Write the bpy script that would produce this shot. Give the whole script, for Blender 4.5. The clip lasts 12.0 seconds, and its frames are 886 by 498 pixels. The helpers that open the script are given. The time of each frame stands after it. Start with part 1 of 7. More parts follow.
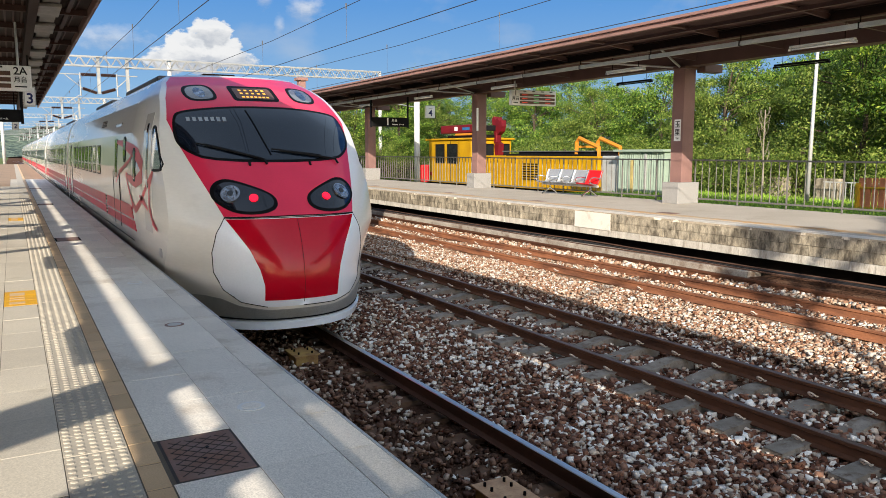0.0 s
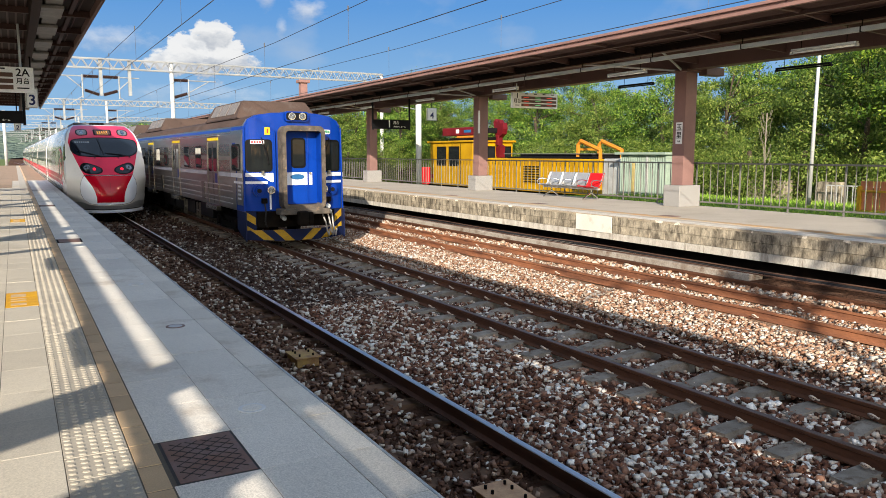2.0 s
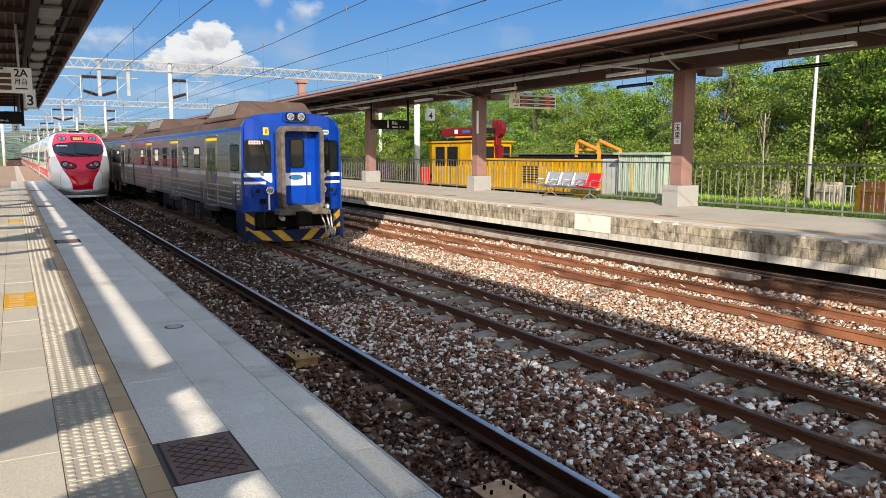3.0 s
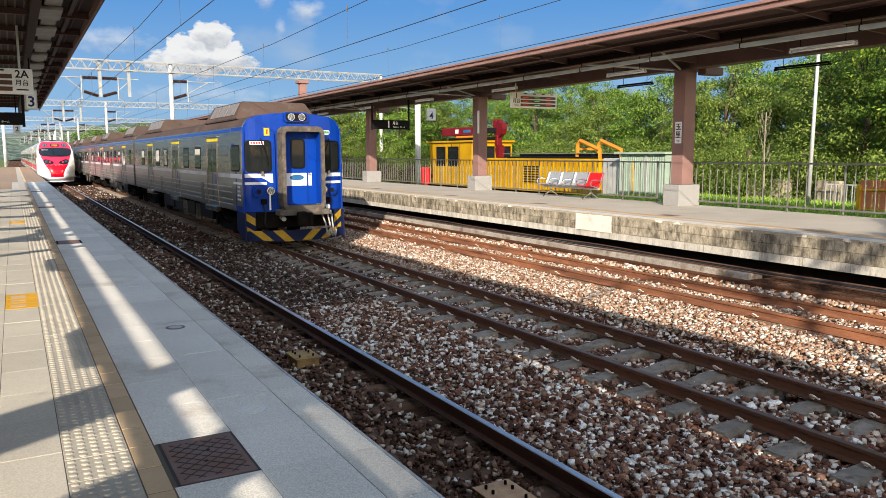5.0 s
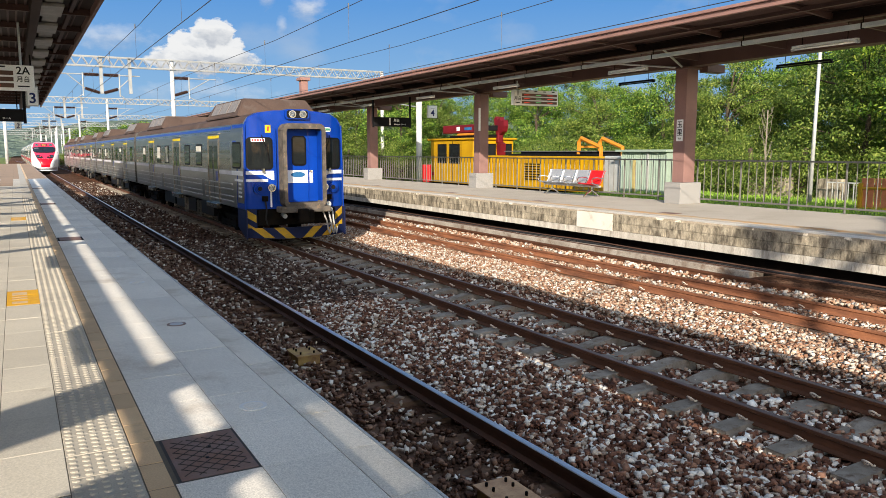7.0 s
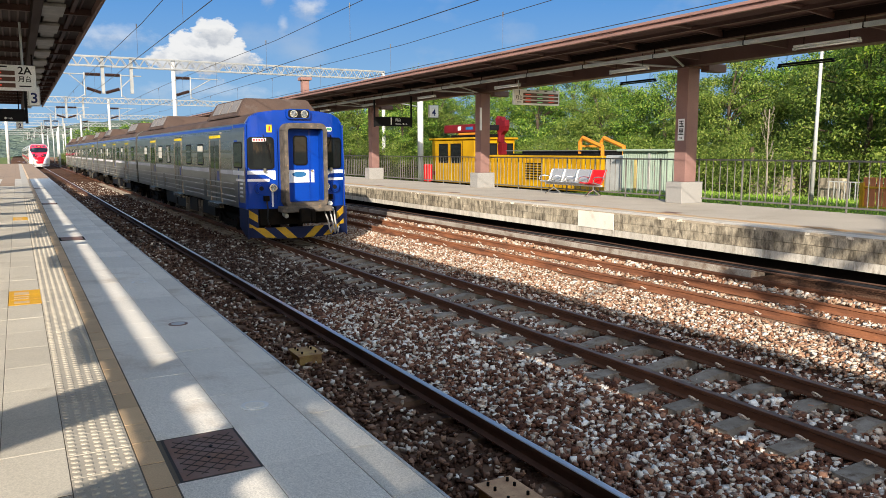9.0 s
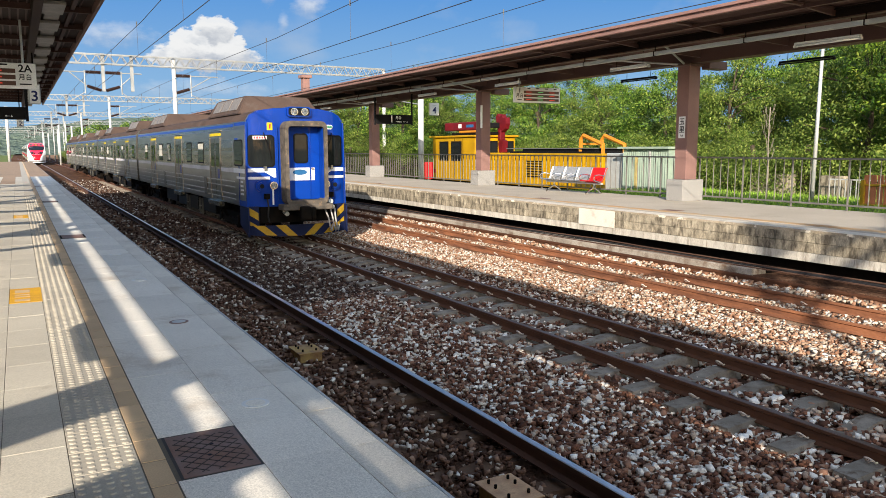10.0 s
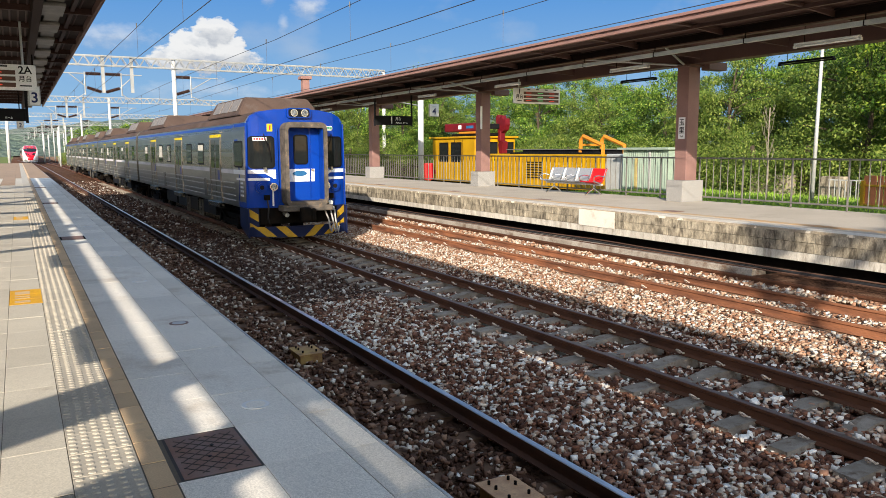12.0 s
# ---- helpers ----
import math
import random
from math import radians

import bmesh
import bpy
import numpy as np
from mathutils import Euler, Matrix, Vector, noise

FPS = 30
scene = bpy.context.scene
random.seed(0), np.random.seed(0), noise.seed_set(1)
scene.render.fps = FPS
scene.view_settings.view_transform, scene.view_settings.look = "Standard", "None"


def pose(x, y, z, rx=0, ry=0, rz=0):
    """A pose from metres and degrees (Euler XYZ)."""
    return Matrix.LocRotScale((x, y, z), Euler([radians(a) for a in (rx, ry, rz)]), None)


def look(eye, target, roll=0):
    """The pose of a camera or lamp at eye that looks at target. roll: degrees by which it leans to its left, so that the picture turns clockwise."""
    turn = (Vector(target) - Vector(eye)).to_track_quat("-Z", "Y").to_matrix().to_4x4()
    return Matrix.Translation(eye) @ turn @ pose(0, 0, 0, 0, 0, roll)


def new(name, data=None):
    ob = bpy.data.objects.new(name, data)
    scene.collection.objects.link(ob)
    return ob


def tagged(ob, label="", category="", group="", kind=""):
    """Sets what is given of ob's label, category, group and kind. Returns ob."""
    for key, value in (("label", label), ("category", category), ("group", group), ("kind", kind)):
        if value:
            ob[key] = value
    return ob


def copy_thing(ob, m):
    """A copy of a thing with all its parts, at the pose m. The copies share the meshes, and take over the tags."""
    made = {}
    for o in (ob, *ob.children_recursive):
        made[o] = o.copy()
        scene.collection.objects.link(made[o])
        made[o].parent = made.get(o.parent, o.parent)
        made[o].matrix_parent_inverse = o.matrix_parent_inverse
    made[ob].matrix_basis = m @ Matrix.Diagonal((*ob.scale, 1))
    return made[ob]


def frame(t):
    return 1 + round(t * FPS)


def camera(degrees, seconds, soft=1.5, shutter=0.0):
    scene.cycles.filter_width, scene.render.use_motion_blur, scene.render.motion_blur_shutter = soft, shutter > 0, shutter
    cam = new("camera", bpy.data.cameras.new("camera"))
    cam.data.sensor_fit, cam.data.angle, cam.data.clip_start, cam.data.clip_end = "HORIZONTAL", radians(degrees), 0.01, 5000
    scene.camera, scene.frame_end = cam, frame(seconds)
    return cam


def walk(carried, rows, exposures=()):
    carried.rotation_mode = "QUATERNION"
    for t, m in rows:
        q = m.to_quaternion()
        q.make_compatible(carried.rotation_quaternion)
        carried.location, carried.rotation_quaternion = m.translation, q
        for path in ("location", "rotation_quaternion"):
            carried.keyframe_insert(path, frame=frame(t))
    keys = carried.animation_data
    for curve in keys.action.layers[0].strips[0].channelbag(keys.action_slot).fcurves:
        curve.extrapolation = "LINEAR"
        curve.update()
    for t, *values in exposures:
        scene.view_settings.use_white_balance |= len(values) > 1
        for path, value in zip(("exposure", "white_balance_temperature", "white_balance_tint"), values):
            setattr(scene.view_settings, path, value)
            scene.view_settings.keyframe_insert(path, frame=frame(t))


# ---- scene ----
CAM_Z = 2.48
EXPO = 1.15
cam = camera(60.48, 12.0, 0.55)
walk(cam, [
    (0, pose(0, 0, CAM_Z, 82.684, 0.109, -29.361)),
    (0.5, pose(0, 0, CAM_Z, 82.733, 0.095, -29.295)),
    (1, pose(0, 0, CAM_Z, 82.796, 0.048, -29.273)),
    (1.5, pose(0, 0, CAM_Z, 82.838, -0.005, -29.238)),
    (2, pose(0, 0, CAM_Z, 82.862, -0.028, -29.250)),
    (2.5, pose(0, 0, CAM_Z, 82.877, -0.054, -29.298)),
    (3, pose(0, 0, CAM_Z, 82.880, 0.007, -29.352)),
    (5, pose(0, 0, CAM_Z, 82.876, 0.158, -29.294)),
    (5.5, pose(0, 0, CAM_Z, 82.903, 0.215, -29.271)),
    (6, pose(0, 0, CAM_Z, 82.841, 0.182, -29.245)),
    (6.5, pose(0, 0, CAM_Z, 82.741, 0.099, -29.243)),
    (7, pose(0, 0, CAM_Z, 82.681, 0.062, -29.206)),
    (9, pose(0, 0, CAM_Z, 82.650, 0.111, -29.108)),
    (9.5, pose(0, 0, CAM_Z, 82.614, 0.115, -29.098)),
    (10, pose(0, 0, CAM_Z, 82.485, 0.133, -29.068)),
    (10.5, pose(0, 0, CAM_Z, 82.382, 0.205, -29.070)),
    (11, pose(0, 0, CAM_Z, 82.392, 0.209, -29.078)),
    (11.5, pose(0, 0, CAM_Z, 82.499, 0.198, -29.070)),
    (12, pose(0, 0, CAM_Z, 82.563, 0.200, -29.075)),
], [(0.0, EXPO, 6950, 11), (12.0, EXPO, 6950, 11)])

# ---- light ----
SUN_EL, SUN_AZ = radians(21.0), radians(214.8)
world = bpy.data.worlds.new("sky")
scene.world = world
world.use_nodes = True
wn = world.node_tree.nodes
wl = world.node_tree.links
sky = wn.new("ShaderNodeTexSky")
sky.sky_type, sky.sun_disc = "NISHITA", False
sky.sun_elevation, sky.sun_rotation = SUN_EL, SUN_AZ
sky.air_density, sky.dust_density, sky.ozone_density = 1.0, 0.3, 2.5
wtint = wn.new("ShaderNodeMixRGB")
wtint.blend_type = "MULTIPLY"
wtint.inputs["Fac"].default_value, wtint.inputs["Color2"].default_value = 1.0, (1.31, 1.0, 0.75, 1)
wl.new(sky.outputs["Color"], wtint.inputs["Color1"])
wl.new(wtint.outputs["Color"], wn["Background"].inputs["Color"])
wn["Background"].inputs["Strength"].default_value = 0.222
sun = new("sun", bpy.data.lights.new("sun", "SUN"))
sun.data.energy, sun.data.angle, sun.data.color = 3.6, radians(0.3), (1.0, 0.93, 0.82)
SUN_DIR = Vector((math.sin(SUN_AZ) * math.cos(SUN_EL), math.cos(SUN_AZ) * math.cos(SUN_EL), math.sin(SUN_EL)))
sun.matrix_world = look(SUN_DIR * 60, (0, 0, 0))

# ---- materials ----


def mat(name, col, rough=0.6, metal=0.0, col2=None, scale=3.0, fine=60.0, bump=0.15, dist=0.004, stain=None, stain_at=(0.55, 0.75), streak=(1, 1, 1), rnd=0.0, island=0.0, coat=0.0, spec=0.18, speck=0.5):
    """Procedural surface: broad variation between two colours, fine grain, optional stains, per-object and per-island spread."""
    m = bpy.data.materials.new(name)
    m.use_nodes = True
    n, l = m.node_tree.nodes, m.node_tree.links
    b = n["Principled BSDF"]
    b.inputs["Roughness"].default_value, b.inputs["Metallic"].default_value = rough, metal
    b.inputs["Coat Weight"].default_value = coat
    b.inputs["Coat Roughness"].default_value = 0.08
    b.inputs["Specular IOR Level"].default_value = spec
    tc = n.new("ShaderNodeTexCoord")
    mp = n.new("ShaderNodeMapping")
    mp.inputs["Scale"].default_value = streak
    geo = n.new("ShaderNodeNewGeometry")
    l.new(geo.outputs["Position"] if scale < 0 else tc.outputs["Object"], mp.inputs["Vector"])
    scale = abs(scale)
    n1 = n.new("ShaderNodeTexNoise")
    n1.inputs["Scale"].default_value, n1.inputs["Detail"].default_value = scale, 6
    n2 = n.new("ShaderNodeTexNoise")
    n2.inputs["Scale"].default_value, n2.inputs["Detail"].default_value = fine, 4
    l.new(mp.outputs["Vector"], n1.inputs["Vector"])
    l.new(mp.outputs["Vector"], n2.inputs["Vector"])
    col2 = col2 or tuple(c * 0.8 for c in col)
    mx = n.new("ShaderNodeMixRGB")
    mx.inputs["Color1"].default_value, mx.inputs["Color2"].default_value = (*col, 1), (*col2, 1)
    rp = n.new("ShaderNodeValToRGB")
    rp.color_ramp.elements[0].position, rp.color_ramp.elements[1].position = 0.35, 0.65
    l.new(n1.outputs["Fac"], rp.inputs["Fac"])
    l.new(rp.outputs["Color"], mx.inputs["Fac"])
    out = mx.outputs["Color"]
    if stain:
        n3 = n.new("ShaderNodeTexNoise")
        n3.inputs["Scale"].default_value, n3.inputs["Detail"].default_value, n3.inputs["Roughness"].default_value = scale * 1.7, 8, 0.65
        l.new(mp.outputs["Vector"], n3.inputs["Vector"])
        r3 = n.new("ShaderNodeValToRGB")
        r3.color_ramp.elements[0].position, r3.color_ramp.elements[1].position = stain_at
        l.new(n3.outputs["Fac"], r3.inputs["Fac"])
        m3 = n.new("ShaderNodeMixRGB")
        l.new(r3.outputs["Color"], m3.inputs["Fac"])
        l.new(out, m3.inputs["Color1"])
        m3.inputs["Color2"].default_value = (*stain, 1)
        out = m3.outputs["Color"]
    hs = n.new("ShaderNodeHueSaturation")
    l.new(out, hs.inputs["Color"])
    ma = n.new("ShaderNodeMath")
    ma.operation = "MULTIPLY_ADD"
    l.new(n2.outputs["Fac"], ma.inputs[0])
    ma.inputs[1].default_value, ma.inputs[2].default_value = speck, 1 - speck / 2
    val = ma.outputs[0]
    for amount, src in ((rnd, "obj"), (island, "isl")):
        if amount:
            o = n.new("ShaderNodeObjectInfo").outputs["Random"] if src == "obj" else geo.outputs["Random Per Island"]
            k = n.new("ShaderNodeMath")
            k.operation = "MULTIPLY_ADD"
            l.new(o, k.inputs[0])
            k.inputs[1].default_value, k.inputs[2].default_value = amount, 1 - amount / 2
            k2 = n.new("ShaderNodeMath")
            k2.operation = "MULTIPLY"
            l.new(val, k2.inputs[0])
            l.new(k.outputs[0], k2.inputs[1])
            val = k2.outputs[0]
    l.new(val, hs.inputs["Value"])
    l.new(hs.outputs["Color"], b.inputs["Base Color"])
    if bump:
        bp = n.new("ShaderNodeBump")
        bp.inputs["Strength"].default_value, bp.inputs["Distance"].default_value = bump, dist
        l.new(n2.outputs["Fac"], bp.inputs["Height"])
        l.new(bp.outputs["Normal"], b.inputs["Normal"])
    return m


def island_mat(name, stops, rough=0.85, fine=90.0, bump=0.4, translucent=0.0):
    """Colour picked piece by piece along a ramp of (position, colour)."""
    m = mat(name, (0.5, 0.5, 0.5), rough, fine=fine, bump=bump)
    n, l = m.node_tree.nodes, m.node_tree.links
    rp = n.new("ShaderNodeValToRGB")
    while len(rp.color_ramp.elements) < len(stops):
        rp.color_ramp.elements.new(0.5)
    for e, (p, c) in zip(rp.color_ramp.elements, stops):
        e.position, e.color = p, (*c, 1)
    geo = n.new("ShaderNodeNewGeometry")
    l.new(geo.outputs["Random Per Island"], rp.inputs["Fac"])
    l.new(rp.outputs["Color"], n["Hue/Saturation/Value"].inputs["Color"])
    if translucent:
        b = n["Principled BSDF"]
        tr = n.new("ShaderNodeBsdfTranslucent")
        l.new(n["Hue/Saturation/Value"].outputs["Color"], tr.inputs["Color"])
        mx = n.new("ShaderNodeMixShader")
        mx.inputs["Fac"].default_value = translucent
        l.new(b.outputs[0], mx.inputs[1])
        l.new(tr.outputs[0], mx.inputs[2])
        l.new(mx.outputs[0], n["Material Output"].inputs["Surface"])
    return m


def glow(name, col, power):
    m = bpy.data.materials.new(name)
    m.use_nodes = True
    b = m.node_tree.nodes["Principled BSDF"]
    b.inputs["Base Color"].default_value = (*col, 1)
    b.inputs["Emission Color"].default_value, b.inputs["Emission Strength"].default_value = (*col, 1), power
    return m


def glass(name, tint=(0.02, 0.025, 0.03), rough=0.03, gloss=0.55):
    m = mat(name, tint, rough, bump=0.0, coat=gloss - 0.35)
    m.node_tree.nodes["Principled BSDF"].inputs["Specular IOR Level"].default_value = gloss
    return m


M_GRANITE = mat("pale_granite", (0.80, 0.755, 0.68), 0.55, col2=(0.71, 0.67, 0.60), scale=-0.9, fine=150, bump=0.12, stain=(0.46, 0.37, 0.28), stain_at=(0.55, 0.82), rnd=0.14, speck=1.3)
M_COPING = mat("coping_stone", (0.74, 0.69, 0.61), 0.6, col2=(0.63, 0.585, 0.515), scale=-1.2, fine=150, bump=0.12, speck=1.2, stain=(0.36, 0.28, 0.19), stain_at=(0.54, 0.8), rnd=0.14)
M_BEIGE = mat("beige_tile", (0.58, 0.53, 0.44), 0.6, speck=0.8, col2=(0.50, 0.455, 0.38), scale=-1.4, fine=120, bump=0.1, stain=(0.36, 0.31, 0.24), stain_at=(0.6, 0.85), rnd=0.1)
M_TACTILE = mat("tactile_tile", (0.47, 0.425, 0.35), 0.6, col2=(0.41, 0.37, 0.31), scale=-2.5, fine=120, bump=0.1, stain=(0.36, 0.33, 0.28), stain_at=(0.5, 0.8), rnd=0.1)
M_BAND = mat("ochre_brick", (0.66, 0.47, 0.28), 0.6, col2=(0.56, 0.39, 0.235), scale=-3, fine=130, bump=0.12, stain=(0.32, 0.24, 0.16), stain_at=(0.58, 0.85), rnd=0.22)
M_YELLOW = mat("yellow_plate", (0.75, 0.40, 0.03), 0.55, col2=(0.66, 0.35, 0.04), scale=4, fine=90)
M_GROUT = mat("grout", (0.17, 0.145, 0.115), 0.9, scale=-3, fine=100, spec=0.05)
M_PLATE = mat("manhole_iron", (0.25, 0.175, 0.155), 0.6, 0.25, col2=(0.22, 0.12, 0.085), scale=4, fine=80, bump=0.25, stain=(0.27, 0.15, 0.10), stain_at=(0.5, 0.7))
M_CONC = mat("old_concrete", (0.44, 0.385, 0.29), 0.9, col2=(0.27, 0.235, 0.175), scale=-2.3, fine=34, bump=0.5, dist=0.012, stain=(0.10, 0.085, 0.064), stain_at=(0.41, 0.62), streak=(1, 1.9, 0.75), rnd=0.35, speck=1.3)
M_CONC_LOW = mat("paler_concrete", (0.52, 0.49, 0.43), 0.9, col2=(0.41, 0.38, 0.33), scale=-2.4, fine=40, bump=0.4, dist=0.01, stain=(0.22, 0.19, 0.15), stain_at=(0.52, 0.72), streak=(1, 2.4, 0.5), rnd=0.2, speck=1.0)
M_CONC_TOP = mat("platform_paving", (0.50, 0.45, 0.385), 0.85, col2=(0.43, 0.385, 0.325), scale=-0.6, fine=40, bump=0.2, stain=(0.34, 0.285, 0.22), stain_at=(0.55, 0.8), speck=0.8)
M_SLEEPER = mat("sleeper_concrete", (0.27, 0.24, 0.205), 0.9, col2=(0.19, 0.16, 0.13), scale=-6, fine=90, bump=0.35, rnd=0.25, stain=(0.12, 0.085, 0.06), stain_at=(0.52, 0.7))
M_SLEEPER_D = mat("oil_stained_sleeper", (0.22, 0.125, 0.08), 0.85, col2=(0.11, 0.066, 0.045), scale=-5, fine=80, bump=0.4, rnd=0.3, stain=(0.17, 0.12, 0.085), stain_at=(0.55, 0.7), spec=0.08)
M_RUST = mat("rusty_rail", (0.088, 0.038, 0.022), 0.75, 0.0, col2=(0.125, 0.052, 0.028), scale=-3, fine=70, bump=0.3, stain=(0.04, 0.022, 0.016), streak=(1, 0.2, 1))
M_RUST_N = mat("oily_dark_rail", (0.075, 0.036, 0.024), 0.7, 0.0, col2=(0.11, 0.05, 0.032), scale=-3, fine=70, bump=0.3, stain=(0.03, 0.02, 0.016), streak=(1, 0.2, 1))
M_RUST_L = mat("bright_rust_rail", (0.28, 0.115, 0.058), 0.8, 0.0, col2=(0.12, 0.052, 0.032), scale=-6, fine=70, bump=0.3, streak=(1, 0.2, 1))
M_RAILTOP = mat("worn_rail_head", (0.95, 0.90, 0.83), 0.30, 1.0, col2=(0.72, 0.68, 0.63), scale=-4, fine=60, bump=0.05, streak=(1, 0.1, 1))
M_RAILTOP_D = mat("dull_rail_head", (0.22, 0.15, 0.13), 0.42, 0.8, col2=(0.16, 0.10, 0.08), scale=-4, fine=60, bump=0.08, streak=(1, 0.1, 1))
M_BED = mat("ballast_bed", (0.13, 0.067, 0.043), 0.95, col2=(0.062, 0.034, 0.023), scale=-1.3, fine=26, bump=1.0, dist=0.05, stain=(0.20, 0.12, 0.08), stain_at=(0.5, 0.7), spec=0.03)
# lighter copy of the bed: sunlight in the gaps is put into the colour
M_BED_P = mat("sandy_ballast_bed", (0.30, 0.18, 0.115), 0.95, col2=(0.20, 0.115, 0.072), scale=-1.3, fine=26, bump=1.0, dist=0.04, stain=(0.40, 0.29, 0.20), stain_at=(0.5, 0.7), spec=0.03)
M_STONE = island_mat("ballast_stone", [(0.0, (0.070, 0.030, 0.019)), (0.35, (0.19, 0.083, 0.052)), (0.60, (0.33, 0.175, 0.115)), (0.70, (0.50, 0.38, 0.29)), (0.84, (0.78, 0.70, 0.61)), (1.0, (0.97, 0.93, 0.87))])
M_STONE_B = island_mat("brown_ballast_stone", [(0.0, (0.060, 0.029, 0.019)), (0.5, (0.19, 0.095, 0.061)), (0.78, (0.36, 0.22, 0.15)), (0.88, (0.58, 0.47, 0.38)), (1.0, (0.90, 0.83, 0.74))])
# stones by the standing train, with the shade there put into their colour
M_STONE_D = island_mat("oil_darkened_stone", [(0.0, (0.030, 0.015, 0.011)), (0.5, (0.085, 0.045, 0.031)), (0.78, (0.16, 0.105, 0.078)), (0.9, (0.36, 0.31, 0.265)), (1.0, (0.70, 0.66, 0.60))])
M_STONE_P = island_mat("pale_ballast_stone", [(0.0, (0.19, 0.090, 0.054)), (0.35, (0.33, 0.19, 0.122)), (0.6, (0.43, 0.32, 0.235)), (0.8, (0.50, 0.43, 0.36)), (1.0, (0.66, 0.63, 0.57))])
M_GRASS = island_mat("grass_blade", [(0.0, (0.15, 0.29, 0.035)), (0.6, (0.26, 0.44, 0.055)), (1.0, (0.42, 0.54, 0.11))], translucent=0.3)
M_EARTH = mat("grassy_ground", (0.10, 0.17, 0.035), 0.95, col2=(0.14, 0.15, 0.06), scale=-0.5, fine=20, bump=0.8, dist=0.05, stain=(0.2, 0.17, 0.11), stain_at=(0.58, 0.8))
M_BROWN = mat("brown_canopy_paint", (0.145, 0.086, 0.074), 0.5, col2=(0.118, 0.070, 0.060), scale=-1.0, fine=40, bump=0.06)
# the canopy brown again, with the shade under the near roof in its colour
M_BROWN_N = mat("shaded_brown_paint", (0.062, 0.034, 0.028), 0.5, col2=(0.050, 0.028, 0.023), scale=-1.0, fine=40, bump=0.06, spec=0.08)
# darker still: the gloom beneath both roofs is put into the colour
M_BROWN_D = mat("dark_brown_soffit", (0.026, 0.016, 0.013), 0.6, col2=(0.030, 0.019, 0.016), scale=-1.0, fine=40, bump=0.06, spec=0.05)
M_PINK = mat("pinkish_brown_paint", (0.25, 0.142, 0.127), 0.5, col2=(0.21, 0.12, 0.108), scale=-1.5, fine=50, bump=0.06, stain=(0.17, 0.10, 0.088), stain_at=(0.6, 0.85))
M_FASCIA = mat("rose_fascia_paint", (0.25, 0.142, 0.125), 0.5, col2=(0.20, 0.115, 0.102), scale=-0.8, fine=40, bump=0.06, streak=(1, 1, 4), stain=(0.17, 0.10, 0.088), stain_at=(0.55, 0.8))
M_GREYPAINT = mat("grey_galvanised", (0.50, 0.51, 0.50), 0.45, 0.3, scale=-2, fine=50, bump=0.05)
M_WHITEPAINT = mat("white_paint", (0.50, 0.51, 0.51), 0.5, col2=(0.42, 0.43, 0.43), scale=-2, fine=50, bump=0.05, stain=(0.5, 0.49, 0.46), stain_at=(0.6, 0.9))
M_FENCE = mat("fence_steel", (0.21, 0.20, 0.185), 0.5, 0.4, scale=-3, fine=60, bump=0.06)
M_PEDESTAL = mat("granite_pedestal", (0.30, 0.295, 0.285), 0.75, col2=(0.25, 0.245, 0.24), scale=30, fine=110, bump=0.15, stain=(0.28, 0.28, 0.28), stain_at=(0.55, 0.7), speck=1.6)
M_BLACK = mat("black_plastic", (0.010, 0.010, 0.0115), 0.45, bump=0.05, spec=0.08)
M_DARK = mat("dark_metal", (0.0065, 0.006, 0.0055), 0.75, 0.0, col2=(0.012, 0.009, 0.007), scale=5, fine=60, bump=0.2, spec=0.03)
M_CHROME = mat("polished_steel", (0.72, 0.72, 0.72), 0.18, 1.0, bump=0.0)
M_CABLE = mat("cable_rubber", (0.02, 0.02, 0.022), 0.6, bump=0.1)
M_WIRE = mat("copper_wire", (0.07, 0.07, 0.075), 0.5, 0.5, bump=0.0)
M_LEAF = island_mat("leaf_green", [(0.0, (0.024, 0.060, 0.008)), (0.45, (0.070, 0.150, 0.019)), (0.78, (0.155, 0.26, 0.036)), (1.0, (0.29, 0.36, 0.07))], 0.5, bump=0.1, translucent=0.26)
M_LEAF_B = island_mat("yellowish_leaf", [(0.0, (0.040, 0.078, 0.011)), (0.5, (0.098, 0.160, 0.024)), (1.0, (0.25, 0.30, 0.07))], 0.5, bump=0.1, translucent=0.26)
M_LEAF_L = island_mat("lime_leaf", [(0.0, (0.022, 0.055, 0.008)), (0.5, (0.070, 0.145, 0.016)), (0.85, (0.17, 0.26, 0.028)), (1.0, (0.30, 0.34, 0.06))], 0.45, bump=0.1, translucent=0.25)
M_BARK = mat("bark", (0.085, 0.065, 0.048), 0.9, col2=(0.05, 0.038, 0.028), scale=4, fine=40, bump=0.6, dist=0.02, streak=(1, 1, 0.3))

# ---- mesh tools ----


def part(name, bm, material, parent=None, label="", smooth=False):
    me = bpy.data.meshes.new(name)
    if smooth:
        for f in bm.faces:
            f.smooth = True
    bm.to_mesh(me)
    bm.free()
    for m in (material if isinstance(material, (list, tuple)) else [material]):
        me.materials.append(m)
    ob = new(name, me)
    if parent:
        ob.parent = parent
    if label:
        ob["label"] = label
    return ob


def share(ob, parent=None, at=(0, 0, 0), rz=0.0):
    """One more object on the same mesh."""
    o = bpy.data.objects.new(ob.name.split(".")[0], ob.data)
    scene.collection.objects.link(o)
    o.parent = parent
    o.location = at
    o.rotation_euler = (0, 0, rz)
    return o


def empty(name, x=0.0, y=0.0, z=0.0):
    e = new(name)
    e.empty_display_size = 0.1
    e.location = (x, y, z)
    return e


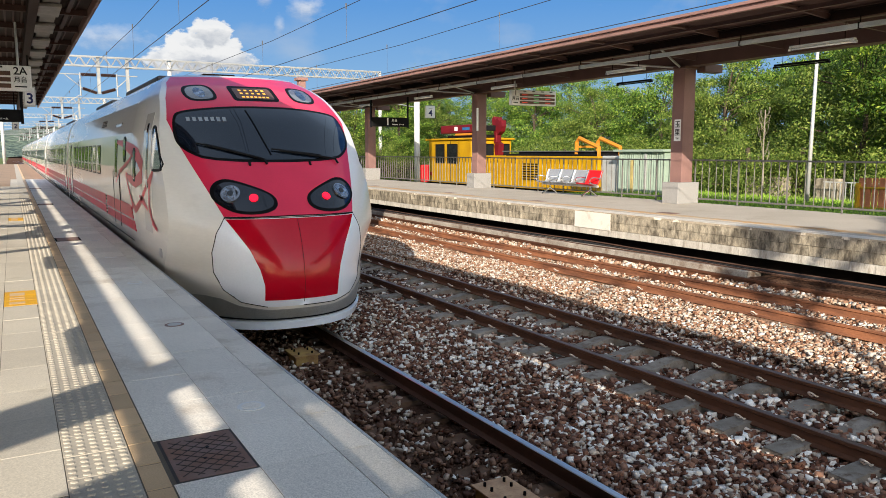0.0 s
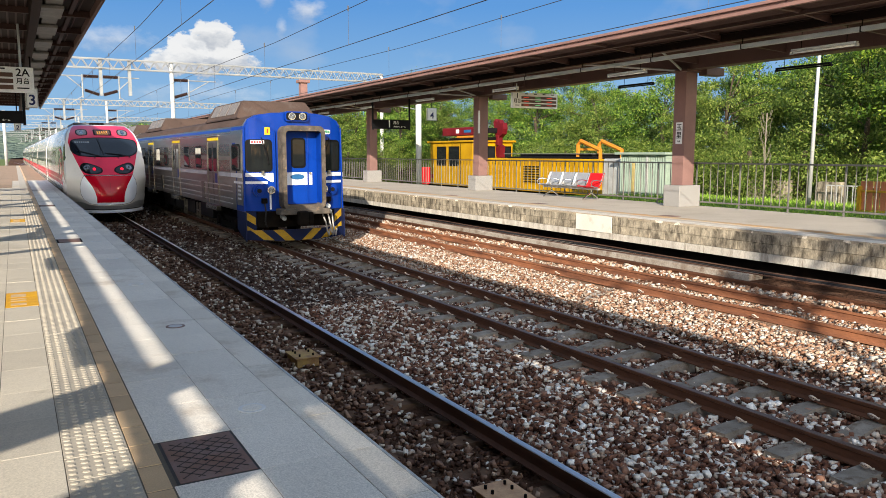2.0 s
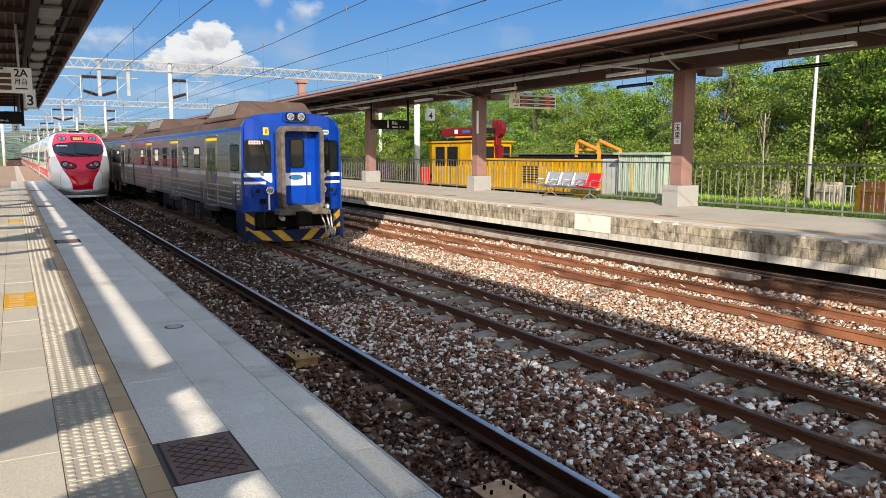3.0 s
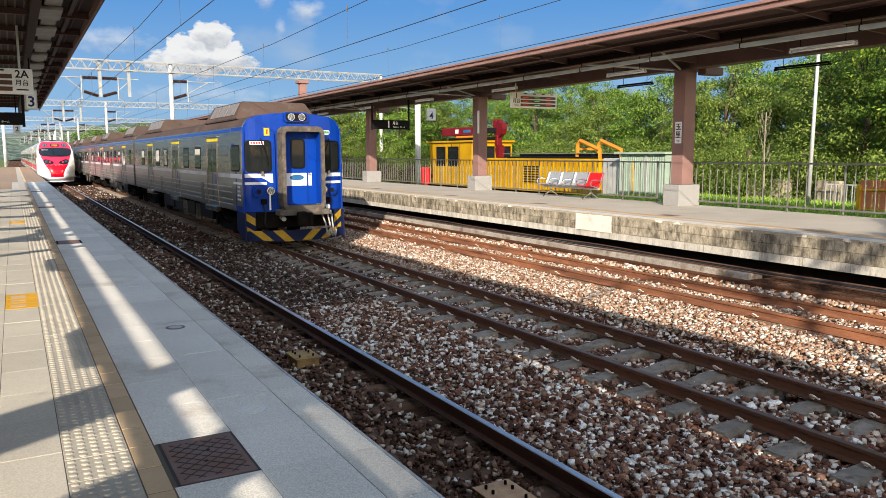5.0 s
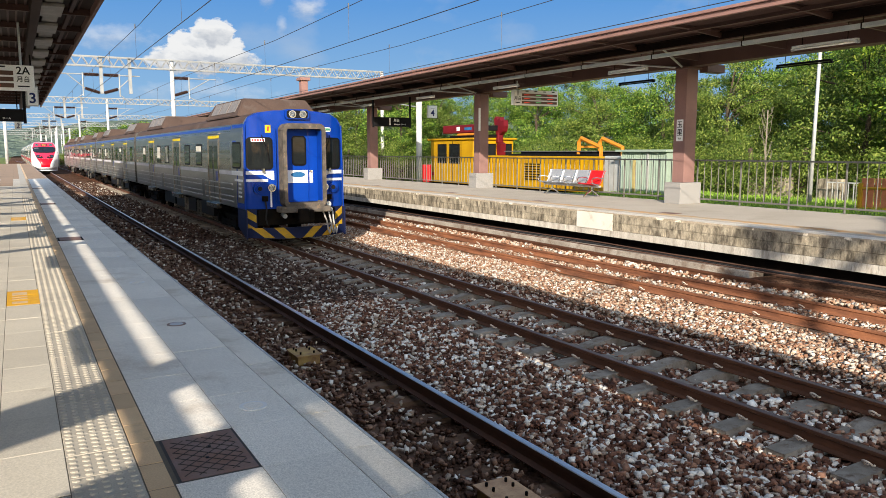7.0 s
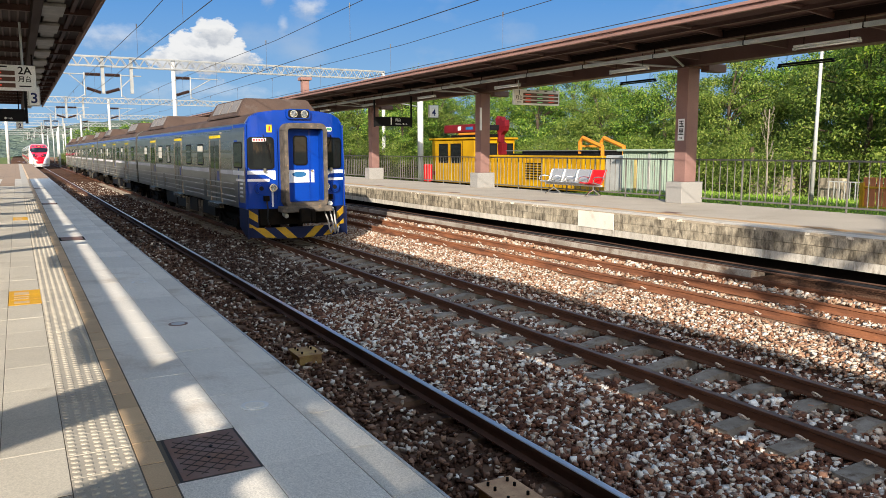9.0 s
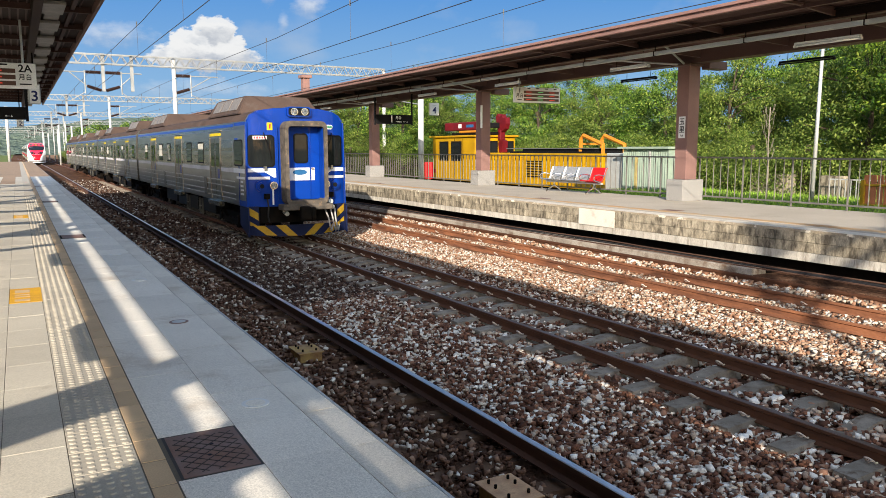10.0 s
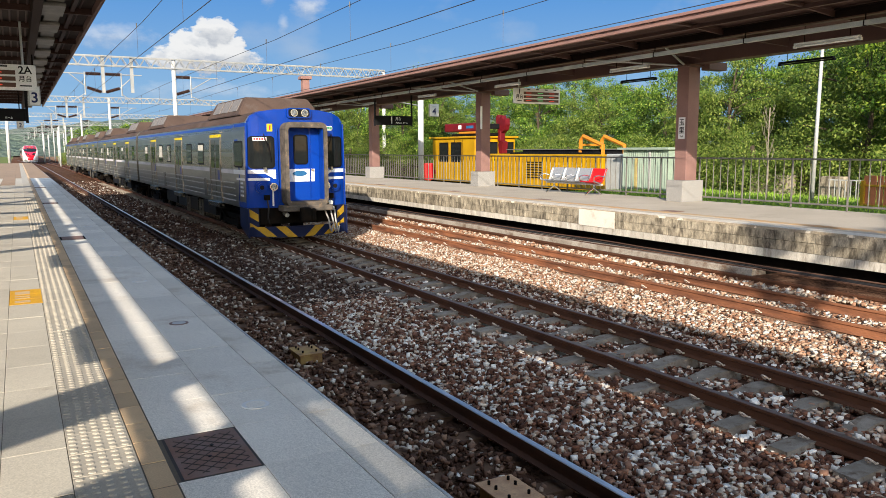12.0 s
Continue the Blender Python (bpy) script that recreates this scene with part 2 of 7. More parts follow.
def box(bm, x0, y0, z0, x1, y1, z1, bevel=0.0):
    r = bmesh.ops.create_cube(bm, size=1)
    vs = r["verts"]
    for v in vs:
        v.co = Vector(((x0 + x1) / 2 + v.co.x * (x1 - x0), (y0 + y1) / 2 + v.co.y * (y1 - y0), (z0 + z1) / 2 + v.co.z * (z1 - z0)))
    if bevel:
        es = list({e for v in vs for e in v.link_edges})
        bmesh.ops.bevel(bm, geom=es, offset=bevel, segments=2, affect="EDGES", profile=0.5)
    return vs


def bx(*a, bevel=0.0):
    bm = bmesh.new()
    box(bm, *a, bevel=bevel)
    return bm


def rod(bm, p, q, r, seg=8, r2=None):
    p, q = Vector(p), Vector(q)
    d = q - p
    m = Matrix.Translation((p + q) / 2) @ d.to_track_quat("Z", "Y").to_matrix().to_4x4()
    bmesh.ops.create_cone(bm, cap_ends=True, segments=seg, radius1=r, radius2=r if r2 is None else r2, depth=d.length, matrix=m)
    return bm


def tube(bm, pts, r, seg=6):
    """A bent round bar through the points."""
    pts = [Vector(p) for p in pts]
    rings = []
    for i, p in enumerate(pts):
        d = (pts[min(i + 1, len(pts) - 1)] - pts[max(i - 1, 0)]).normalized()
        u = d.orthogonal().normalized() if i == 0 else (u - d * u.dot(d)).normalized()
        w = d.cross(u)
        rings.append([bm.verts.new(p + (u * math.cos(a) + w * math.sin(a)) * r) for a in [2 * math.pi * k / seg for k in range(seg)]])
    for a, b in zip(rings, rings[1:]):
        for k in range(seg):
            bm.faces.new((a[k], a[(k + 1) % seg], b[(k + 1) % seg], b[k]))
    bm.faces.new(rings[0][::-1])
    bm.faces.new(rings[-1])
    return bm


def extrude(bm, outline, y0, y1, axis="y", cap=True):
    """A closed outline in the plane across the axis, drawn out along it."""
    def at(a, b, y):
        return {"y": (a, y, b), "x": (y, a, b), "z": (a, b, y)}[axis]
    A = [bm.verts.new(at(a, b, y0)) for a, b in outline]
    B = [bm.verts.new(at(a, b, y1)) for a, b in outline]
    n = len(outline)
    fs = [bm.faces.new((A[i], A[(i + 1) % n], B[(i + 1) % n], B[i])) for i in range(n)]
    if cap:
        fs += [bm.faces.new(A[::-1]), bm.faces.new(B)]
    bmesh.ops.recalc_face_normals(bm, faces=fs)
    return bm


def rounded(x0, z0, x1, z1, r, seg=4):
    pts = []
    for cx, cz, a0 in ((x1 - r, z1 - r, 0), (x0 + r, z1 - r, 90), (x0 + r, z0 + r, 180), (x1 - r, z0 + r, 270)):
        for k in range(seg + 1):
            a = radians(a0 + 90 * k / seg)
            pts.append((cx + r * math.cos(a), cz + r * math.sin(a)))
    return pts


def words(name, text, size, m, material, parent, extrude_by=0.002, align="CENTER"):
    cu = bpy.data.curves.new(name, "FONT")
    cu.body, cu.size, cu.align_x, cu.align_y, cu.extrude = text, size, align, "CENTER", extrude_by
    cu.offset = 0.018 * size
    ob = new("tmp", cu)
    me = bpy.data.meshes.new_from_object(ob.evaluated_get(bpy.context.evaluated_depsgraph_get()))
    bpy.data.objects.remove(ob)
    me.materials.clear()
    me.materials.append(material)
    o = new(name, me)
    o.matrix_basis = m
    o.parent = parent
    return o

# ---- ground and tracks ----


def track_x(base, y):
    """The tracks bend gently away far out."""
    return base - (0.75 * ((y - 120) / 65) ** 2 if y > 120 else 0.0)


def grid_sheet(xs, ys, zf):
    bm = bmesh.new()
    rows = [[bm.verts.new((x, y, zf(x, y))) for x in xs] for y in ys]
    for a, b in zip(rows, rows[1:]):
        for i in range(len(xs) - 1):
            bm.faces.new((a[i], a[i + 1], b[i + 1], b[i]))
    return bm


def ground_z(x, y):
    z = -0.27 + 0.03 * noise.noise((x * 1.3, y * 1.3, 0))
    if x > 17.2:
        z = -0.27 + 0.98 * min(1, (x - 17.2) / 0.9) * (1 if y < 24 else max(0.35, 1 - (y - 24) / 14))
        z += 0.06 * noise.noise((x * 0.7, y * 0.7, 3))
    if 8.6 < x < 12.2:
        z += 0.10
    if x < -12:
        z = -0.3
    return z


XS = [-3000, -800, -200, -60, -20, -12] + [-8 + 0.7 * i for i in range(64)] + [38, 45, 60, 120, 300, 900, 3000]
YS = [-3000, -600, -150, -50, -20] + [-10 + 0.8 * i for i in range(120)] + [95, 110, 130, 160, 220, 350, 700, 1500, 3500]
ground = part("ground", grid_sheet(XS, YS, ground_z), [M_EARTH, M_BED, M_BED_P], smooth=True)
for f in ground.data.polygons:
    if -2 < f.center.x < 17.0:
        f.material_index = 2 if f.center.x > 8.6 else 1
tagged(ground, "rust-stained ballast bed with grassy earth beside it", "ground", kind="structure")

RAIL = [(-0.0635, -0.153), (0.0635, -0.153), (0.0635, -0.142), (0.012, -0.122), (0.010, -0.05), (0.034, -0.036), (0.034, -0.006), (0.028, 0.0), (-0.028, 0.0), (-0.034, -0.006), (-0.034, -0.036), (-0.010, -0.05), (-0.012, -0.122), (-0.0635, -0.142)]


def rail(x, z, parent, side, top):
    bm = bmesh.new()
    ys = [-25, 120] + [120 + 10 * i for i in range(1, 13)]
    rings = [[bm.verts.new((track_x(x, y) + a, y, z + b)) for a, b in RAIL] for y in ys]
    n = len(RAIL)
    for A, B in zip(rings, rings[1:]):
        for i in range(n):
            f = bm.faces.new((A[i], B[i], B[(i + 1) % n], A[(i + 1) % n]))
            f.material_index = 1 if i in (6, 7, 8) else 0
    bmesh.ops.recalc_face_normals(bm, faces=bm.faces[:])
    return part("rail", bm, [side, top], parent)


def clip_mesh():
    bm = bmesh.new()
    ring = [(0.012 + 0.040 * math.sin(a), 0.042 * math.cos(a), 0.034 * math.sin(a)) for a in [radians(-20 + 32 * k) for k in range(9)]]
    tube(bm, [(-0.03, ring[0][1], -0.012)] + ring + [(-0.035, ring[-1][1] * 0.7, -0.02)], 0.0095, 6)
    return bm


def sleeper_mesh():
    bm = bmesh.new()
    prof = [(-1.0, -0.19), (-0.75, -0.175), (-0.35, -0.165), (0, -0.225), (0.35, -0.165), (0.75, -0.175), (1.0, -0.19)]
    top = [[bm.verts.new((x, s * w, z)) for x, z in prof] for s, w in ((-1, 0.10), (1, 0.10))]
    low = [[bm.verts.new((x, s * w, -0.34)) for x, z in prof] for s, w in ((-1, 0.135), (1, 0.135))]
    n = len(prof)
    for i in range(n - 1):
        bm.faces.new((top[0][i], top[0][i + 1], top[1][i + 1], top[1][i]))
        bm.faces.new((low[0][i], low[0][i + 1], top[0][i + 1], top[0][i]))
        bm.faces.new((top[1][i], top[1][i + 1], low[1][i + 1], low[1][i]))
    for i in (0, n - 1):
        bm.faces.new((low[0][i], top[0][i], top[1][i], low[1][i]))
    bmesh.ops.recalc_face_normals(bm, faces=bm.faces[:])
    return bm


T1, T2, T3 = 3.115, 6.74, 10.855
CLIP = None


def make_track(name, cx, zl, zr, side, top, sleepers, label, tie):
    global CLIP
    first = None
    tr = tagged(empty(name), label, "railway track", kind="structure")
    rail(cx - 0.565, zl, tr, side, top)
    rail(cx + 0.565, zr, tr, side, top)
    y = sleepers[0]
    while y < sleepers[1]:
        if first is None:
            first = part("sleeper", sleeper_mesh(), tie, tr)
            first.location = (cx, y, sleepers[2])
        else:
            share(first, tr, (cx, y, sleepers[2]))
        if y < 26 and (cx == T2 or (cx == T3 and int(y / 0.64) % 4 == 0)):
            for s, z in ((-1, zl), (1, zr)):
                for k in (-1, 1):
                    at = (cx + s * 0.565 + k * 0.088, y, z - 0.100)
                    if CLIP is None:
                        CLIP = part("rail_clip", clip_mesh(), M_CLIP, tr)
                        CLIP.location = at
                    else:
                        share(CLIP, tr, at, 0 if k > 0 else math.pi)
        y += 0.64
    return tr


M_CLIP = mat("rail_clip_steel", (0.66, 0.58, 0.50), 0.6, 0.1, col2=(0.34, 0.26, 0.21), scale=8, bump=0.1)
make_track("track_near", T1, 0.0, 0.0, M_RUST_N, M_RAILTOP, (-6.2, 70, -0.05), "railway track with shiny worn rail heads on stained ballast", M_SLEEPER_D)
make_track("track_middle", T2, -0.02, 0.02, M_RUST, M_RAILTOP_D, (-6.02, 70, 0.022), "rusty railway track on concrete sleepers with spring clips", M_SLEEPER)
make_track("track_far", T3, 0.0, 0.0, M_RUST_L, M_RUST_L, (-6.1, 70, -0.1), "disused track with bright orange rust", M_SLEEPER)


def stones(name, n, x0, x1, y0, y1, material, label, seed, size=(0.019, 0.041), clear=(), lift=0.0, deep=0.055):
    """Loose angular stones as one mesh: jittered low blocks."""
    rng = np.random.default_rng(seed)
    X = rng.uniform(x0, x1, n)
    u = rng.uniform(0, 1, n)
    Y = y0 + (y1 - y0) * u ** 1.35
    keep = np.ones(n, bool)
    for a, b in clear:
        keep &= ~((X > a) & (X < b))
    X, Y = X[keep], Y[keep]
    n = len(X)
    base = np.array([(-1, -1, -1), (1, -1, -1), (1, 1, -1), (-1, 1, -1), (-1, -1, 1), (1, -1, 1), (1, 1, 1), (-1, 1, 1)], float)
    S = rng.uniform(size[0], size[1], (n, 1, 1)) * rng.uniform(0.5, 1.5, (n, 1, 3)) * np.array([1, 1, 0.7])
    V = (base[None] * rng.uniform(0.28, 1.0, (n, 8, 3))) * S
    a = rng.uniform(0, 2 * np.pi, n)
    tilt = rng.normal(0, 0.5, n)
    ca, sa, ct, st = np.cos(a), np.sin(a), np.cos(tilt), np.sin(tilt)
    x, y, z = V[..., 0], V[..., 1], V[..., 2]
    y, z = y * ct[:, None] - z * st[:, None], y * st[:, None] + z * ct[:, None]
    x, y = x * ca[:, None] - y * sa[:, None], x * sa[:, None] + y * ca[:, None]
    hump = 0.02 * np.sin(X * 2.1) * np.cos(Y * 1.3) + rng.uniform(-deep, 0.55 * deep, n)
    P = np.stack([x + X[:, None], y + Y[:, None], z + (STONE_Z + lift + hump)[:, None]], -1).reshape(-1, 3)
    F = np.array([(0, 3, 2, 1), (4, 5, 6, 7), (0, 1, 5, 4), (1, 2, 6, 5), (2, 3, 7, 6), (3, 0, 4, 7)])
    F = (F[None] + 8 * np.arange(n)[:, None, None]).reshape(-1)
    me = bpy.data.meshes.new(name)
    me.vertices.add(len(P))
    me.vertices.foreach_set("co", P.ravel())
    me.loops.add(len(F))
    me.loops.foreach_set("vertex_index", F)
    me.polygons.add(len(F) // 4)
    me.polygons.foreach_set("loop_start", np.arange(0, len(F), 4))
    me.update(calc_edges=True)
    me.materials.append(material)
    return tagged(new(name, me), label, "ballast", kind="stuff")


STONE_Z = -0.225
def rails_of(c):
    return [(c - 0.565 - 0.13, c - 0.565 + 0.13), (c + 0.565 - 0.13, c + 0.565 + 0.13)]
stones("ballast", 13000, 1.7, 3.9, 2.2, 24, M_STONE_B, "sparse brown ballast stones in the dirt between the near rails", 5, clear=rails_of(T1))
stones("ballast", 26000, 3.75, 6.1, 2.2, 13, M_STONE, "dark brown and grey ballast stones between the tracks", 1, size=(0.019, 0.042))
stones("ballast", 15000, 3.75, 6.1, 12.6, 24, M_STONE_D, "ballast stones between the tracks, darkened for the shade there", 8, size=(0.021, 0.044))
stones("ballast", 25000, 6.0, 8.6, 1.6, 15, M_STONE, "dark brown and grey ballast stones round the sleepers", 2, size=(0.019, 0.042), clear=rails_of(T2))
stones("ballast", 9000, 6.0, 7.9, 14.6, 24, M_STONE_D, "ballast stones round the sleepers, darkened for the shade by the train", 9, size=(0.021, 0.044), clear=rails_of(T2))
stones("ballast", 4000, 7.8, 8.6, 14.6, 24, M_STONE_P, "pale ballast stones beside the middle track", 10, size=(0.021, 0.044))
stones("ballast", 42000, 8.3, 12.4, 1.6, 30, M_STONE_P, "pale sandy ballast stones beside the rusty track", 3, size=(0.017, 0.036), deep=0.028, clear=[(T3 - 0.85, T3 - 0.48), (T3 + 0.28, T3 + 0.65)], lift=0.105)
stones("ballast", 3600, 11.58, 11.98, 1.6, 30, M_STONE_P, "bank of pale ballast stones beside the platform foot", 6, size=(0.03, 0.055), lift=0.2)
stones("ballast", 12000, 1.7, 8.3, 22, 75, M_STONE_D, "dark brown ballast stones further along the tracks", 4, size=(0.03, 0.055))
stones("ballast", 7000, 8.2, 12.0, 28, 75, M_STONE_P, "pale ballast stones further along the far track", 11, size=(0.03, 0.055), lift=0.08)

stones("ballast", 9000, 1.7, 12.4, -8, 2.2, M_STONE, "brown ballast stones along the near end of the tracks", 7, size=(0.03, 0.055), clear=rails_of(T1) + rails_of(T2) + rails_of(T3))

# ---- near platform ----
PZ = 0.97
EDGE = 1.565
platform_near = tagged(empty("platform_near"), "pale granite station platform with tactile paving strip", "platform", kind="structure")
part("platform_body", bx(-9.0, -12, -0.3, EDGE - 0.12, 112, PZ - 0.02), M_CONC, platform_near)
part("platform_bed", bx(-9.0, -12, PZ - 0.02, EDGE - 0.014, 112, PZ - 0.003), M_GROUT, platform_near)

# ---- far platform ----
QZ, QX = 1.0, 12.42
platform_far = tagged(empty("platform_far"), "weathered concrete platform with stained face and pale top", "platform", kind="structure")
part("platform_body", bx(13.9, -12, -0.3, 17.15, 112, QZ - 0.012), M_CONC, platform_far)
part("platform_lip", bx(QX + 0.03, -12, 0.43, 13.9, 112, QZ - 0.012), M_CONC, platform_far, "stained overhanging concrete edge slab")
for zz, hh, ll in ((0.43, 0.165, 0.46), (0.597, 0.185, 0.40), (0.784, 0.205, 0.43)):
    blk, yy = None, 4.0 + 0.37 * zz
    while yy < 40:
        if blk is None:
            blk = part("block", bx(QX, 0.004, zz, QX + 0.03, ll - 0.004, zz + hh - 0.006), M_CONC_LOW if zz < 0.5 else M_CONC, platform_far)
            blk.location = (0, yy, 0)
        else:
            share(blk, platform_far, (random.uniform(-0.006, 0.006), yy, 0))
        yy += ll
    part("far_course", bx(QX, yy, zz, QX + 0.03, 80, zz + hh - 0.006), M_CONC_LOW if zz < 0.5 else M_CONC, platform_far)
    part("far_course", bx(QX, -10, zz, QX + 0.03, 3.9, zz + hh - 0.006), M_CONC_LOW if zz < 0.5 else M_CONC, platform_far)
part("platform_top", bx(QX + 0.02, -12, QZ - 0.012, 17.15, 112, QZ), M_CONC_TOP, platform_far, "sandy coloured platform paving")
# ---- canopies ----
CL_X, CL_Z = 1.22, 4.6
M_TUBE = mat("lamp_tube", (0.8, 0.8, 0.78), 0.3, bump=0.0)


def batten_lamp(x, y, z, length=1.25, rz=0.0, drop=0.53, case=None):
    case = case or M_WHITEPAINT
    e = tagged(empty("batten_lamp", x, y, z), "black cased lamp under the canopy, switched off" if case is M_BLACK else "white fluorescent batten lamp under the canopy, switched off", "lamp", group="batten lamps")
    e.rotation_euler = (0, 0, rz)
    part("housing", bx(-0.05, -length / 2, 0, 0.05, length / 2, 0.05, bevel=0.008), case, e)
    bm = bmesh.new()
    rod(bm, (0, -length / 2 + 0.04, -0.025), (0, length / 2 - 0.04, -0.025), 0.018, 10)
    part("tube", bm, M_BLACK if case is M_BLACK else M_TUBE, e, smooth=True)
    for s in (-1, 1):
        part("end_cap", bx(-0.03, s * length / 2 - 0.03, -0.05, 0.03, s * length / 2 + 0.03, 0.0), case, e)
        bm = bmesh.new()
        rod(bm, (0, s * length * 0.35, 0.05), (0, s * length * 0.35, 0.05 + drop), 0.008, 6)
        part("hanger", bm, M_DARK, e)
    return e


M_BOXGREY = mat("grey_wiring_box", (0.25, 0.235, 0.215), 0.5, 0.2, col2=(0.17, 0.16, 0.15), scale=4, bump=0.05)


def canopy_near():
    c = tagged(empty("canopy_near"), "brown steel platform canopy with ribbed soffit", "canopy", kind="structure")
    # roof sheets, with narrow gaps added over short stretches to let sun strips through
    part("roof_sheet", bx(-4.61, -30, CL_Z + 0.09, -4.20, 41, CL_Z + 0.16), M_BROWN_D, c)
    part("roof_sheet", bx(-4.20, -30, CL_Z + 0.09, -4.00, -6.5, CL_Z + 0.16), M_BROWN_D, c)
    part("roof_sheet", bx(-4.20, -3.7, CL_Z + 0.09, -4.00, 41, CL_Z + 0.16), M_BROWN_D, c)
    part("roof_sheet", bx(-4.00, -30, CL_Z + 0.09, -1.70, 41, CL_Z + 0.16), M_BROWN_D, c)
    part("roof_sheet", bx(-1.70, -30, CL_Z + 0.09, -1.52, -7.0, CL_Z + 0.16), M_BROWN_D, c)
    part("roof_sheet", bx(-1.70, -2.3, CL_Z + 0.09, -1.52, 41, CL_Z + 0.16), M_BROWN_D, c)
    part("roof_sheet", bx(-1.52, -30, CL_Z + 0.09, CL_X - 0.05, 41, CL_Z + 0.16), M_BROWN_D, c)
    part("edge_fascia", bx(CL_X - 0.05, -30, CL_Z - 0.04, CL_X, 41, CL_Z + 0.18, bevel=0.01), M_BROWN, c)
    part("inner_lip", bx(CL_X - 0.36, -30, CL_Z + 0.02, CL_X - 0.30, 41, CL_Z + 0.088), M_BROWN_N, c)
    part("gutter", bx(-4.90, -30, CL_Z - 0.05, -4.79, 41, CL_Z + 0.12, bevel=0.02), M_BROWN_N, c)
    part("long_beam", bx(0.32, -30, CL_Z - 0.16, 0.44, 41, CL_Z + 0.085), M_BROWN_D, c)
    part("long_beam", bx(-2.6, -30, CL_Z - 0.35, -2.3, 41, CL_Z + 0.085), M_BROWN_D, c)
    part("cable_tray", bx(0.50, -30, CL_Z - 0.05, 0.72, 41, CL_Z + 0.02, bevel=0.01), M_BOXGREY, c, "grey steel cable tray")
    first = web = None
    for i in range(32):
        y = -18 + 1.85 * i
        if first is None:
            bm = bmesh.new()
            box(bm, -4.4, -0.035, CL_Z - 0.01, CL_X - 0.055, 0.035, CL_Z + 0.085)
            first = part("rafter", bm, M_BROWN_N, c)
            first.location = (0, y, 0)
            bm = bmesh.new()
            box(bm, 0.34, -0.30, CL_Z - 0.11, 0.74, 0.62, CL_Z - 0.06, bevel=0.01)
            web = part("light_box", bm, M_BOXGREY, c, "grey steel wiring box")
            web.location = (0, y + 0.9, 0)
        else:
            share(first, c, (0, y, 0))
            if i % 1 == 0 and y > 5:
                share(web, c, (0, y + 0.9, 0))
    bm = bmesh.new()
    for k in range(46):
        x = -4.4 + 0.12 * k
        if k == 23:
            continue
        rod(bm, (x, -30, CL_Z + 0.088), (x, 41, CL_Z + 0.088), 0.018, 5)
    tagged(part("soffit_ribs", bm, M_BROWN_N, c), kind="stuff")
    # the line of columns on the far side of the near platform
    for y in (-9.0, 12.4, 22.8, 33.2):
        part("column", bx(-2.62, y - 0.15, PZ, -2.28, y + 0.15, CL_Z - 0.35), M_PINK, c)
    # slabs, boxes and rafters out of view, added to cast shade on the paving
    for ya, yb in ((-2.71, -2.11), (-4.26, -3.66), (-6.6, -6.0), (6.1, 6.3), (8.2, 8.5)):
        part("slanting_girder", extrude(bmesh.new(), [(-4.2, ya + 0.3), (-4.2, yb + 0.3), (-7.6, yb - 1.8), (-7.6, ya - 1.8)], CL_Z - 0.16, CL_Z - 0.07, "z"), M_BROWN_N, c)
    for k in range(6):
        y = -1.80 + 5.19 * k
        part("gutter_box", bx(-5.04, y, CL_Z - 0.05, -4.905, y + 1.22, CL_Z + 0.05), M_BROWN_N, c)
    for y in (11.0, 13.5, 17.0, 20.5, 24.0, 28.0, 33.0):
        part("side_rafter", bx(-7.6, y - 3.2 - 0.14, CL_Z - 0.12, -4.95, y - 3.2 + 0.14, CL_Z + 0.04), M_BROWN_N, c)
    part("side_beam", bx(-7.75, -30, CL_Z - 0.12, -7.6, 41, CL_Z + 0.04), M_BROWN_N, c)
    return c


canopy_near()


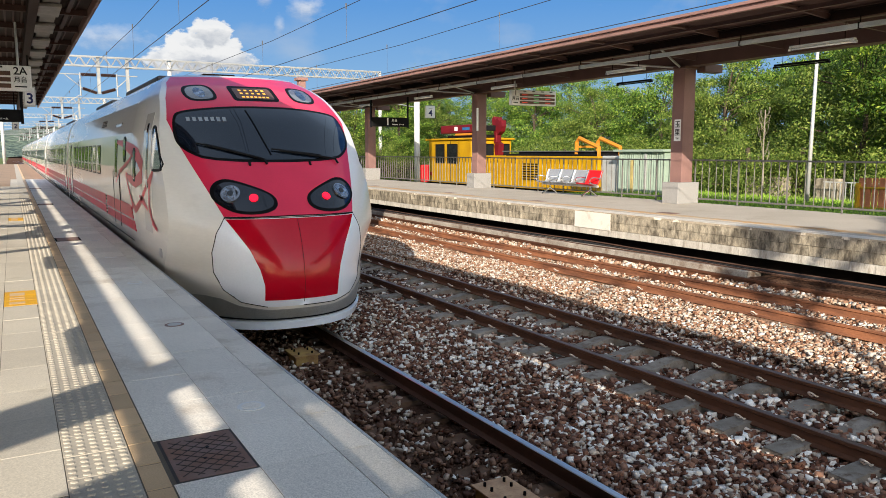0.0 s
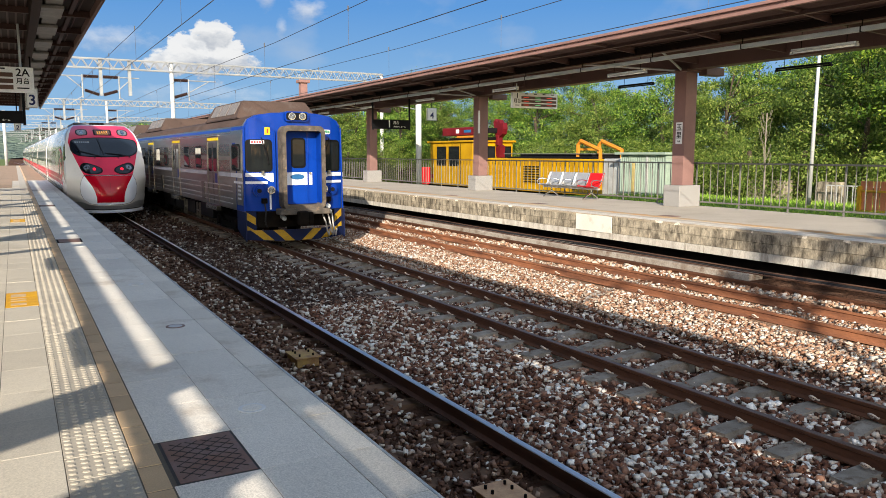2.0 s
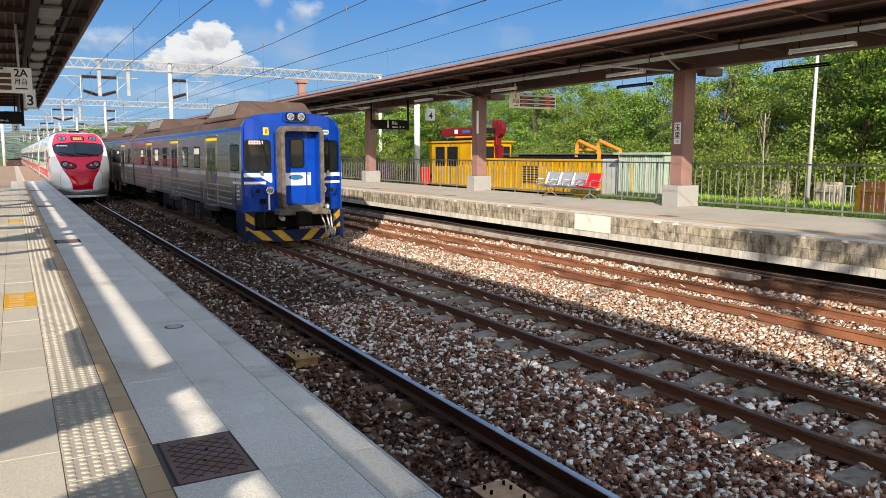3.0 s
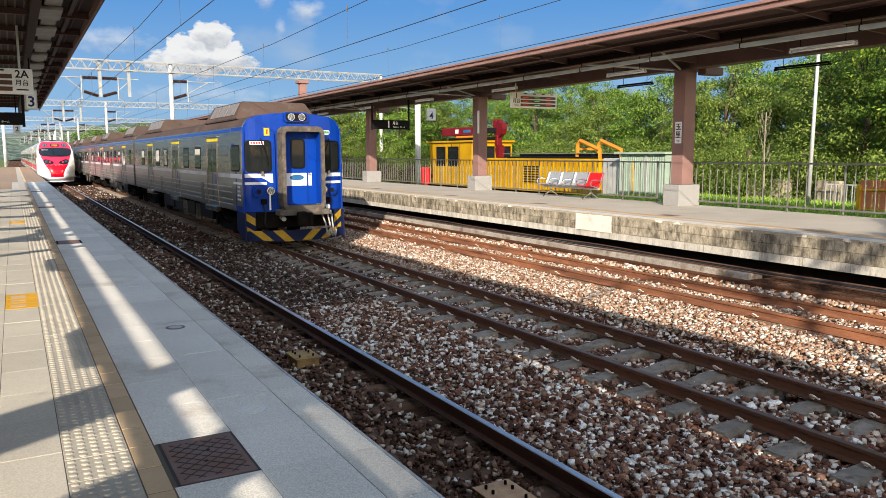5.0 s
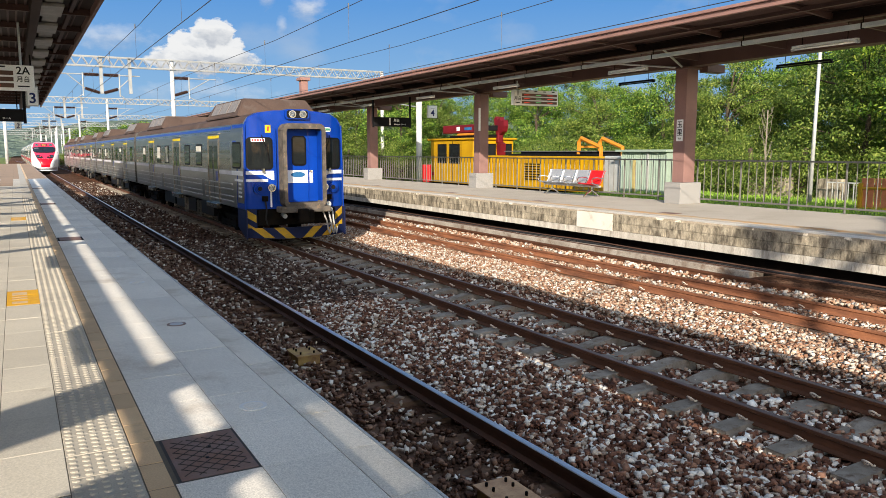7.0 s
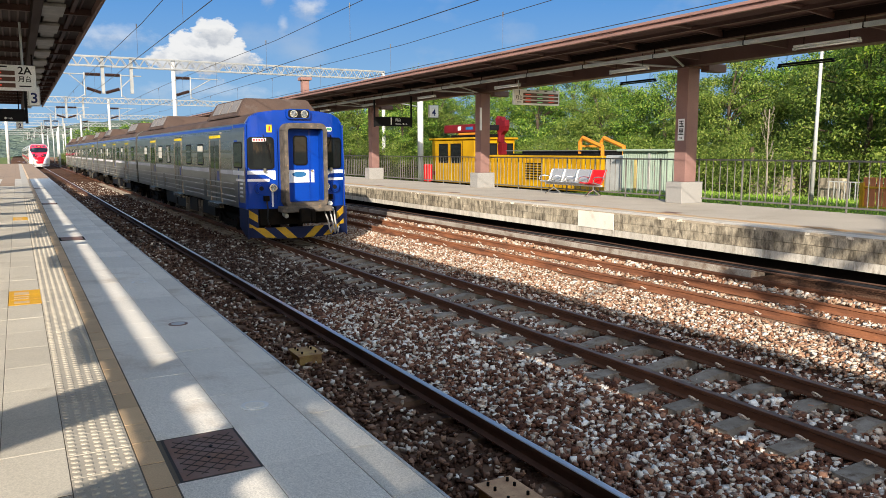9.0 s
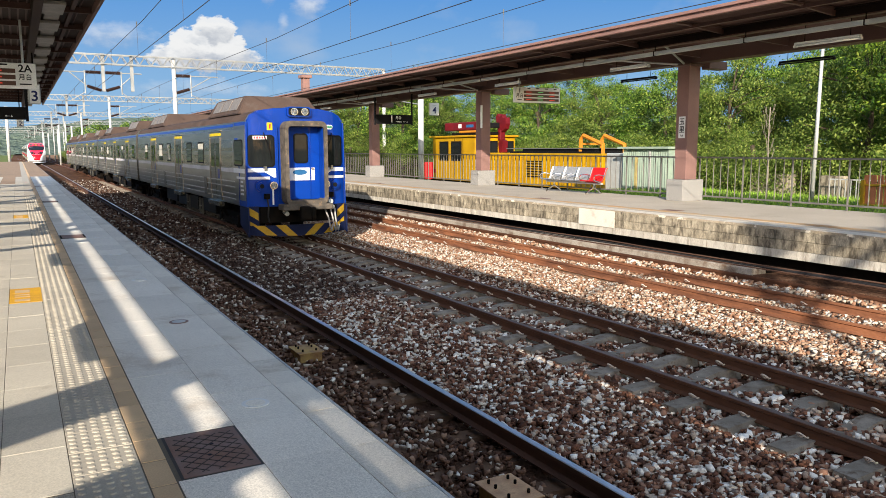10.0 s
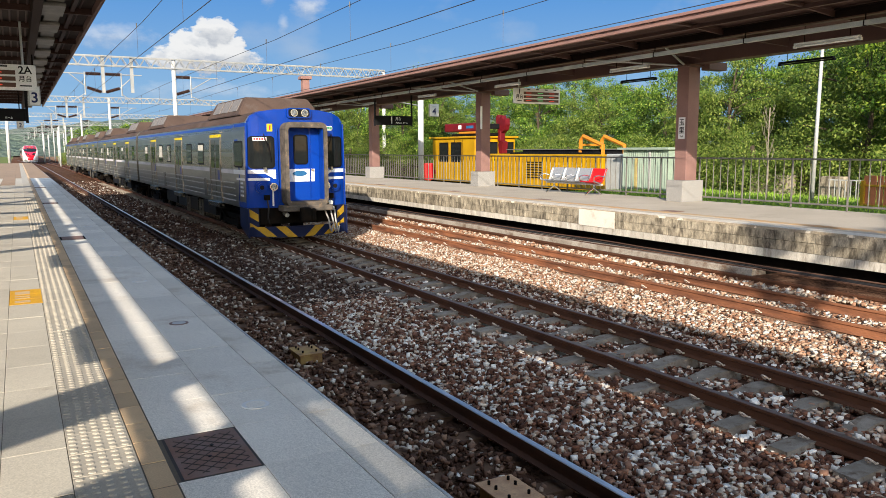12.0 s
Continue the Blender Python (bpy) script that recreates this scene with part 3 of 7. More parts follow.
def canopy_far():
    c = tagged(empty("canopy_far"), "brown steel platform canopy on square columns", "canopy", kind="structure")
    y0, y1 = -14, 66
    bm = bmesh.new()
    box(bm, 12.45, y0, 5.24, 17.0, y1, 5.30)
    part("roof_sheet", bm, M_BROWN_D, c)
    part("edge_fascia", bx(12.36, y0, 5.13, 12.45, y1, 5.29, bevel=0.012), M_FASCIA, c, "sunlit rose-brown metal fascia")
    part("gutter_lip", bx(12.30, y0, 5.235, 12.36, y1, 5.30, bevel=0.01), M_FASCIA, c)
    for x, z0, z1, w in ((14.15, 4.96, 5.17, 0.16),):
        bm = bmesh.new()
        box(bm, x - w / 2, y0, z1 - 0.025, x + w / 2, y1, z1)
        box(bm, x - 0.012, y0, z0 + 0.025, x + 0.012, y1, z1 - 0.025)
        part("purlin_beam", bm, M_BROWN_D, c, "brown steel beam along the canopy, darkened for the shade under the roof")
        # lower flange keeps the lighter brown for the light it catches
        part("beam_flange", bx(x - w / 2, y0, z0, x + w / 2, y1, z0 + 0.025), M_BROWN, c)
    part("edge_purlin", bx(13.15, y0, 5.10, 13.23, y1, 5.18), M_BROWN, c)
    part("spine_beam", bx(16.40, y0, 4.80, 16.80, y1, 5.17), M_BROWN, c, "deep brown box beam over the columns")
    bm = bmesh.new()
    for k in range(24):
        x = 12.6 + 0.18 * k
        rod(bm, (x, y0, 5.235), (x, y1, 5.235), 0.03, 4)
    tagged(part("soffit_ribs", bm, M_BROWN, c), kind="stuff")
    first = None
    for i in range(30):
        y = -12.0 + 2.71 * i
        if first is None:
            bm = bmesh.new()
            box(bm, 12.46, -0.05, 5.155, 16.95, 0.05, 5.20)
            bmv = [(12.9, 5.16), (16.4, 5.16), (16.4, 4.92), (14.3, 5.02)]
            extrude(bm, bmv, -0.03, 0.03, "y")
            first = part("rafter", bm, M_BROWN, c)
            first.location = (0, y, 0)
        else:
            share(first, c, (0, y, 0))
    # pale conduit with its hangers
    bm = bmesh.new()
    box(bm, 14.0, y0, 4.765, 14.10, y1, 4.86, bevel=0.008)
    part("conduit", bm, M_GREYPAINT, c, "pale grey cable duct hung along the canopy")
    hang = None
    for i in range(26):
        y = -10 + 2.71 * i
        if hang is None:
            bm = bmesh.new()
            rod(bm, (14.05, 0, 4.85), (14.05, 0, 5.0), 0.012, 6)
            box(bm, 13.992, -0.012, 4.755, 14.108, 0.012, 4.87)
            hang = part("duct_hanger", bm, M_DARK, c)
            hang.location = (0, y, 0)
        else:
            share(hang, c, (0, y, 0))
    # raking struts from the columns up to the edge
    for i in range(-1, 5):
        y = 15.66 + 10.85 * i
        for s in (-1, 1):
            bm = bmesh.new()
            rod(bm, (16.45, y, 4.78), (14.15, y + s * 1.5, 4.98), 0.028, 8)
            part("brace", bm, M_GREYPAINT, c)
        part("cap_plate", bx(16.25, y - 0.35, 4.74, 16.95, y + 0.35, 4.80, bevel=0.01), M_BROWN, c)
        part("bracket", bx(16.8, y - 0.55, 4.64, 17.5, y - 0.25, 4.86, bevel=0.02), M_BROWN, c)
    return c


canopy_far()
for y in (9.95, 15.62, 21.4, 27.1, 32.8, 38.5):
    batten_lamp(14.35, y, 4.60, 1.42)
for y in (6.6, 12.45, 18.3, 24.15):
    batten_lamp(17.2, y, 4.62, 1.5, case=M_BLACK, drop=0.2)

M_KANJI = mat("sign_black", (0.015, 0.015, 0.017), 0.5, bump=0.0)
M_SIGNWHITE = mat("sign_white", (0.78, 0.78, 0.77), 0.45, col2=(0.72, 0.72, 0.71), bump=0.02)
M_NAVY = mat("sign_navy", (0.02, 0.03, 0.12), 0.5, bump=0.0)


def upright(x, y, z, rz):
    """A frame whose local x runs along the wall and local y up."""
    return pose(x, y, z, 90, 0, rz)


for i in range(-1, 5):
    y = 15.66 + 10.85 * i
    col = tagged(empty("platform_column", 16.6, y, QZ), "pinkish brown square steel column on a granite pedestal", "column", group="columns of the far platform")
    part("pedestal", bx(-0.41, -0.30, 0, 0.41, 0.30, 0.6, bevel=0.012), M_PEDESTAL, col, "speckled granite pedestal")
    part("shaft", bx(-0.215, -0.215, 0.6, 0.215, 0.215, 3.75, bevel=0.012), M_PINK, col)
    if i == 0:
        # station name plate on the face towards the tracks
        plate = part("name_plate", bx(-0.225, -0.14, 1.76, -0.216, 0.10, 2.36, bevel=0.003), M_SIGNWHITE, col, "white station name plate with black characters")
        words("character", "玉", 0.2, upright(-0.227, -0.02, 2.21, -90), M_KANJI, col)
        words("character", "里", 0.2, upright(-0.227, -0.02, 1.99, -90), M_KANJI, col)
        words("caption", "Yuli", 0.07, upright(-0.227, -0.02, 1.83, -90), M_KANJI, col)
    if i == 1:
        part("notice_box", bx(-0.26, -0.27, 2.3, -0.20, -0.2, 3.2), M_SIGNWHITE, col)

# ---- hanging signs ----


def glyphs(text, size, x, y, z, material, parent):
    for k, ch in enumerate(text):
        words("character", ch, size, upright(x + (k - (len(text) - 1) / 2) * size * 0.98, y, z, 0), material, parent)


M_LED_R = glow("red_led", (0.8, 0.06, 0.03), 0.25)
M_LED_G = glow("green_led", (0.2, 0.8, 0.3), 0.15)
M_DISPLAY = mat("display_brown", (0.12, 0.065, 0.05), 0.4, bump=0.0)


def hanger_rods(e, w, top, span):
    for s in (-1, 1):
        bm = bmesh.new()
        rod(bm, (s * w, 0, top), (s * w, 0, top + span), 0.02, 8)
        part("hanger", bm, M_GREYPAINT, e)


def timetable(x, y, z, w, h, text, label, rows=3, span=0.4, flip=False):
    """A hanging departure board that faces along the platform; origin at its middle."""
    e = tagged(empty("departure_board", x, y, z), label, "sign", group="departure boards")
    part("case", bx(-w / 2, -0.08, -h / 2, w / 2, 0.08, h / 2, bevel=0.012), M_SIGNWHITE, e)
    k0 = -w / 2 + w * 0.18 if not flip else -w / 2 + 0.06
    k1 = w / 2 - 0.06 if not flip else w / 2 - 0.31
    for r in range(rows):
        zc = h / 2 - h * 0.32 - r * h * 0.245
        part("display_strip", bx(k0, -0.09, zc - h * 0.085, k1, -0.078, zc + h * 0.085), M_DISPLAY, e)
        for q in range(3):
            a = k0 + (k1 - k0) * (0.06 + 0.33 * q)
            part("lit_text", bx(a, -0.094, zc - 0.010, a + (k1 - k0) * 0.15, -0.089, zc + 0.010), M_LED_G if q == 1 and not flip else M_LED_R, e)
    for q in range(4):
        a = k0 + (k1 - k0) * (0.1 + 0.25 * q)
        part("heading_bar", bx(a, -0.086, h * 0.39, a + 0.12, -0.079, h * 0.45), M_KANJI, e)
    sx = -w / 2 + w * 0.09 if not flip else w / 2 - 0.165
    words("number", text, h * (0.42 if flip else 0.46), upright(sx, -0.084, h * 0.27, 0), M_KANJI, e)
    glyphs("月台", h * (0.25 if flip else 0.30), sx, -0.084, -h * 0.07, M_KANJI, e)
    part("caption_bar", bx(sx - 0.09, -0.086, -h * 0.36, sx + 0.09, -0.079, -h * 0.31), M_KANJI, e)
    hanger_rods(e, w * 0.4, h / 2, span)
    return e


def number_sign(x, y, z, text, w=0.34, h=0.42, span=0.3, caption=True):
    e = tagged(empty("platform_number_sign", x, y, z), "white square sign with a navy number, hung from the canopy", "sign", group="platform number signs")
    part("frame", bx(-w / 2, -0.05, -h / 2, w / 2, 0.05, h / 2, bevel=0.008), M_GREYPAINT, e)
    part("face", bx(-w / 2 + 0.02, -0.056, -h / 2 + 0.02, w / 2 - 0.02, -0.051, h / 2 - 0.02), M_SIGNWHITE, e)
    part("face", bx(-w / 2 - 0.006, -0.04, -h / 2 + 0.02, -w / 2 - 0.001, 0.04, h / 2 - 0.02), M_SIGNWHITE, e)
    words("number", text, h * 0.72, upright(0, -0.060, -h * 0.12, 0), M_NAVY, e)
    if caption:
        part("caption_bar", bx(-w * 0.2, -0.060, h * 0.24, w * 0.2, -0.0565, h * 0.29), M_GREYPAINT, e)
    bm = bmesh.new()
    rod(bm, (0, 0, h / 2), (0, 0, h / 2 + span), 0.015, 8)
    part("hanger", bm, M_DARK, e)
    return e


def platform_sign(x, y, z, w, h, text, label, span):
    e = tagged(empty("platform_sign", x, y, z), label, "sign", group="black platform signs")
    part("panel", bx(-w / 2, -0.06, -h / 2, w / 2, 0.06, h / 2, bevel=0.01), M_BLACK, e)
    words("number", text, h * 1.05, upright(-w * 0.07, -0.064, 0, 0), M_SIGNWHITE, e)
    glyphs("月台", h * 0.36, w * 0.12, -0.064, h * 0.16, M_SIGNWHITE, e)
    words("caption", "Platform", h * 0.2, upright(w * 0.13, -0.064, -h * 0.25, 0), M_SIGNWHITE, e)
    words("caption", "ホーム", h * 0.2, upright(w * 0.32, -0.064, -h * 0.25, 0), M_SIGNWHITE, e)
    for s in (-1, 1):
        part("post", bx(s * (w / 2 + 0.03) - 0.03, -0.04, -h / 2 - 0.04, s * (w / 2 + 0.03) + 0.03, 0.04, h / 2 + span), M_BLACK, e)
    return e


timetable(15.98, 22.0, 4.32, 1.9, 0.52, "1", "white departure board with brown display rows on the far platform", span=0.3)
platform_sign(15.2, 32.0, 3.82, 1.8, 0.42, "1", "black hanging platform sign with white lettering", 1.0)
number_sign(17.3, 32.0, 4.33, "4", 0.5, 0.58, 0.3)
timetable(-0.58, 15.0, 3.72, 1.9, 0.42, "2A", "white departure board with red lit text on the near platform", span=0.72, flip=True)
number_sign(0.39, 18.0, 3.61, "3", 0.22, 0.40, 0.72)
platform_sign(-0.70, 20.0, 3.30, 1.85, 0.28, "2", "black hanging platform sign on the near platform", 1.1)
number_sign(0.14, 26.0, 3.27, "2", 0.18, 0.25, 1.1, caption=False)

vent = tagged(empty("roof_vent", 16.6, 48.2, 5.30), "rose-brown square vent stack with a flat cap on the canopy", "vent stack")
part("stack", bx(-0.22, -0.22, 0, 0.22, 0.22, 1.72, bevel=0.01), M_PINK, vent)
part("cap", bx(-0.36, -0.36, 1.72, 0.36, 0.36, 1.92, bevel=0.03), M_PINK, vent)
# ---- commuter train ----
M_STEEL = mat("brushed_stainless", (0.29, 0.28, 0.255), 0.30, 0.92, col2=(0.22, 0.212, 0.195), scale=-1.5, fine=60, bump=0.05, stain=(0.17, 0.155, 0.13), stain_at=(0.52, 0.8), streak=(1, 0.35, 2.5))
M_STEEL_D = mat("grey_train_steel", (0.18, 0.170, 0.148), 0.26, 0.9, col2=(0.145, 0.136, 0.118), scale=-1.5, fine=50, bump=0.03, streak=(1, 0.4, 1.5))
M_BLUE = mat("blue_train_paint", (0.0012, 0.036, 0.27), 0.3, col2=(0.0012, 0.031, 0.23), scale=2, fine=40, bump=0.015, coat=0.15, spec=0.08, speck=0.15)
M_BLUE_D = mat("deep_blue_door", (0.0015, 0.042, 0.30), 0.35, col2=(0.0015, 0.036, 0.26), scale=2, fine=40, bump=0.02, spec=0.08, speck=0.15)
M_BAND_W = mat("white_band_paint", (0.78, 0.79, 0.82), 0.35, col2=(0.68, 0.68, 0.72), scale=3, bump=0.02)
M_BAND_LILAC = mat("faded_lilac_band", (0.62, 0.59, 0.62), 0.4, col2=(0.50, 0.47, 0.50), scale=-1.0, bump=0.03)
M_GLASS = glass("train_glass", (0.012, 0.014, 0.015), gloss=0.35)
M_GLASS.node_tree.nodes["Principled BSDF"].inputs["Specular IOR Level"].default_value = 0.14
M_RUBBER = mat("window_rubber", (0.007, 0.007, 0.0075), 0.5, bump=0.05, spec=0.06)
M_ROOFBR = mat("dusty_brown_roof", (0.085, 0.056, 0.045), 0.85, col2=(0.062, 0.042, 0.035), scale=-1.2, fine=40, bump=0.15, stain=(0.11, 0.09, 0.08), stain_at=(0.55, 0.8))
M_GRILL = mat("grey_grill", (0.24, 0.22, 0.20), 0.6, 0.3, col2=(0.18, 0.16, 0.15), scale=8, fine=140, bump=0.6)
M_WARN_Y = mat("warning_yellow", (0.46, 0.28, 0.02), 0.55, col2=(0.36, 0.21, 0.02), scale=6, fine=60, bump=0.08, stain=(0.2, 0.14, 0.06), stain_at=(0.55, 0.75))
M_WARN_N = mat("warning_navy", (0.008, 0.015, 0.055), 0.45, col2=(0.012, 0.016, 0.045), scale=6, bump=0.08, spec=0.08)
M_YTAG = mat("yellow_tag", (0.62, 0.46, 0.015), 0.5, bump=0.02)
M_FRAMEGREY = mat("weathered_grey_rubber", (0.125, 0.105, 0.088), 0.8, col2=(0.065, 0.058, 0.05), scale=5, fine=60, bump=0.3, stain=(0.26, 0.17, 0.10), stain_at=(0.58, 0.75), spec=0.08)
M_LENS = mat("lamp_lens", (0.50, 0.51, 0.53), 0.10, 1.0, bump=0.9, fine=26, dist=0.02, speck=0.9, col2=(0.16, 0.165, 0.175), scale=14)
M_RED_TAG = mat("red_lettering", (0.55, 0.03, 0.03), 0.5, bump=0.0)
M_INSIDE = mat("train_interior", (0.20, 0.20, 0.19), 0.7)

BODY = [(-1.40, 0.95), (-1.42, 1.6), (-1.42, 2.4), (-1.395, 3.0), (-1.36, 3.22), (-1.26, 3.38), (-1.05, 3.49), (-0.6, 3.56), (0, 3.58), (0.6, 3.56), (1.05, 3.49), (1.26, 3.38), (1.36, 3.22), (1.395, 3.0), (1.42, 2.4), (1.42, 1.6), (1.40, 0.95), (1.1, 0.85), (-1.1, 0.85)]


def side_x(z):
    """Half width of the commuter train's side at a height."""
    return float(np.interp(z, [0.95, 1.6, 2.4, 3.0, 3.22], [1.40, 1.42, 1.42, 1.395, 1.36]))


def sidewall(bm, s, y0, y1, z0, z1, proud=0.004, depth=0.02, r=0.0):
    """A plate lying on the side wall s (-1 or 1), rounded if r."""
    pts = rounded(y0, z0, y1, z1, r, 3) if r else [(y0, z0), (y1, z0), (y1, (z0 + z1) / 2), (y1, z1), (y0, z1), (y0, (z0 + z1) / 2)]
    A = [bm.verts.new((s * (side_x(z) + proud), y, z)) for y, z in pts]
    B = [bm.verts.new((s * (side_x(z) - depth), y, z)) for y, z in pts]
    n = len(pts)
    fs = [bm.faces.new(A)] + [bm.faces.new((A[i], A[(i + 1) % n], B[(i + 1) % n], B[i])) for i in range(n)]
    bmesh.ops.recalc_face_normals(bm, faces=fs)
    return bm


def bogie(parent, y):
    b = part("bogie", bx(-1.05, y - 1.25, 0.42, 1.05, y + 1.25, 0.62, bevel=0.03), M_DARK, parent)
    for s in (-1, 1):
        bm = bmesh.new()
        extrude(bm, [(y - 1.45, 0.52), (y - 1.1, 0.66), (y - 0.5, 0.45), (y + 0.5, 0.45), (y + 1.1, 0.66), (y + 1.45, 0.52), (y + 1.4, 0.34), (y + 0.5, 0.28), (y - 0.5, 0.28), (y - 1.4, 0.34)], s * 0.98, s * 1.14, "x")
        part("side_frame", bm, M_DARK, b)
        for k in (-1.05, 1.05):
            bm = bmesh.new()
            rod(bm, (s * 0.53, y + k, 0.43), (s * 0.66, y + k, 0.43), 0.43, 28)
            rod(bm, (s * 0.50, y + k, 0.43), (s * 0.53, y + k, 0.43), 0.455, 28)
            part("wheel", bm, M_DARK, b)
            bm = bmesh.new()
            rod(bm, (s * 1.0, y + k, 0.45), (s * 1.2, y + k, 0.45), 0.13, 12)
            part("axle_box", bm, M_DARK, b)
    return b


M_BLIND = mat("pale_blind", (0.52, 0.50, 0.44), 0.6, bump=0.05)


def sash(parent, s, y0, y1, z0, z1, r=0.1, bar=True, blind=0.0):
    bm = sidewall(bmesh.new(), s, y0, y1, z0, z1, 0.010, 0.03, r)
    w = part("window", bm, M_RUBBER, parent)
    bm = sidewall(bmesh.new(), s, y0 + 0.045, y1 - 0.045, z0 + 0.045, z1 - 0.045, 0.013, 0.02, max(0.02, r - 0.04))
    part("pane", bm, M_GLASS, w)
    if blind:
        part("blind", sidewall(bmesh.new(), s, y0 + 0.06, y1 - 0.06, z1 - 0.06 - blind, z1 - 0.06, 0.0145, 0.0), M_BLIND, w, "pale roller blind")
    if bar:
        part("sash_bar", sidewall(bmesh.new(), s, y0 + 0.05, y1 - 0.05, z0 + (z1 - z0) * 0.62, z0 + (z1 - z0) * 0.66, 0.018, 0.0), M_STEEL, w)
    return w


def side_door(parent, s, y0, y1):
    d = part("door", sidewall(bmesh.new(), s, y0, y1, 0.98, 2.80, 0.006, 0.03), M_STEEL_DOOR, parent, "dull steel sliding door")
    mid = (y0 + y1) / 2
    part("door_gap", sidewall(bmesh.new(), s, mid - 0.012, mid + 0.012, 1.0, 2.78, 0.009, 0.0), M_RUBBER, d)
    for a in (y0 - 0.03, y1 - 0.03):
        part("door_pillar", sidewall(bmesh.new(), s, a, a + 0.06, 0.98, 2.84, 0.03, 0.0), M_STEEL, d)
    for a, b in ((y0 + 0.14, mid - 0.10), (mid + 0.10, y1 - 0.14)):
        part("pane", sidewall(bmesh.new(), s, a, b, 1.95, 2.66, 0.011, 0.0, 0.06), M_GLASS, d)
    part("tag", sidewall(bmesh.new(), s, y0 - 0.02, y1 + 0.02, 2.87, 2.955, 0.012, 0.0), M_YTAG, d, "yellow notice over the door")
    part("drip_rail", sidewall(bmesh.new(), s, y0 - 0.12, y1 + 0.12, 3.00, 3.03, 0.05, 0.0), M_STEEL, d)
    part("blue_patch", sidewall(bmesh.new(), s, y0 + 0.02, y0 + 0.38, 1.62, 1.90, 0.0125, 0.0), M_BLUE, d)
    part("door_step", bx(min(s * 1.36, s * 1.52), y0 - 0.05, 0.80, max(s * 1.36, s * 1.52), y1 + 0.05, 0.95, bevel=0.01), M_STEEL_D, d)
    return d


M_STEEL_DOOR = mat("dull_steel_door", (0.19, 0.18, 0.158), 0.32, 0.9, col2=(0.15, 0.142, 0.125), scale=-2, fine=50, bump=0.05, streak=(1, 1, 0.4))


def commuter_car(train, y0, lead):
    car = part("car_body", extrude(bmesh.new(), BODY, y0 + (0.28 if lead else 0.0), y0 + 20.6), M_STEEL, train)
    roof = [(x, z + 0.004) for x, z in BODY[4:13]] + [(1.2, 3.2), (-1.2, 3.2)]
    part("roof", extrude(bmesh.new(), roof, y0 + (0.35 if lead else 0.02), y0 + 20.58), M_ROOFBR, car, "dusty brown roof")
    for s in (-1, 1):
        a = y0 + (1.55 if lead else 0.05)
        part("upper_panel", sidewall(bmesh.new(), s, a, y0 + 20.55, 1.98, 3.06, 0.003, 0.0), M_STEEL_D, car, "grey painted upper side")
        part("roof_stripe", sidewall(bmesh.new(), s, a, y0 + 20.55, 3.095, 3.175, 0.006, 0.0), M_BLUE, car, "blue stripe below the roof")
        part("white_band", sidewall(bmesh.new(), s, a - 0.2, y0 + 20.55, 1.84, 1.95, 0.005, 0.0), M_BAND_LILAC, car, "faded pale band")
        for k, z in enumerate((1.08, 1.22, 1.42, 1.57)):
            part("side_rib", sidewall(bmesh.new(), s, a - 0.2, y0 + 20.5, z, z + 0.026, 0.018, 0.0), M_RIB, car)
        for d in (3.65, 9.7, 15.65):
            side_door(car, s, y0 + d - 0.68, y0 + d + 0.68)
        for a, b, down in ((5.05, 6.35, 0.2), (7.0, 8.3, 0.0), (11.1, 12.4, 0.0), (13.0, 14.3, 0.45), (17.1, 18.35, 0.3)):
            sash(car, s, y0 + a + 0.2, y0 + b - 0.2, 2.03, 2.72, blind=down)
        if not lead:
            sash(car, s, y0 + 0.7, y0 + 1.6, 2.03, 2.72)
        for a in (4.9, 12.7):
            part("hatch", sidewall(bmesh.new(), s, y0 + a, y0 + a + 0.42, 1.05, 1.62, 0.02, 0.0), M_STEEL_DOOR, car)
    # equipment on the roof and under the floor
    for a, b in ((1.5, 5.6), (14.0, 18.6)):
        bm = bmesh.new()
        low = [bm.verts.new((x, y, 3.46)) for x, y in ((-1.2, y0 + a), (1.2, y0 + a), (1.2, y0 + b), (-1.2, y0 + b))]
        top = [bm.verts.new((x, y, 3.98)) for x, y in ((-0.92, y0 + a + 0.35), (0.92, y0 + a + 0.35), (0.92, y0 + b - 0.35), (-0.92, y0 + b - 0.35))]
        for i in range(4):
            bm.faces.new((low[i], low[(i + 1) % 4], top[(i + 1) % 4], top[i]))
        bm.faces.new(top)
        bmesh.ops.bevel(bm, geom=bm.edges[:], offset=0.03, segments=2, affect="EDGES")
        unit = part("roof_unit", bm, M_ROOFBR, car, "brown sloped air conditioning unit")
        n = 3
        w = (b - a - 1.0) / n
        for k in range(n):
            ya = y0 + a + 0.5 + k * w
            bm = bmesh.new()
            for s in (-1,):
                vs = [bm.verts.new((s * (1.2 - 0.28 * u) - 0.012, y, 3.46 + 0.52 * u + 0.008)) for y, u in ((ya, 0.25), (ya + w - 0.12, 0.25), (ya + w - 0.12, 0.9), (ya, 0.9))]
                wv = [bm.verts.new(v.co + Vector((0.05, 0, -0.03))) for v in vs]
                bm.faces.new(vs)
                for i in range(4):
                    bm.faces.new((vs[i], vs[(i + 1) % 4], wv[(i + 1) % 4], wv[i]))
            part("grill", bm, M_GRILL, unit)
    for y in (y0 + 3.2, y0 + 17.4):
        bogie(car, y)
    for a, b, w in ((5.3, 7.2, 1.1), (7.6, 9.0, 1.2), (9.6, 11.6, 1.15), (12.2, 14.6, 1.1)):
        part("underfloor_box", bx(-w, y0 + a, 0.38, w, y0 + b, 0.84, bevel=0.02), M_BLACK, car)
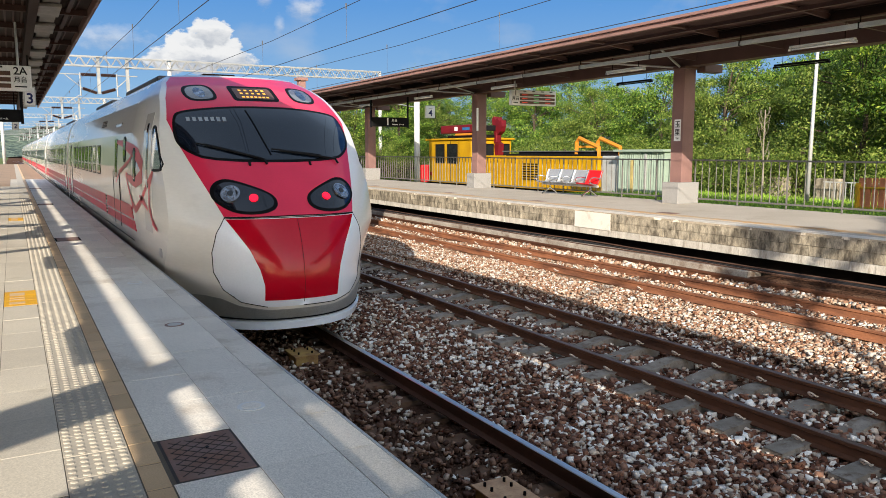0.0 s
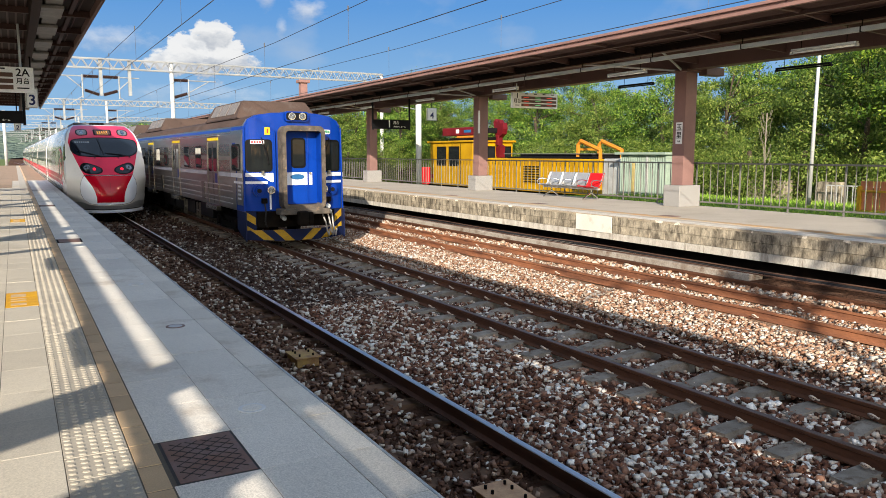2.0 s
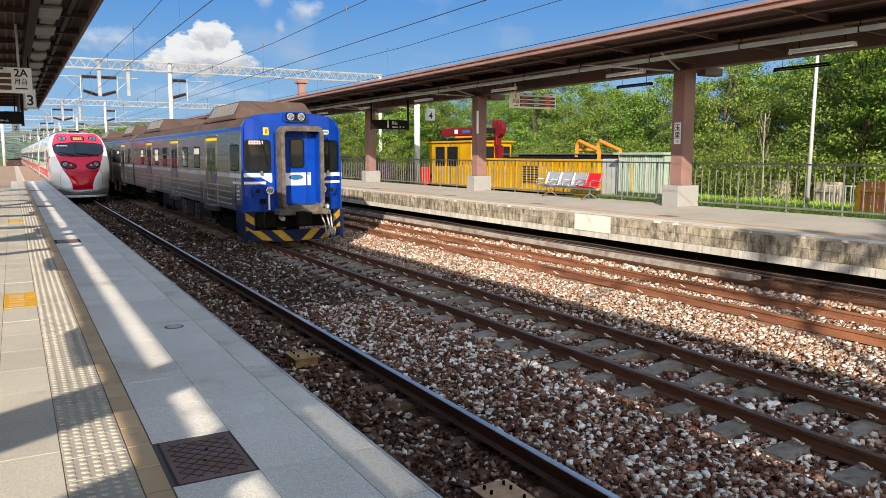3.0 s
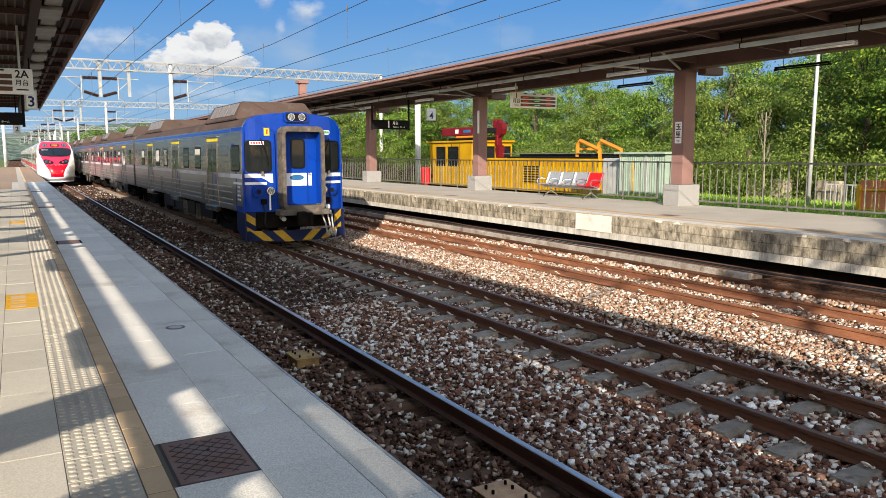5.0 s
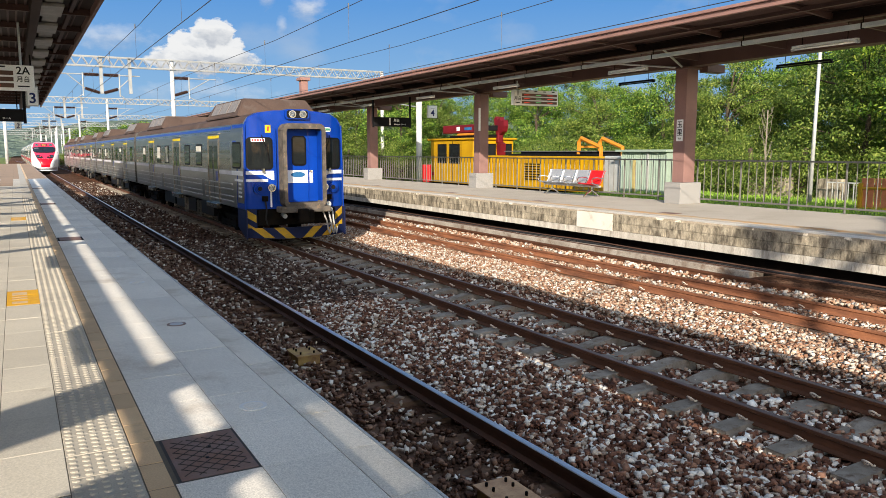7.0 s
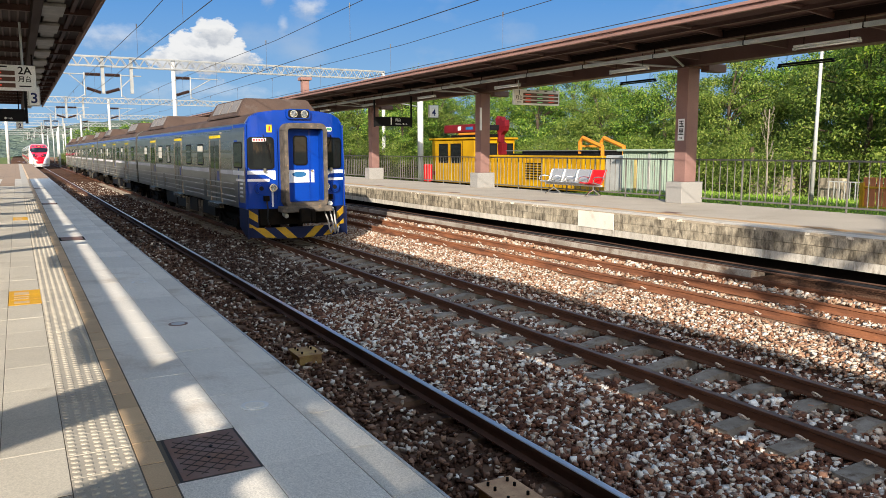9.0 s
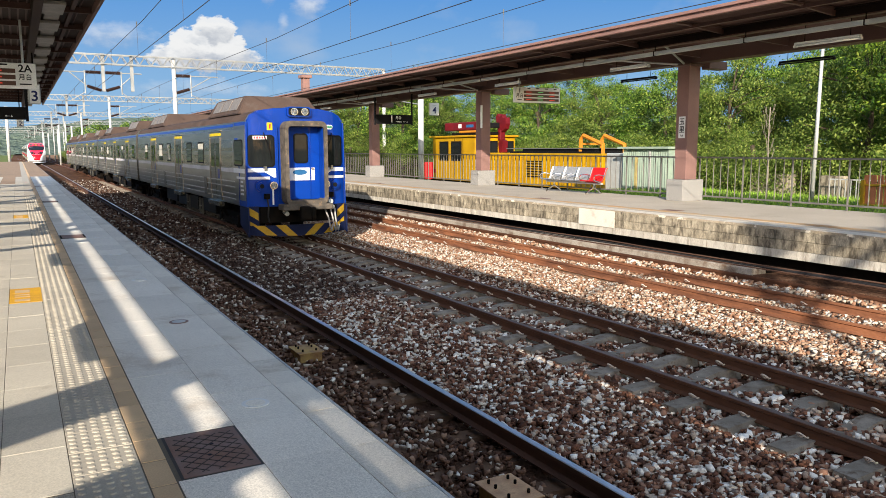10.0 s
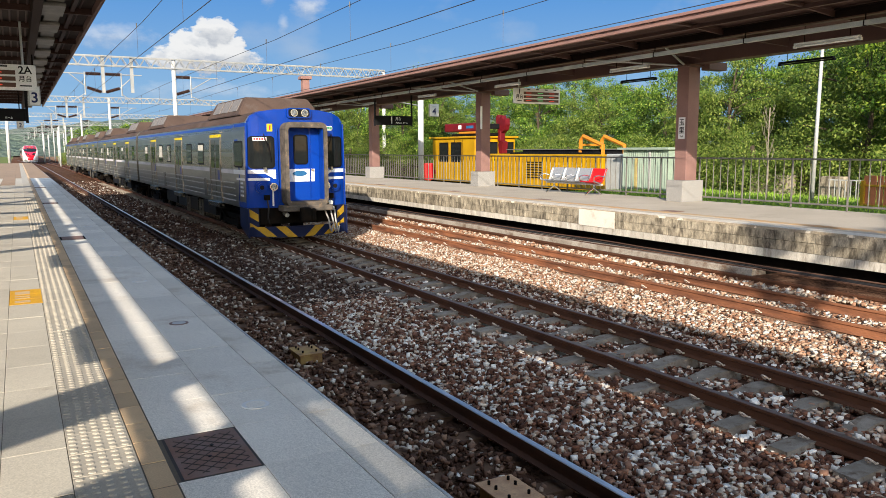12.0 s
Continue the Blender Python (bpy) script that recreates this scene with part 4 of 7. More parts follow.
    for a in (6.2, 8.4):
        for s in (-1, 1):
            st = part("step_iron", bx(min(s * 1.30, s * 1.36), y0 + a, 0.32, max(s * 1.30, s * 1.36), y0 + a + 0.025, 0.86), M_STEEL, car)
            part("step_iron", bx(min(s * 1.30, s * 1.36), y0 + a + 0.4, 0.32, max(s * 1.30, s * 1.36), y0 + a + 0.425, 0.86), M_STEEL, car)
            part("step_rung", bx(min(s * 1.30, s * 1.36), y0 + a + 0.05, 0.34, max(s * 1.30, s * 1.36), y0 + a + 0.4, 0.36), M_STEEL, car)
            part("step_rung", bx(min(s * 1.30, s * 1.36), y0 + a + 0.05, 0.58, max(s * 1.30, s * 1.36), y0 + a + 0.4, 0.60), M_STEEL, car)
    if not lead:
        part("gangway", bx(-0.55, y0 - 0.8, 1.0, 0.55, y0, 3.1, bevel=0.05), M_RUBBER, car)
    return car


def front_y(x):
    """The cab front bows slightly in plan."""
    return 0.30 * (abs(x) / 1.42) ** 2.6


def front_plate(bm, outline, proud=0.0, depth=0.03, steps=6):
    """A plate on the cab front: outline of (x, z), cut into strips to follow the bow."""
    me = bmesh.new()
    vs = [me.verts.new((x, 0, z)) for x, z in outline]
    me.faces.new(vs)
    xs = [p[0] for p in outline]
    for k in range(1, steps):
        x = min(xs) + (max(xs) - min(xs)) * k / steps
        bmesh.ops.bisect_plane(me, geom=me.verts[:] + me.edges[:] + me.faces[:], plane_co=(x, 0, 0), plane_no=(1, 0, 0))
    r = bmesh.ops.extrude_face_region(me, geom=me.faces[:])
    moved = {g for g in r["geom"] if isinstance(g, bmesh.types.BMVert)}
    for v in me.verts:
        v.co.y = front_y(v.co.x) - (proud if v in moved else -depth)
    bmesh.ops.recalc_face_normals(me, faces=me.faces[:])
    tmp = bpy.data.meshes.new("t")
    me.to_mesh(tmp)
    me.free()
    bm.from_mesh(tmp)
    bpy.data.meshes.remove(tmp)
    return bm


def commuter_front(train):
    cab_outline = [(x * 0.985, z) for x, z in BODY[:17]]
    shell = part("cab_front", front_plate(bmesh.new(), cab_outline, 0.0, 0.30, 16), M_BLUE, train, "bright blue cab front")
    # blue wrap on the sides and roof edge behind the front
    for s in (-1, 1):
        bm = bmesh.new()
        pts = [(0.2, 0.95), (0.95, 0.95), (0.95, 1.2), (0.85, 1.62), (0.85, 1.95), (1.25, 2.6), (1.45, 3.2), (0.2, 3.2)]
        A = [bm.verts.new((s * (side_x(z) + 0.007), y, z)) for y, z in pts]
        B = [bm.verts.new((s * (side_x(z) - 0.03), y, z)) for y, z in pts]
        fs = [bm.faces.new(A)] + [bm.faces.new((A[i], A[(i + 1) % len(pts)], B[(i + 1) % len(pts)], B[i])) for i in range(len(pts))]
        bmesh.ops.recalc_face_normals(bm, faces=fs)
        part("side_wrap", bm, M_BLUE, shell)
        sash(shell, s, 0.42, 1.35, 2.02, 2.74, 0.12, bar=False)
        part("side_band", sidewall(bmesh.new(), s, 0.25, 1.4, 1.84, 1.96, 0.010, 0.0), M_BAND_W, shell)
        part("side_band", sidewall(bmesh.new(), s, 0.25, 1.1, 1.68, 1.74, 0.010, 0.0), M_BAND_W, shell)
        for z in (1.25, 1.36, 1.47, 1.58):
            part("side_tick", sidewall(bmesh.new(), s, 0.45, 0.75 - (z - 1.25) * 0.2, z, z + 0.05, 0.010, 0.0), M_BAND_W, shell)
    brow = [(x * 0.99, z + 0.008) for x, z in BODY[4:13]] + [(1.2, 3.3), (-1.2, 3.3)]
    part("roof_brow", extrude(bmesh.new(), brow, 0.22, 0.62), M_BLUE, shell)
    # windscreens
    for s in (-1, 1):
        g = part("windscreen", front_plate(bmesh.new(), rounded(min(s * 0.66, s * 1.32), 2.0, max(s * 0.66, s * 1.32), 2.86, 0.10), 0.012, 0.0), M_RUBBER, shell)
        part("pane", front_plate(bmesh.new(), rounded(min(s * 0.70, s * 1.28), 2.04, max(s * 0.70, s * 1.28), 2.82, 0.07), 0.018, 0.0), M_GLASS, g)
        bm = bmesh.new()
        y = front_y(0.9) - 0.06
        tube(bm, [(s * 0.95, y, 2.92), (s * 0.93, y - 0.03, 2.80), (s * 0.80, y - 0.02, 2.45)], 0.012, 6)
        tube(bm, [(s * 0.84, y - 0.03, 2.66), (s * 0.76, y - 0.01, 2.20)], 0.014, 6)
        part("wiper", bm, M_BLACK, g)
        part("upper_band", front_plate(bmesh.new(), [(s * 0.64, 1.87), (s * 1.38, 1.87), (s * 1.38, 1.97), (s * 0.64, 1.97)], 0.006, 0.0), M_BAND_W, shell, "white band")
        part("band_corner", front_plate(bmesh.new(), [(s * 0.64, 1.73), (s * 0.70, 1.73), (s * 0.92, 1.868), (s * 0.64, 1.868)], 0.006, 0.0), M_BAND_W, shell, "white band corner")
        part("lower_band", front_plate(bmesh.new(), [(s * 0.80, 1.68), (s * 1.38, 1.68), (s * 1.38, 1.75), (s * 0.80, 1.75)], 0.006, 0.0), M_BAND_W, shell, "white band")
        bm = bmesh.new()
        yb = front_y(1.03)
        rod(bm, (s * 1.03, yb + 0.05, 1.50), (s * 1.03, yb - 0.05, 1.50), 0.155, 20)
        rod(bm, (s * 1.03, yb - 0.05, 1.50), (s * 1.03, yb - 0.09, 1.50), 0.105, 20)
        sk = part("jumper_socket", bm, M_BLUE, shell)
        bm = bmesh.new()
        rod(bm, (s * 1.03, yb - 0.09, 1.50), (s * 1.03, yb - 0.11, 1.50), 0.06, 14)
        part("socket_core", bm, M_BLACK, sk)
        bm = bmesh.new()
        rod(bm, (s * 0.74, 0.10, 1.52), (s * 0.74, -0.09, 1.52), 0.105, 20)
        hl = part("lower_lamp", bm, M_CHROME, shell, "chromed round marker lamp")
        bm = bmesh.new()
        rod(bm, (s * 0.74, -0.085, 1.52), (s * 0.74, -0.10, 1.52), 0.085, 18)
        part("lens", bm, M_LENS, hl)
        bm = bmesh.new()
        rod(bm, (s * 0.74, 0.02, 1.42), (s * 0.74, 0.02, 1.0), 0.025, 8)
        part("lamp_conduit", bm, M_BAND_W, shell)
        part("coupling_box", bx(s * 0.90 - 0.07, -0.02, 1.16, s * 0.90 + 0.07, 0.12, 1.30, bevel=0.01), M_DARK, shell)
        bm = bmesh.new()
        tube(bm, [(s * 0.90, 0.02, 1.16), (s * 0.90, -0.08, 0.95), (s * 0.92, -0.06, 0.7), (s * 0.86, 0.02, 0.52)], 0.022, 7)
        part("cable", bm, M_CABLE, shell)
        part("lamp_iron", bx(s * 0.93 - 0.03, -0.02, 1.93, s * 0.93 + 0.03, 0.12, 2.03), M_STEEL, shell)
        bm = bmesh.new()
        rod(bm, (s * 0.60, -0.03, 3.05), (s * 0.60, -0.03, 1.1), 0.014, 6)
        part("handrail", bm, M_BLUE, shell)
    # headlights
    bm = bmesh.new()
    extrude(bm, rounded(-0.33, 3.34, 0.33, 3.60, 0.07), -0.10, 0.45)
    hb = part("headlight_box", bm, M_BLUE, shell)
    part("headlight_panel", extrude(bmesh.new(), rounded(-0.29, 3.37, 0.29, 3.57, 0.06), -0.115, -0.09), M_BLACK, hb)
    for s in (-1, 1):
        bm = bmesh.new()
        rod(bm, (s * 0.145, -0.10, 3.47), (s * 0.145, -0.145, 3.47), 0.098, 22)
        l = part("headlight", bm, M_CHROME, hb, "round chrome headlight, off")
        bm = bmesh.new()
        rod(bm, (s * 0.145, -0.140, 3.47), (s * 0.145, -0.152, 3.47), 0.082, 22)
        part("lens", bm, M_LENS, l)
    # gangway frame
    bm = bmesh.new()
    outer = rounded(-0.59, 0.99, 0.59, 3.22, 0.18)
    inner = rounded(-0.49, 1.12, 0.49, 3.08, 0.08)
    n = len(outer)
    y0, y1 = -0.42, 0.04
    O0 = [bm.verts.new((x, y0, z)) for x, z in outer]
    I0 = [bm.verts.new((x, y0, z)) for x, z in inner]
    O1 = [bm.verts.new((x, y1, z)) for x, z in outer]
    I1 = [bm.verts.new((x, y1, z)) for x, z in inner]
    for i in range(n):
        j = (i + 1) % n
        bm.faces.new((O0[i], O0[j], I0[j], I0[i]))
        bm.faces.new((O0[j], O0[i], O1[i], O1[j]))
        bm.faces.new((I0[i], I0[j], I1[j], I1[i]))
    bmesh.ops.recalc_face_normals(bm, faces=bm.faces[:])
    gw = part("gangway_frame", bm, M_FRAMEGREY, shell, "weathered grey gangway frame round the end door")
    gw.location = (0.08, 0, 0)
    part("gangway_lining", bx(-0.489, -0.36, 1.13, -0.475, 0.03, 3.06), M_BLUE_D, gw)
    part("gangway_lining", bx(0.475, -0.36, 1.13, 0.489, 0.03, 3.06), M_BLUE_D, gw)
    part("gangway_foot", bx(-0.70, -0.46, 0.86, 0.70, 0.0, 1.02, bevel=0.03), M_FRAMEGREY, gw)
    d = part("end_door", bx(-0.474, -0.03, 1.13, 0.474, -0.004, 3.06), M_BLUE_D, shell, "deep blue end door")
    d.location = (0.08, 0, 0)
    part("door_window", front_flat(rounded(-0.24, 2.10, 0.16, 2.90, 0.09), -0.045, -0.03), M_RUBBER, d)
    part("pane", front_flat(rounded(-0.20, 2.14, 0.12, 2.86, 0.06), -0.05, -0.044), M_GLASS, d)
    part("white_band", bx(-0.474, -0.036, 1.64, 0.34, -0.031, 1.98), M_BAND_W, d)
    bm = bmesh.new()
    bmesh.ops.create_circle(bm, cap_ends=True, segments=28, radius=1.0, matrix=Matrix.Translation((-0.08, -0.042, 1.86)) @ pose(0, 0, 0, 90) @ Matrix.Diagonal((0.20, 0.075, 1, 1)))
    part("oval_badge", bm, M_BADGE, d, "dark blue oval badge")
    part("door_stile", bx(0.20, -0.045, 1.13, 0.24, -0.031, 3.06), M_BLUE, d)
    bm = bmesh.new()
    rod(bm, (0.27, -0.03, 1.95), (0.27, -0.09, 1.95), 0.03, 10)
    part("door_handle", bm, M_CHROME, d)
    # number plate and tags
    part("number_plate", front_plate(bmesh.new(), [(-1.20, 2.74), (-0.86, 2.74), (-0.86, 2.83), (-1.20, 2.83)], 0.024, 0.0), M_SIGNWHITE, shell)
    for k in range(5):
        a = -1.18 + 0.064 * k
        part("plate_bar", front_plate(bmesh.new(), [(a, 2.755), (a + 0.045, 2.755), (a + 0.045, 2.815), (a, 2.815)], 0.027, 0.0, 2), M_RED_TAG, shell)
    part("yellow_tag", front_plate(bmesh.new(), [(-0.84, 2.98), (-0.70, 2.98), (-0.70, 3.18), (-0.84, 3.18)], 0.008, 0.0), M_YTAG, shell)
    part("tag_mark", front_plate(bmesh.new(), [(-0.79, 3.02), (-0.75, 3.02), (-0.74, 3.14), (-0.78, 3.14)], 0.011, 0.0, 2), M_RED_TAG, shell)
    part("service_tag", front_plate(bmesh.new(), rounded(0.74, 3.02, 1.02, 3.14, 0.05), 0.010, 0.0), M_SIGNWHITE, shell)
    glyphs("區間車", 0.075, 0.88, front_y(0.88) - 0.022, 3.08, M_GREENTXT, shell)
    # pilot with warning stripes
    pil = part("pilot", pilot_mesh(-1.40, 1.40, 0.12, 0.0), M_WARN_N, shell, "navy pilot with yellow warning stripes")
    for s in (-1, 1):
        for a in (0.42, 0.98):
            part("warning_stripe", pilot_stripe(s * a, s * (a + 0.27), -s * 0.32), M_WARN_Y, pil)
    for s in (-1, 1):
        bm = bmesh.new()
        extrude(bm, [(0.10, 0.15), (0.95, 0.42), (0.95, 0.94), (0.10, 0.94)], s * 1.37, s * 1.405, "x")
        part("pilot_side", bm, M_WARN_N, pil)
        for k in range(2):
            z = 0.22 + 0.36 * k
            part("warning_stripe", front_plate(bmesh.new(), [(s * 1.12, z), (s * 1.39, z + 0.18), (s * 1.39, z + 0.38), (s * 1.12, z + 0.20)], 0.012, 0.0, 3), M_WARN_Y, pil)
        part("corner_post", front_plate(bmesh.new(), [(s * 1.10, 0.35), (s * 1.395, 0.35), (s * 1.395, 0.96), (s * 1.10, 0.96)], 0.004, 0.02, 3), M_WARN_N, pil)
    # coupler and hoses
    bm = bmesh.new()
    box(bm, -0.14, -0.62, 0.66, 0.14, 0.3, 0.90, bevel=0.03)
    box(bm, -0.22, -0.78, 0.60, 0.06, -0.55, 0.98, bevel=0.05)
    box(bm, 0.06, -0.74, 0.62, 0.20, -0.60, 0.95, bevel=0.04)
    part("coupler", bm, M_DARK, shell, "dark knuckle coupler")
    part("buffer_beam", bx(-1.08, 0.10, 0.50, 1.08, 0.40, 0.94, bevel=0.02), M_DARK, shell)
    for x0, dx in ((0.62, 0.10), (0.78, 0.06), (0.90, 0.02)):
        bm = bmesh.new()
        tube(bm, [(x0, -0.02, 0.92), (x0 + 0.02, -0.18, 0.85), (x0 + dx, -0.24, 0.60), (x0 + dx + 0.05, -0.22, 0.34), (x0 + dx + 0.12, -0.12, 0.24), (x0 + dx + 0.18, -0.06, 0.4)], 0.022, 7)
        part("air_hose", bm, M_HOSE, shell, "pale rubber air hose")
    bm = bmesh.new()
    rod(bm, (0.80, -0.05, 1.02), (0.80, -0.22, 1.06), 0.07, 10)
    rod(bm, (0.86, -0.05, 0.92), (0.86, -0.2, 0.9), 0.06, 10)
    rod(bm, (-0.45, -0.02, 0.80), (-0.45, -0.25, 0.76), 0.06, 10)
    part("cock", bm, M_GREYPAINT, shell)
    return shell


def front_flat(outline, y0, y1):
    return extrude(bmesh.new(), outline, y0, y1)


def pilot_low(x):
    return 0.13 + 0.06 * (abs(x) / 1.4) ** 2


def pilot_mesh(x0, x1, h, proud):
    bm = bmesh.new()
    n = 14
    A, B = [], []
    for i in range(n + 1):
        x = x0 + (x1 - x0) * i / n
        y = front_y(x) - 0.02
        A.append([bm.verts.new((x, y, pilot_low(x))), bm.verts.new((x, y, 0.44)), bm.verts.new((x, y + 0.05, 0.44)), bm.verts.new((x, y + 0.05, pilot_low(x)))])
    for a, b in zip(A, A[1:]):
        for k in range(4):
            bm.faces.new((a[k], b[k], b[(k + 1) % 4], a[(k + 1) % 4]))
    bm.faces.new(A[0])
    bm.faces.new(A[-1][::-1])
    bmesh.ops.recalc_face_normals(bm, faces=bm.faces[:])
    return bm


def pilot_stripe(a, b, skew):
    pts = [(a + skew, pilot_low(a)), (b + skew, pilot_low(b)), (b, 0.44), (a, 0.44)]
    return front_plate(bmesh.new(), [(max(-1.39, min(1.39, x)), z) for x, z in pts], 0.028, 0.0)


M_RIB = mat("bright_steel_rib", (0.50, 0.49, 0.48), 0.4, 0.3, bump=0.02)
M_BADGE = mat("badge_blue", (0.02, 0.12, 0.28), 0.4, bump=0.0)
M_GREENTXT = mat("green_lettering", (0.02, 0.25, 0.12), 0.5, bump=0.0)
M_HOSE = mat("pale_hose", (0.42, 0.41, 0.40), 0.55, col2=(0.3, 0.29, 0.28), scale=10, bump=0.1)
blue = tagged(empty("commuter_train", 6.66, 20.0, 0.0), "blue-fronted stainless steel commuter train standing at rest", "train")
for i in range(4):
    commuter_car(blue, 21.25 * i, i == 0)
commuter_front(blue)
# ---- express train ----
M_PEARL = mat("pearl_white_paint", (0.80, 0.775, 0.735), 0.22, col2=(0.76, 0.735, 0.70), scale=0.7, fine=20, bump=0.012, coat=0.7, stain=(0.58, 0.55, 0.51), stain_at=(0.62, 0.98), streak=(1, 0.2, 2), speck=0.12)
M_COVER = mat("bluish_white_cover", (0.80, 0.84, 0.92), 0.15, col2=(0.77, 0.81, 0.89), scale=2, speck=0.1, fine=40, bump=0.015, coat=0.6)
M_CRIMSON = mat("crimson_paint", (0.44, 0.002, 0.014), 0.22, speck=0.1, col2=(0.47, 0.003, 0.017), scale=2, fine=40, bump=0.01, coat=0.3)
M_ROSE = mat("rose_red_paint", (0.68, 0.030, 0.080), 0.28, speck=0.1, col2=(0.63, 0.027, 0.073), scale=2, fine=40, bump=0.01, coat=0.3)
M_STRIPE = mat("red_stripe_paint", (0.60, 0.010, 0.050), 0.3, col2=(0.52, 0.009, 0.042), scale=2, fine=40, bump=0.01, coat=0.1, spec=0.1, speck=0.15)
M_APRON = mat("silver_apron", (0.42, 0.43, 0.44), 0.35, 0.4, col2=(0.35, 0.36, 0.37), scale=3, fine=50, bump=0.03)
M_SCREEN = glass("dark_windscreen", (0.008, 0.013, 0.022), 0.02, 0.62)
M_LAMPGLASS = glass("dark_lamp_glass", (0.010, 0.012, 0.018), 0.05)
M_TAIL = glow("tail_lamp_red", (1.0, 0.004, 0.022), 1.25)
M_CHROME_D = mat("lamp_reflector", (0.34, 0.35, 0.37), 0.2, 1.0, bump=0.0)
M_AMBER = glow("amber_led", (1.0, 0.42, 0.05), 0.55)
M_GREYBAR = mat("pale_number_bar", (0.32, 0.34, 0.36), 0.4, bump=0.0)

NZ = [0.2, 0.5, 0.8, 1.2, 1.6, 1.75, 2.0, 2.4, 3.0, 3.3, 3.55, 3.66]
NY = [0.30, 0.08, 0.0, 0.06, 0.24, 0.36, 0.58, 0.98, 1.55, 2.05, 2.65, 3.2]
BLZ, BLA = [0.3, 0.9, 1.5, 2.0, 2.7, 3.5], [1.40, 1.65, 0.95, 0.72, 0.51, 0.42]
HWZ = [0.0, 0.3, 0.8, 2.2, 2.8, 3.3, 3.55, 3.66]
HWX = [1.30, 1.36, 1.45, 1.45, 1.40, 1.27, 1.12, 0.98]


def half(z):
    return float(np.interp(z, HWZ, HWX))


def nose_y(x, z):
    """How far the nose surface lies behind its foremost point."""
    u = min(abs(x) / half(z), 1.0)
    return nose_mid(z) + float(np.interp(z, BLZ, BLA)) * u ** 2.6


def nose_mid(z):
    return sum(float(np.interp(z + d, NZ, NY)) for d in (-0.12, -0.06, 0, 0.06, 0.12)) / 5


def side_at(y, z):
    """Half width of the express train at a place along it, rounded in towards the nose."""
    u = max(0.0, (y - nose_mid(z)) / float(np.interp(z, BLZ, BLA))) ** (1 / 2.6)
    return half(z) * min(1.0, u)


def nose_patch(outline, proud, step=0.09):
    """A skin over the nose inside an outline of (x, z)."""
    bm = bmesh.new()
    bm.faces.new([bm.verts.new((x, 0, z)) for x, z in outline])
    xs, zs = [p[0] for p in outline], [p[1] for p in outline]
    for lo, hi, no in ((min(xs), max(xs), (1, 0, 0)), (min(zs), max(zs), (0, 0, 1))):
        n = max(1, int((hi - lo) / step))
        for k in range(1, n):
            v = lo + (hi - lo) * k / n
            bmesh.ops.bisect_plane(bm, geom=bm.verts[:] + bm.edges[:] + bm.faces[:], plane_co=(v * no[0], 0, v * no[2]), plane_no=no)
    bmesh.ops.triangulate(bm, faces=[f for f in bm.faces if len(f.verts) > 4])
    for v in bm.verts:
        v.co.y = nose_y(v.co.x, v.co.z) - proud
    bmesh.ops.recalc_face_normals(bm, faces=bm.faces[:])
    if sum(f.normal.y for f in bm.faces) > 0:
        bmesh.ops.reverse_faces(bm, faces=bm.faces[:])
    return bm


def mirror(pts):
    return [(-x, z) for x, z in pts[::-1]]


def nose_line(bm, pts, r, proud=0.004):
    fine = []
    for (xa, za), (xb, zb) in zip(pts, pts[1:]):
        n = max(2, int(math.hypot(xb - xa, zb - za) / 0.08))
        fine += [(xa + (xb - xa) * k / n, za + (zb - za) * k / n) for k in range(n)]
    fine.append(pts[-1])
    return tube(bm, [(x, nose_y(x, z) - proud, z) for x, z in fine], r, 5)


def express_plate(s, y0, y1, z0, z1, proud=0.004, r=0.0, depth=0.02):
    pts = rounded(y0, z0, y1, z1, r, 3) if r else [(y0, z0), (y1, z0), (y1, (z0 + z1) / 2), (y1, z1), (y0, z1), (y0, (z0 + z1) / 2)]
    return express_poly(s, pts, proud, depth)


def express_poly(s, pts, proud=0.004, depth=0.02):
    """A plate of (y, z) corners that follows the curved side."""
    bm = bmesh.new()
    bm.faces.new([bm.verts.new((0, y, z)) for y, z in pts])
    ys, zs = [p[0] for p in pts], [p[1] for p in pts]
    if min(ys) < 4.0:
        for lo, hi, no in ((min(ys), min(max(ys), 4.2), (0, 1, 0)), (min(zs), max(zs), (0, 0, 1))):
            n = max(1, int((hi - lo) / 0.12))
            for k in range(1, n):
                v = lo + (hi - lo) * k / n
                bmesh.ops.bisect_plane(bm, geom=bm.verts[:] + bm.edges[:] + bm.faces[:], plane_co=(0, v * no[1], v * no[2]), plane_no=no)
    r = bmesh.ops.extrude_face_region(bm, geom=bm.faces[:])
    moved = {g for g in r["geom"] if isinstance(g, bmesh.types.BMVert)}
    for v in bm.verts:
        v.co.x = s * (side_at(v.co.y, v.co.z) + (proud if v in moved else -depth))
    bmesh.ops.recalc_face_normals(bm, faces=bm.faces[:])
    return bm


def soften(pts, rounds=2):
    """Rounds the corners of a closed outline."""
    for _ in range(rounds):
        pts = [q for (xa, za), (xb, zb) in zip(pts, pts[1:] + pts[:1]) for q in ((0.75 * xa + 0.25 * xb, 0.75 * za + 0.25 * zb), (0.25 * xa + 0.75 * xb, 0.25 * za + 0.75 * zb))]
    return pts


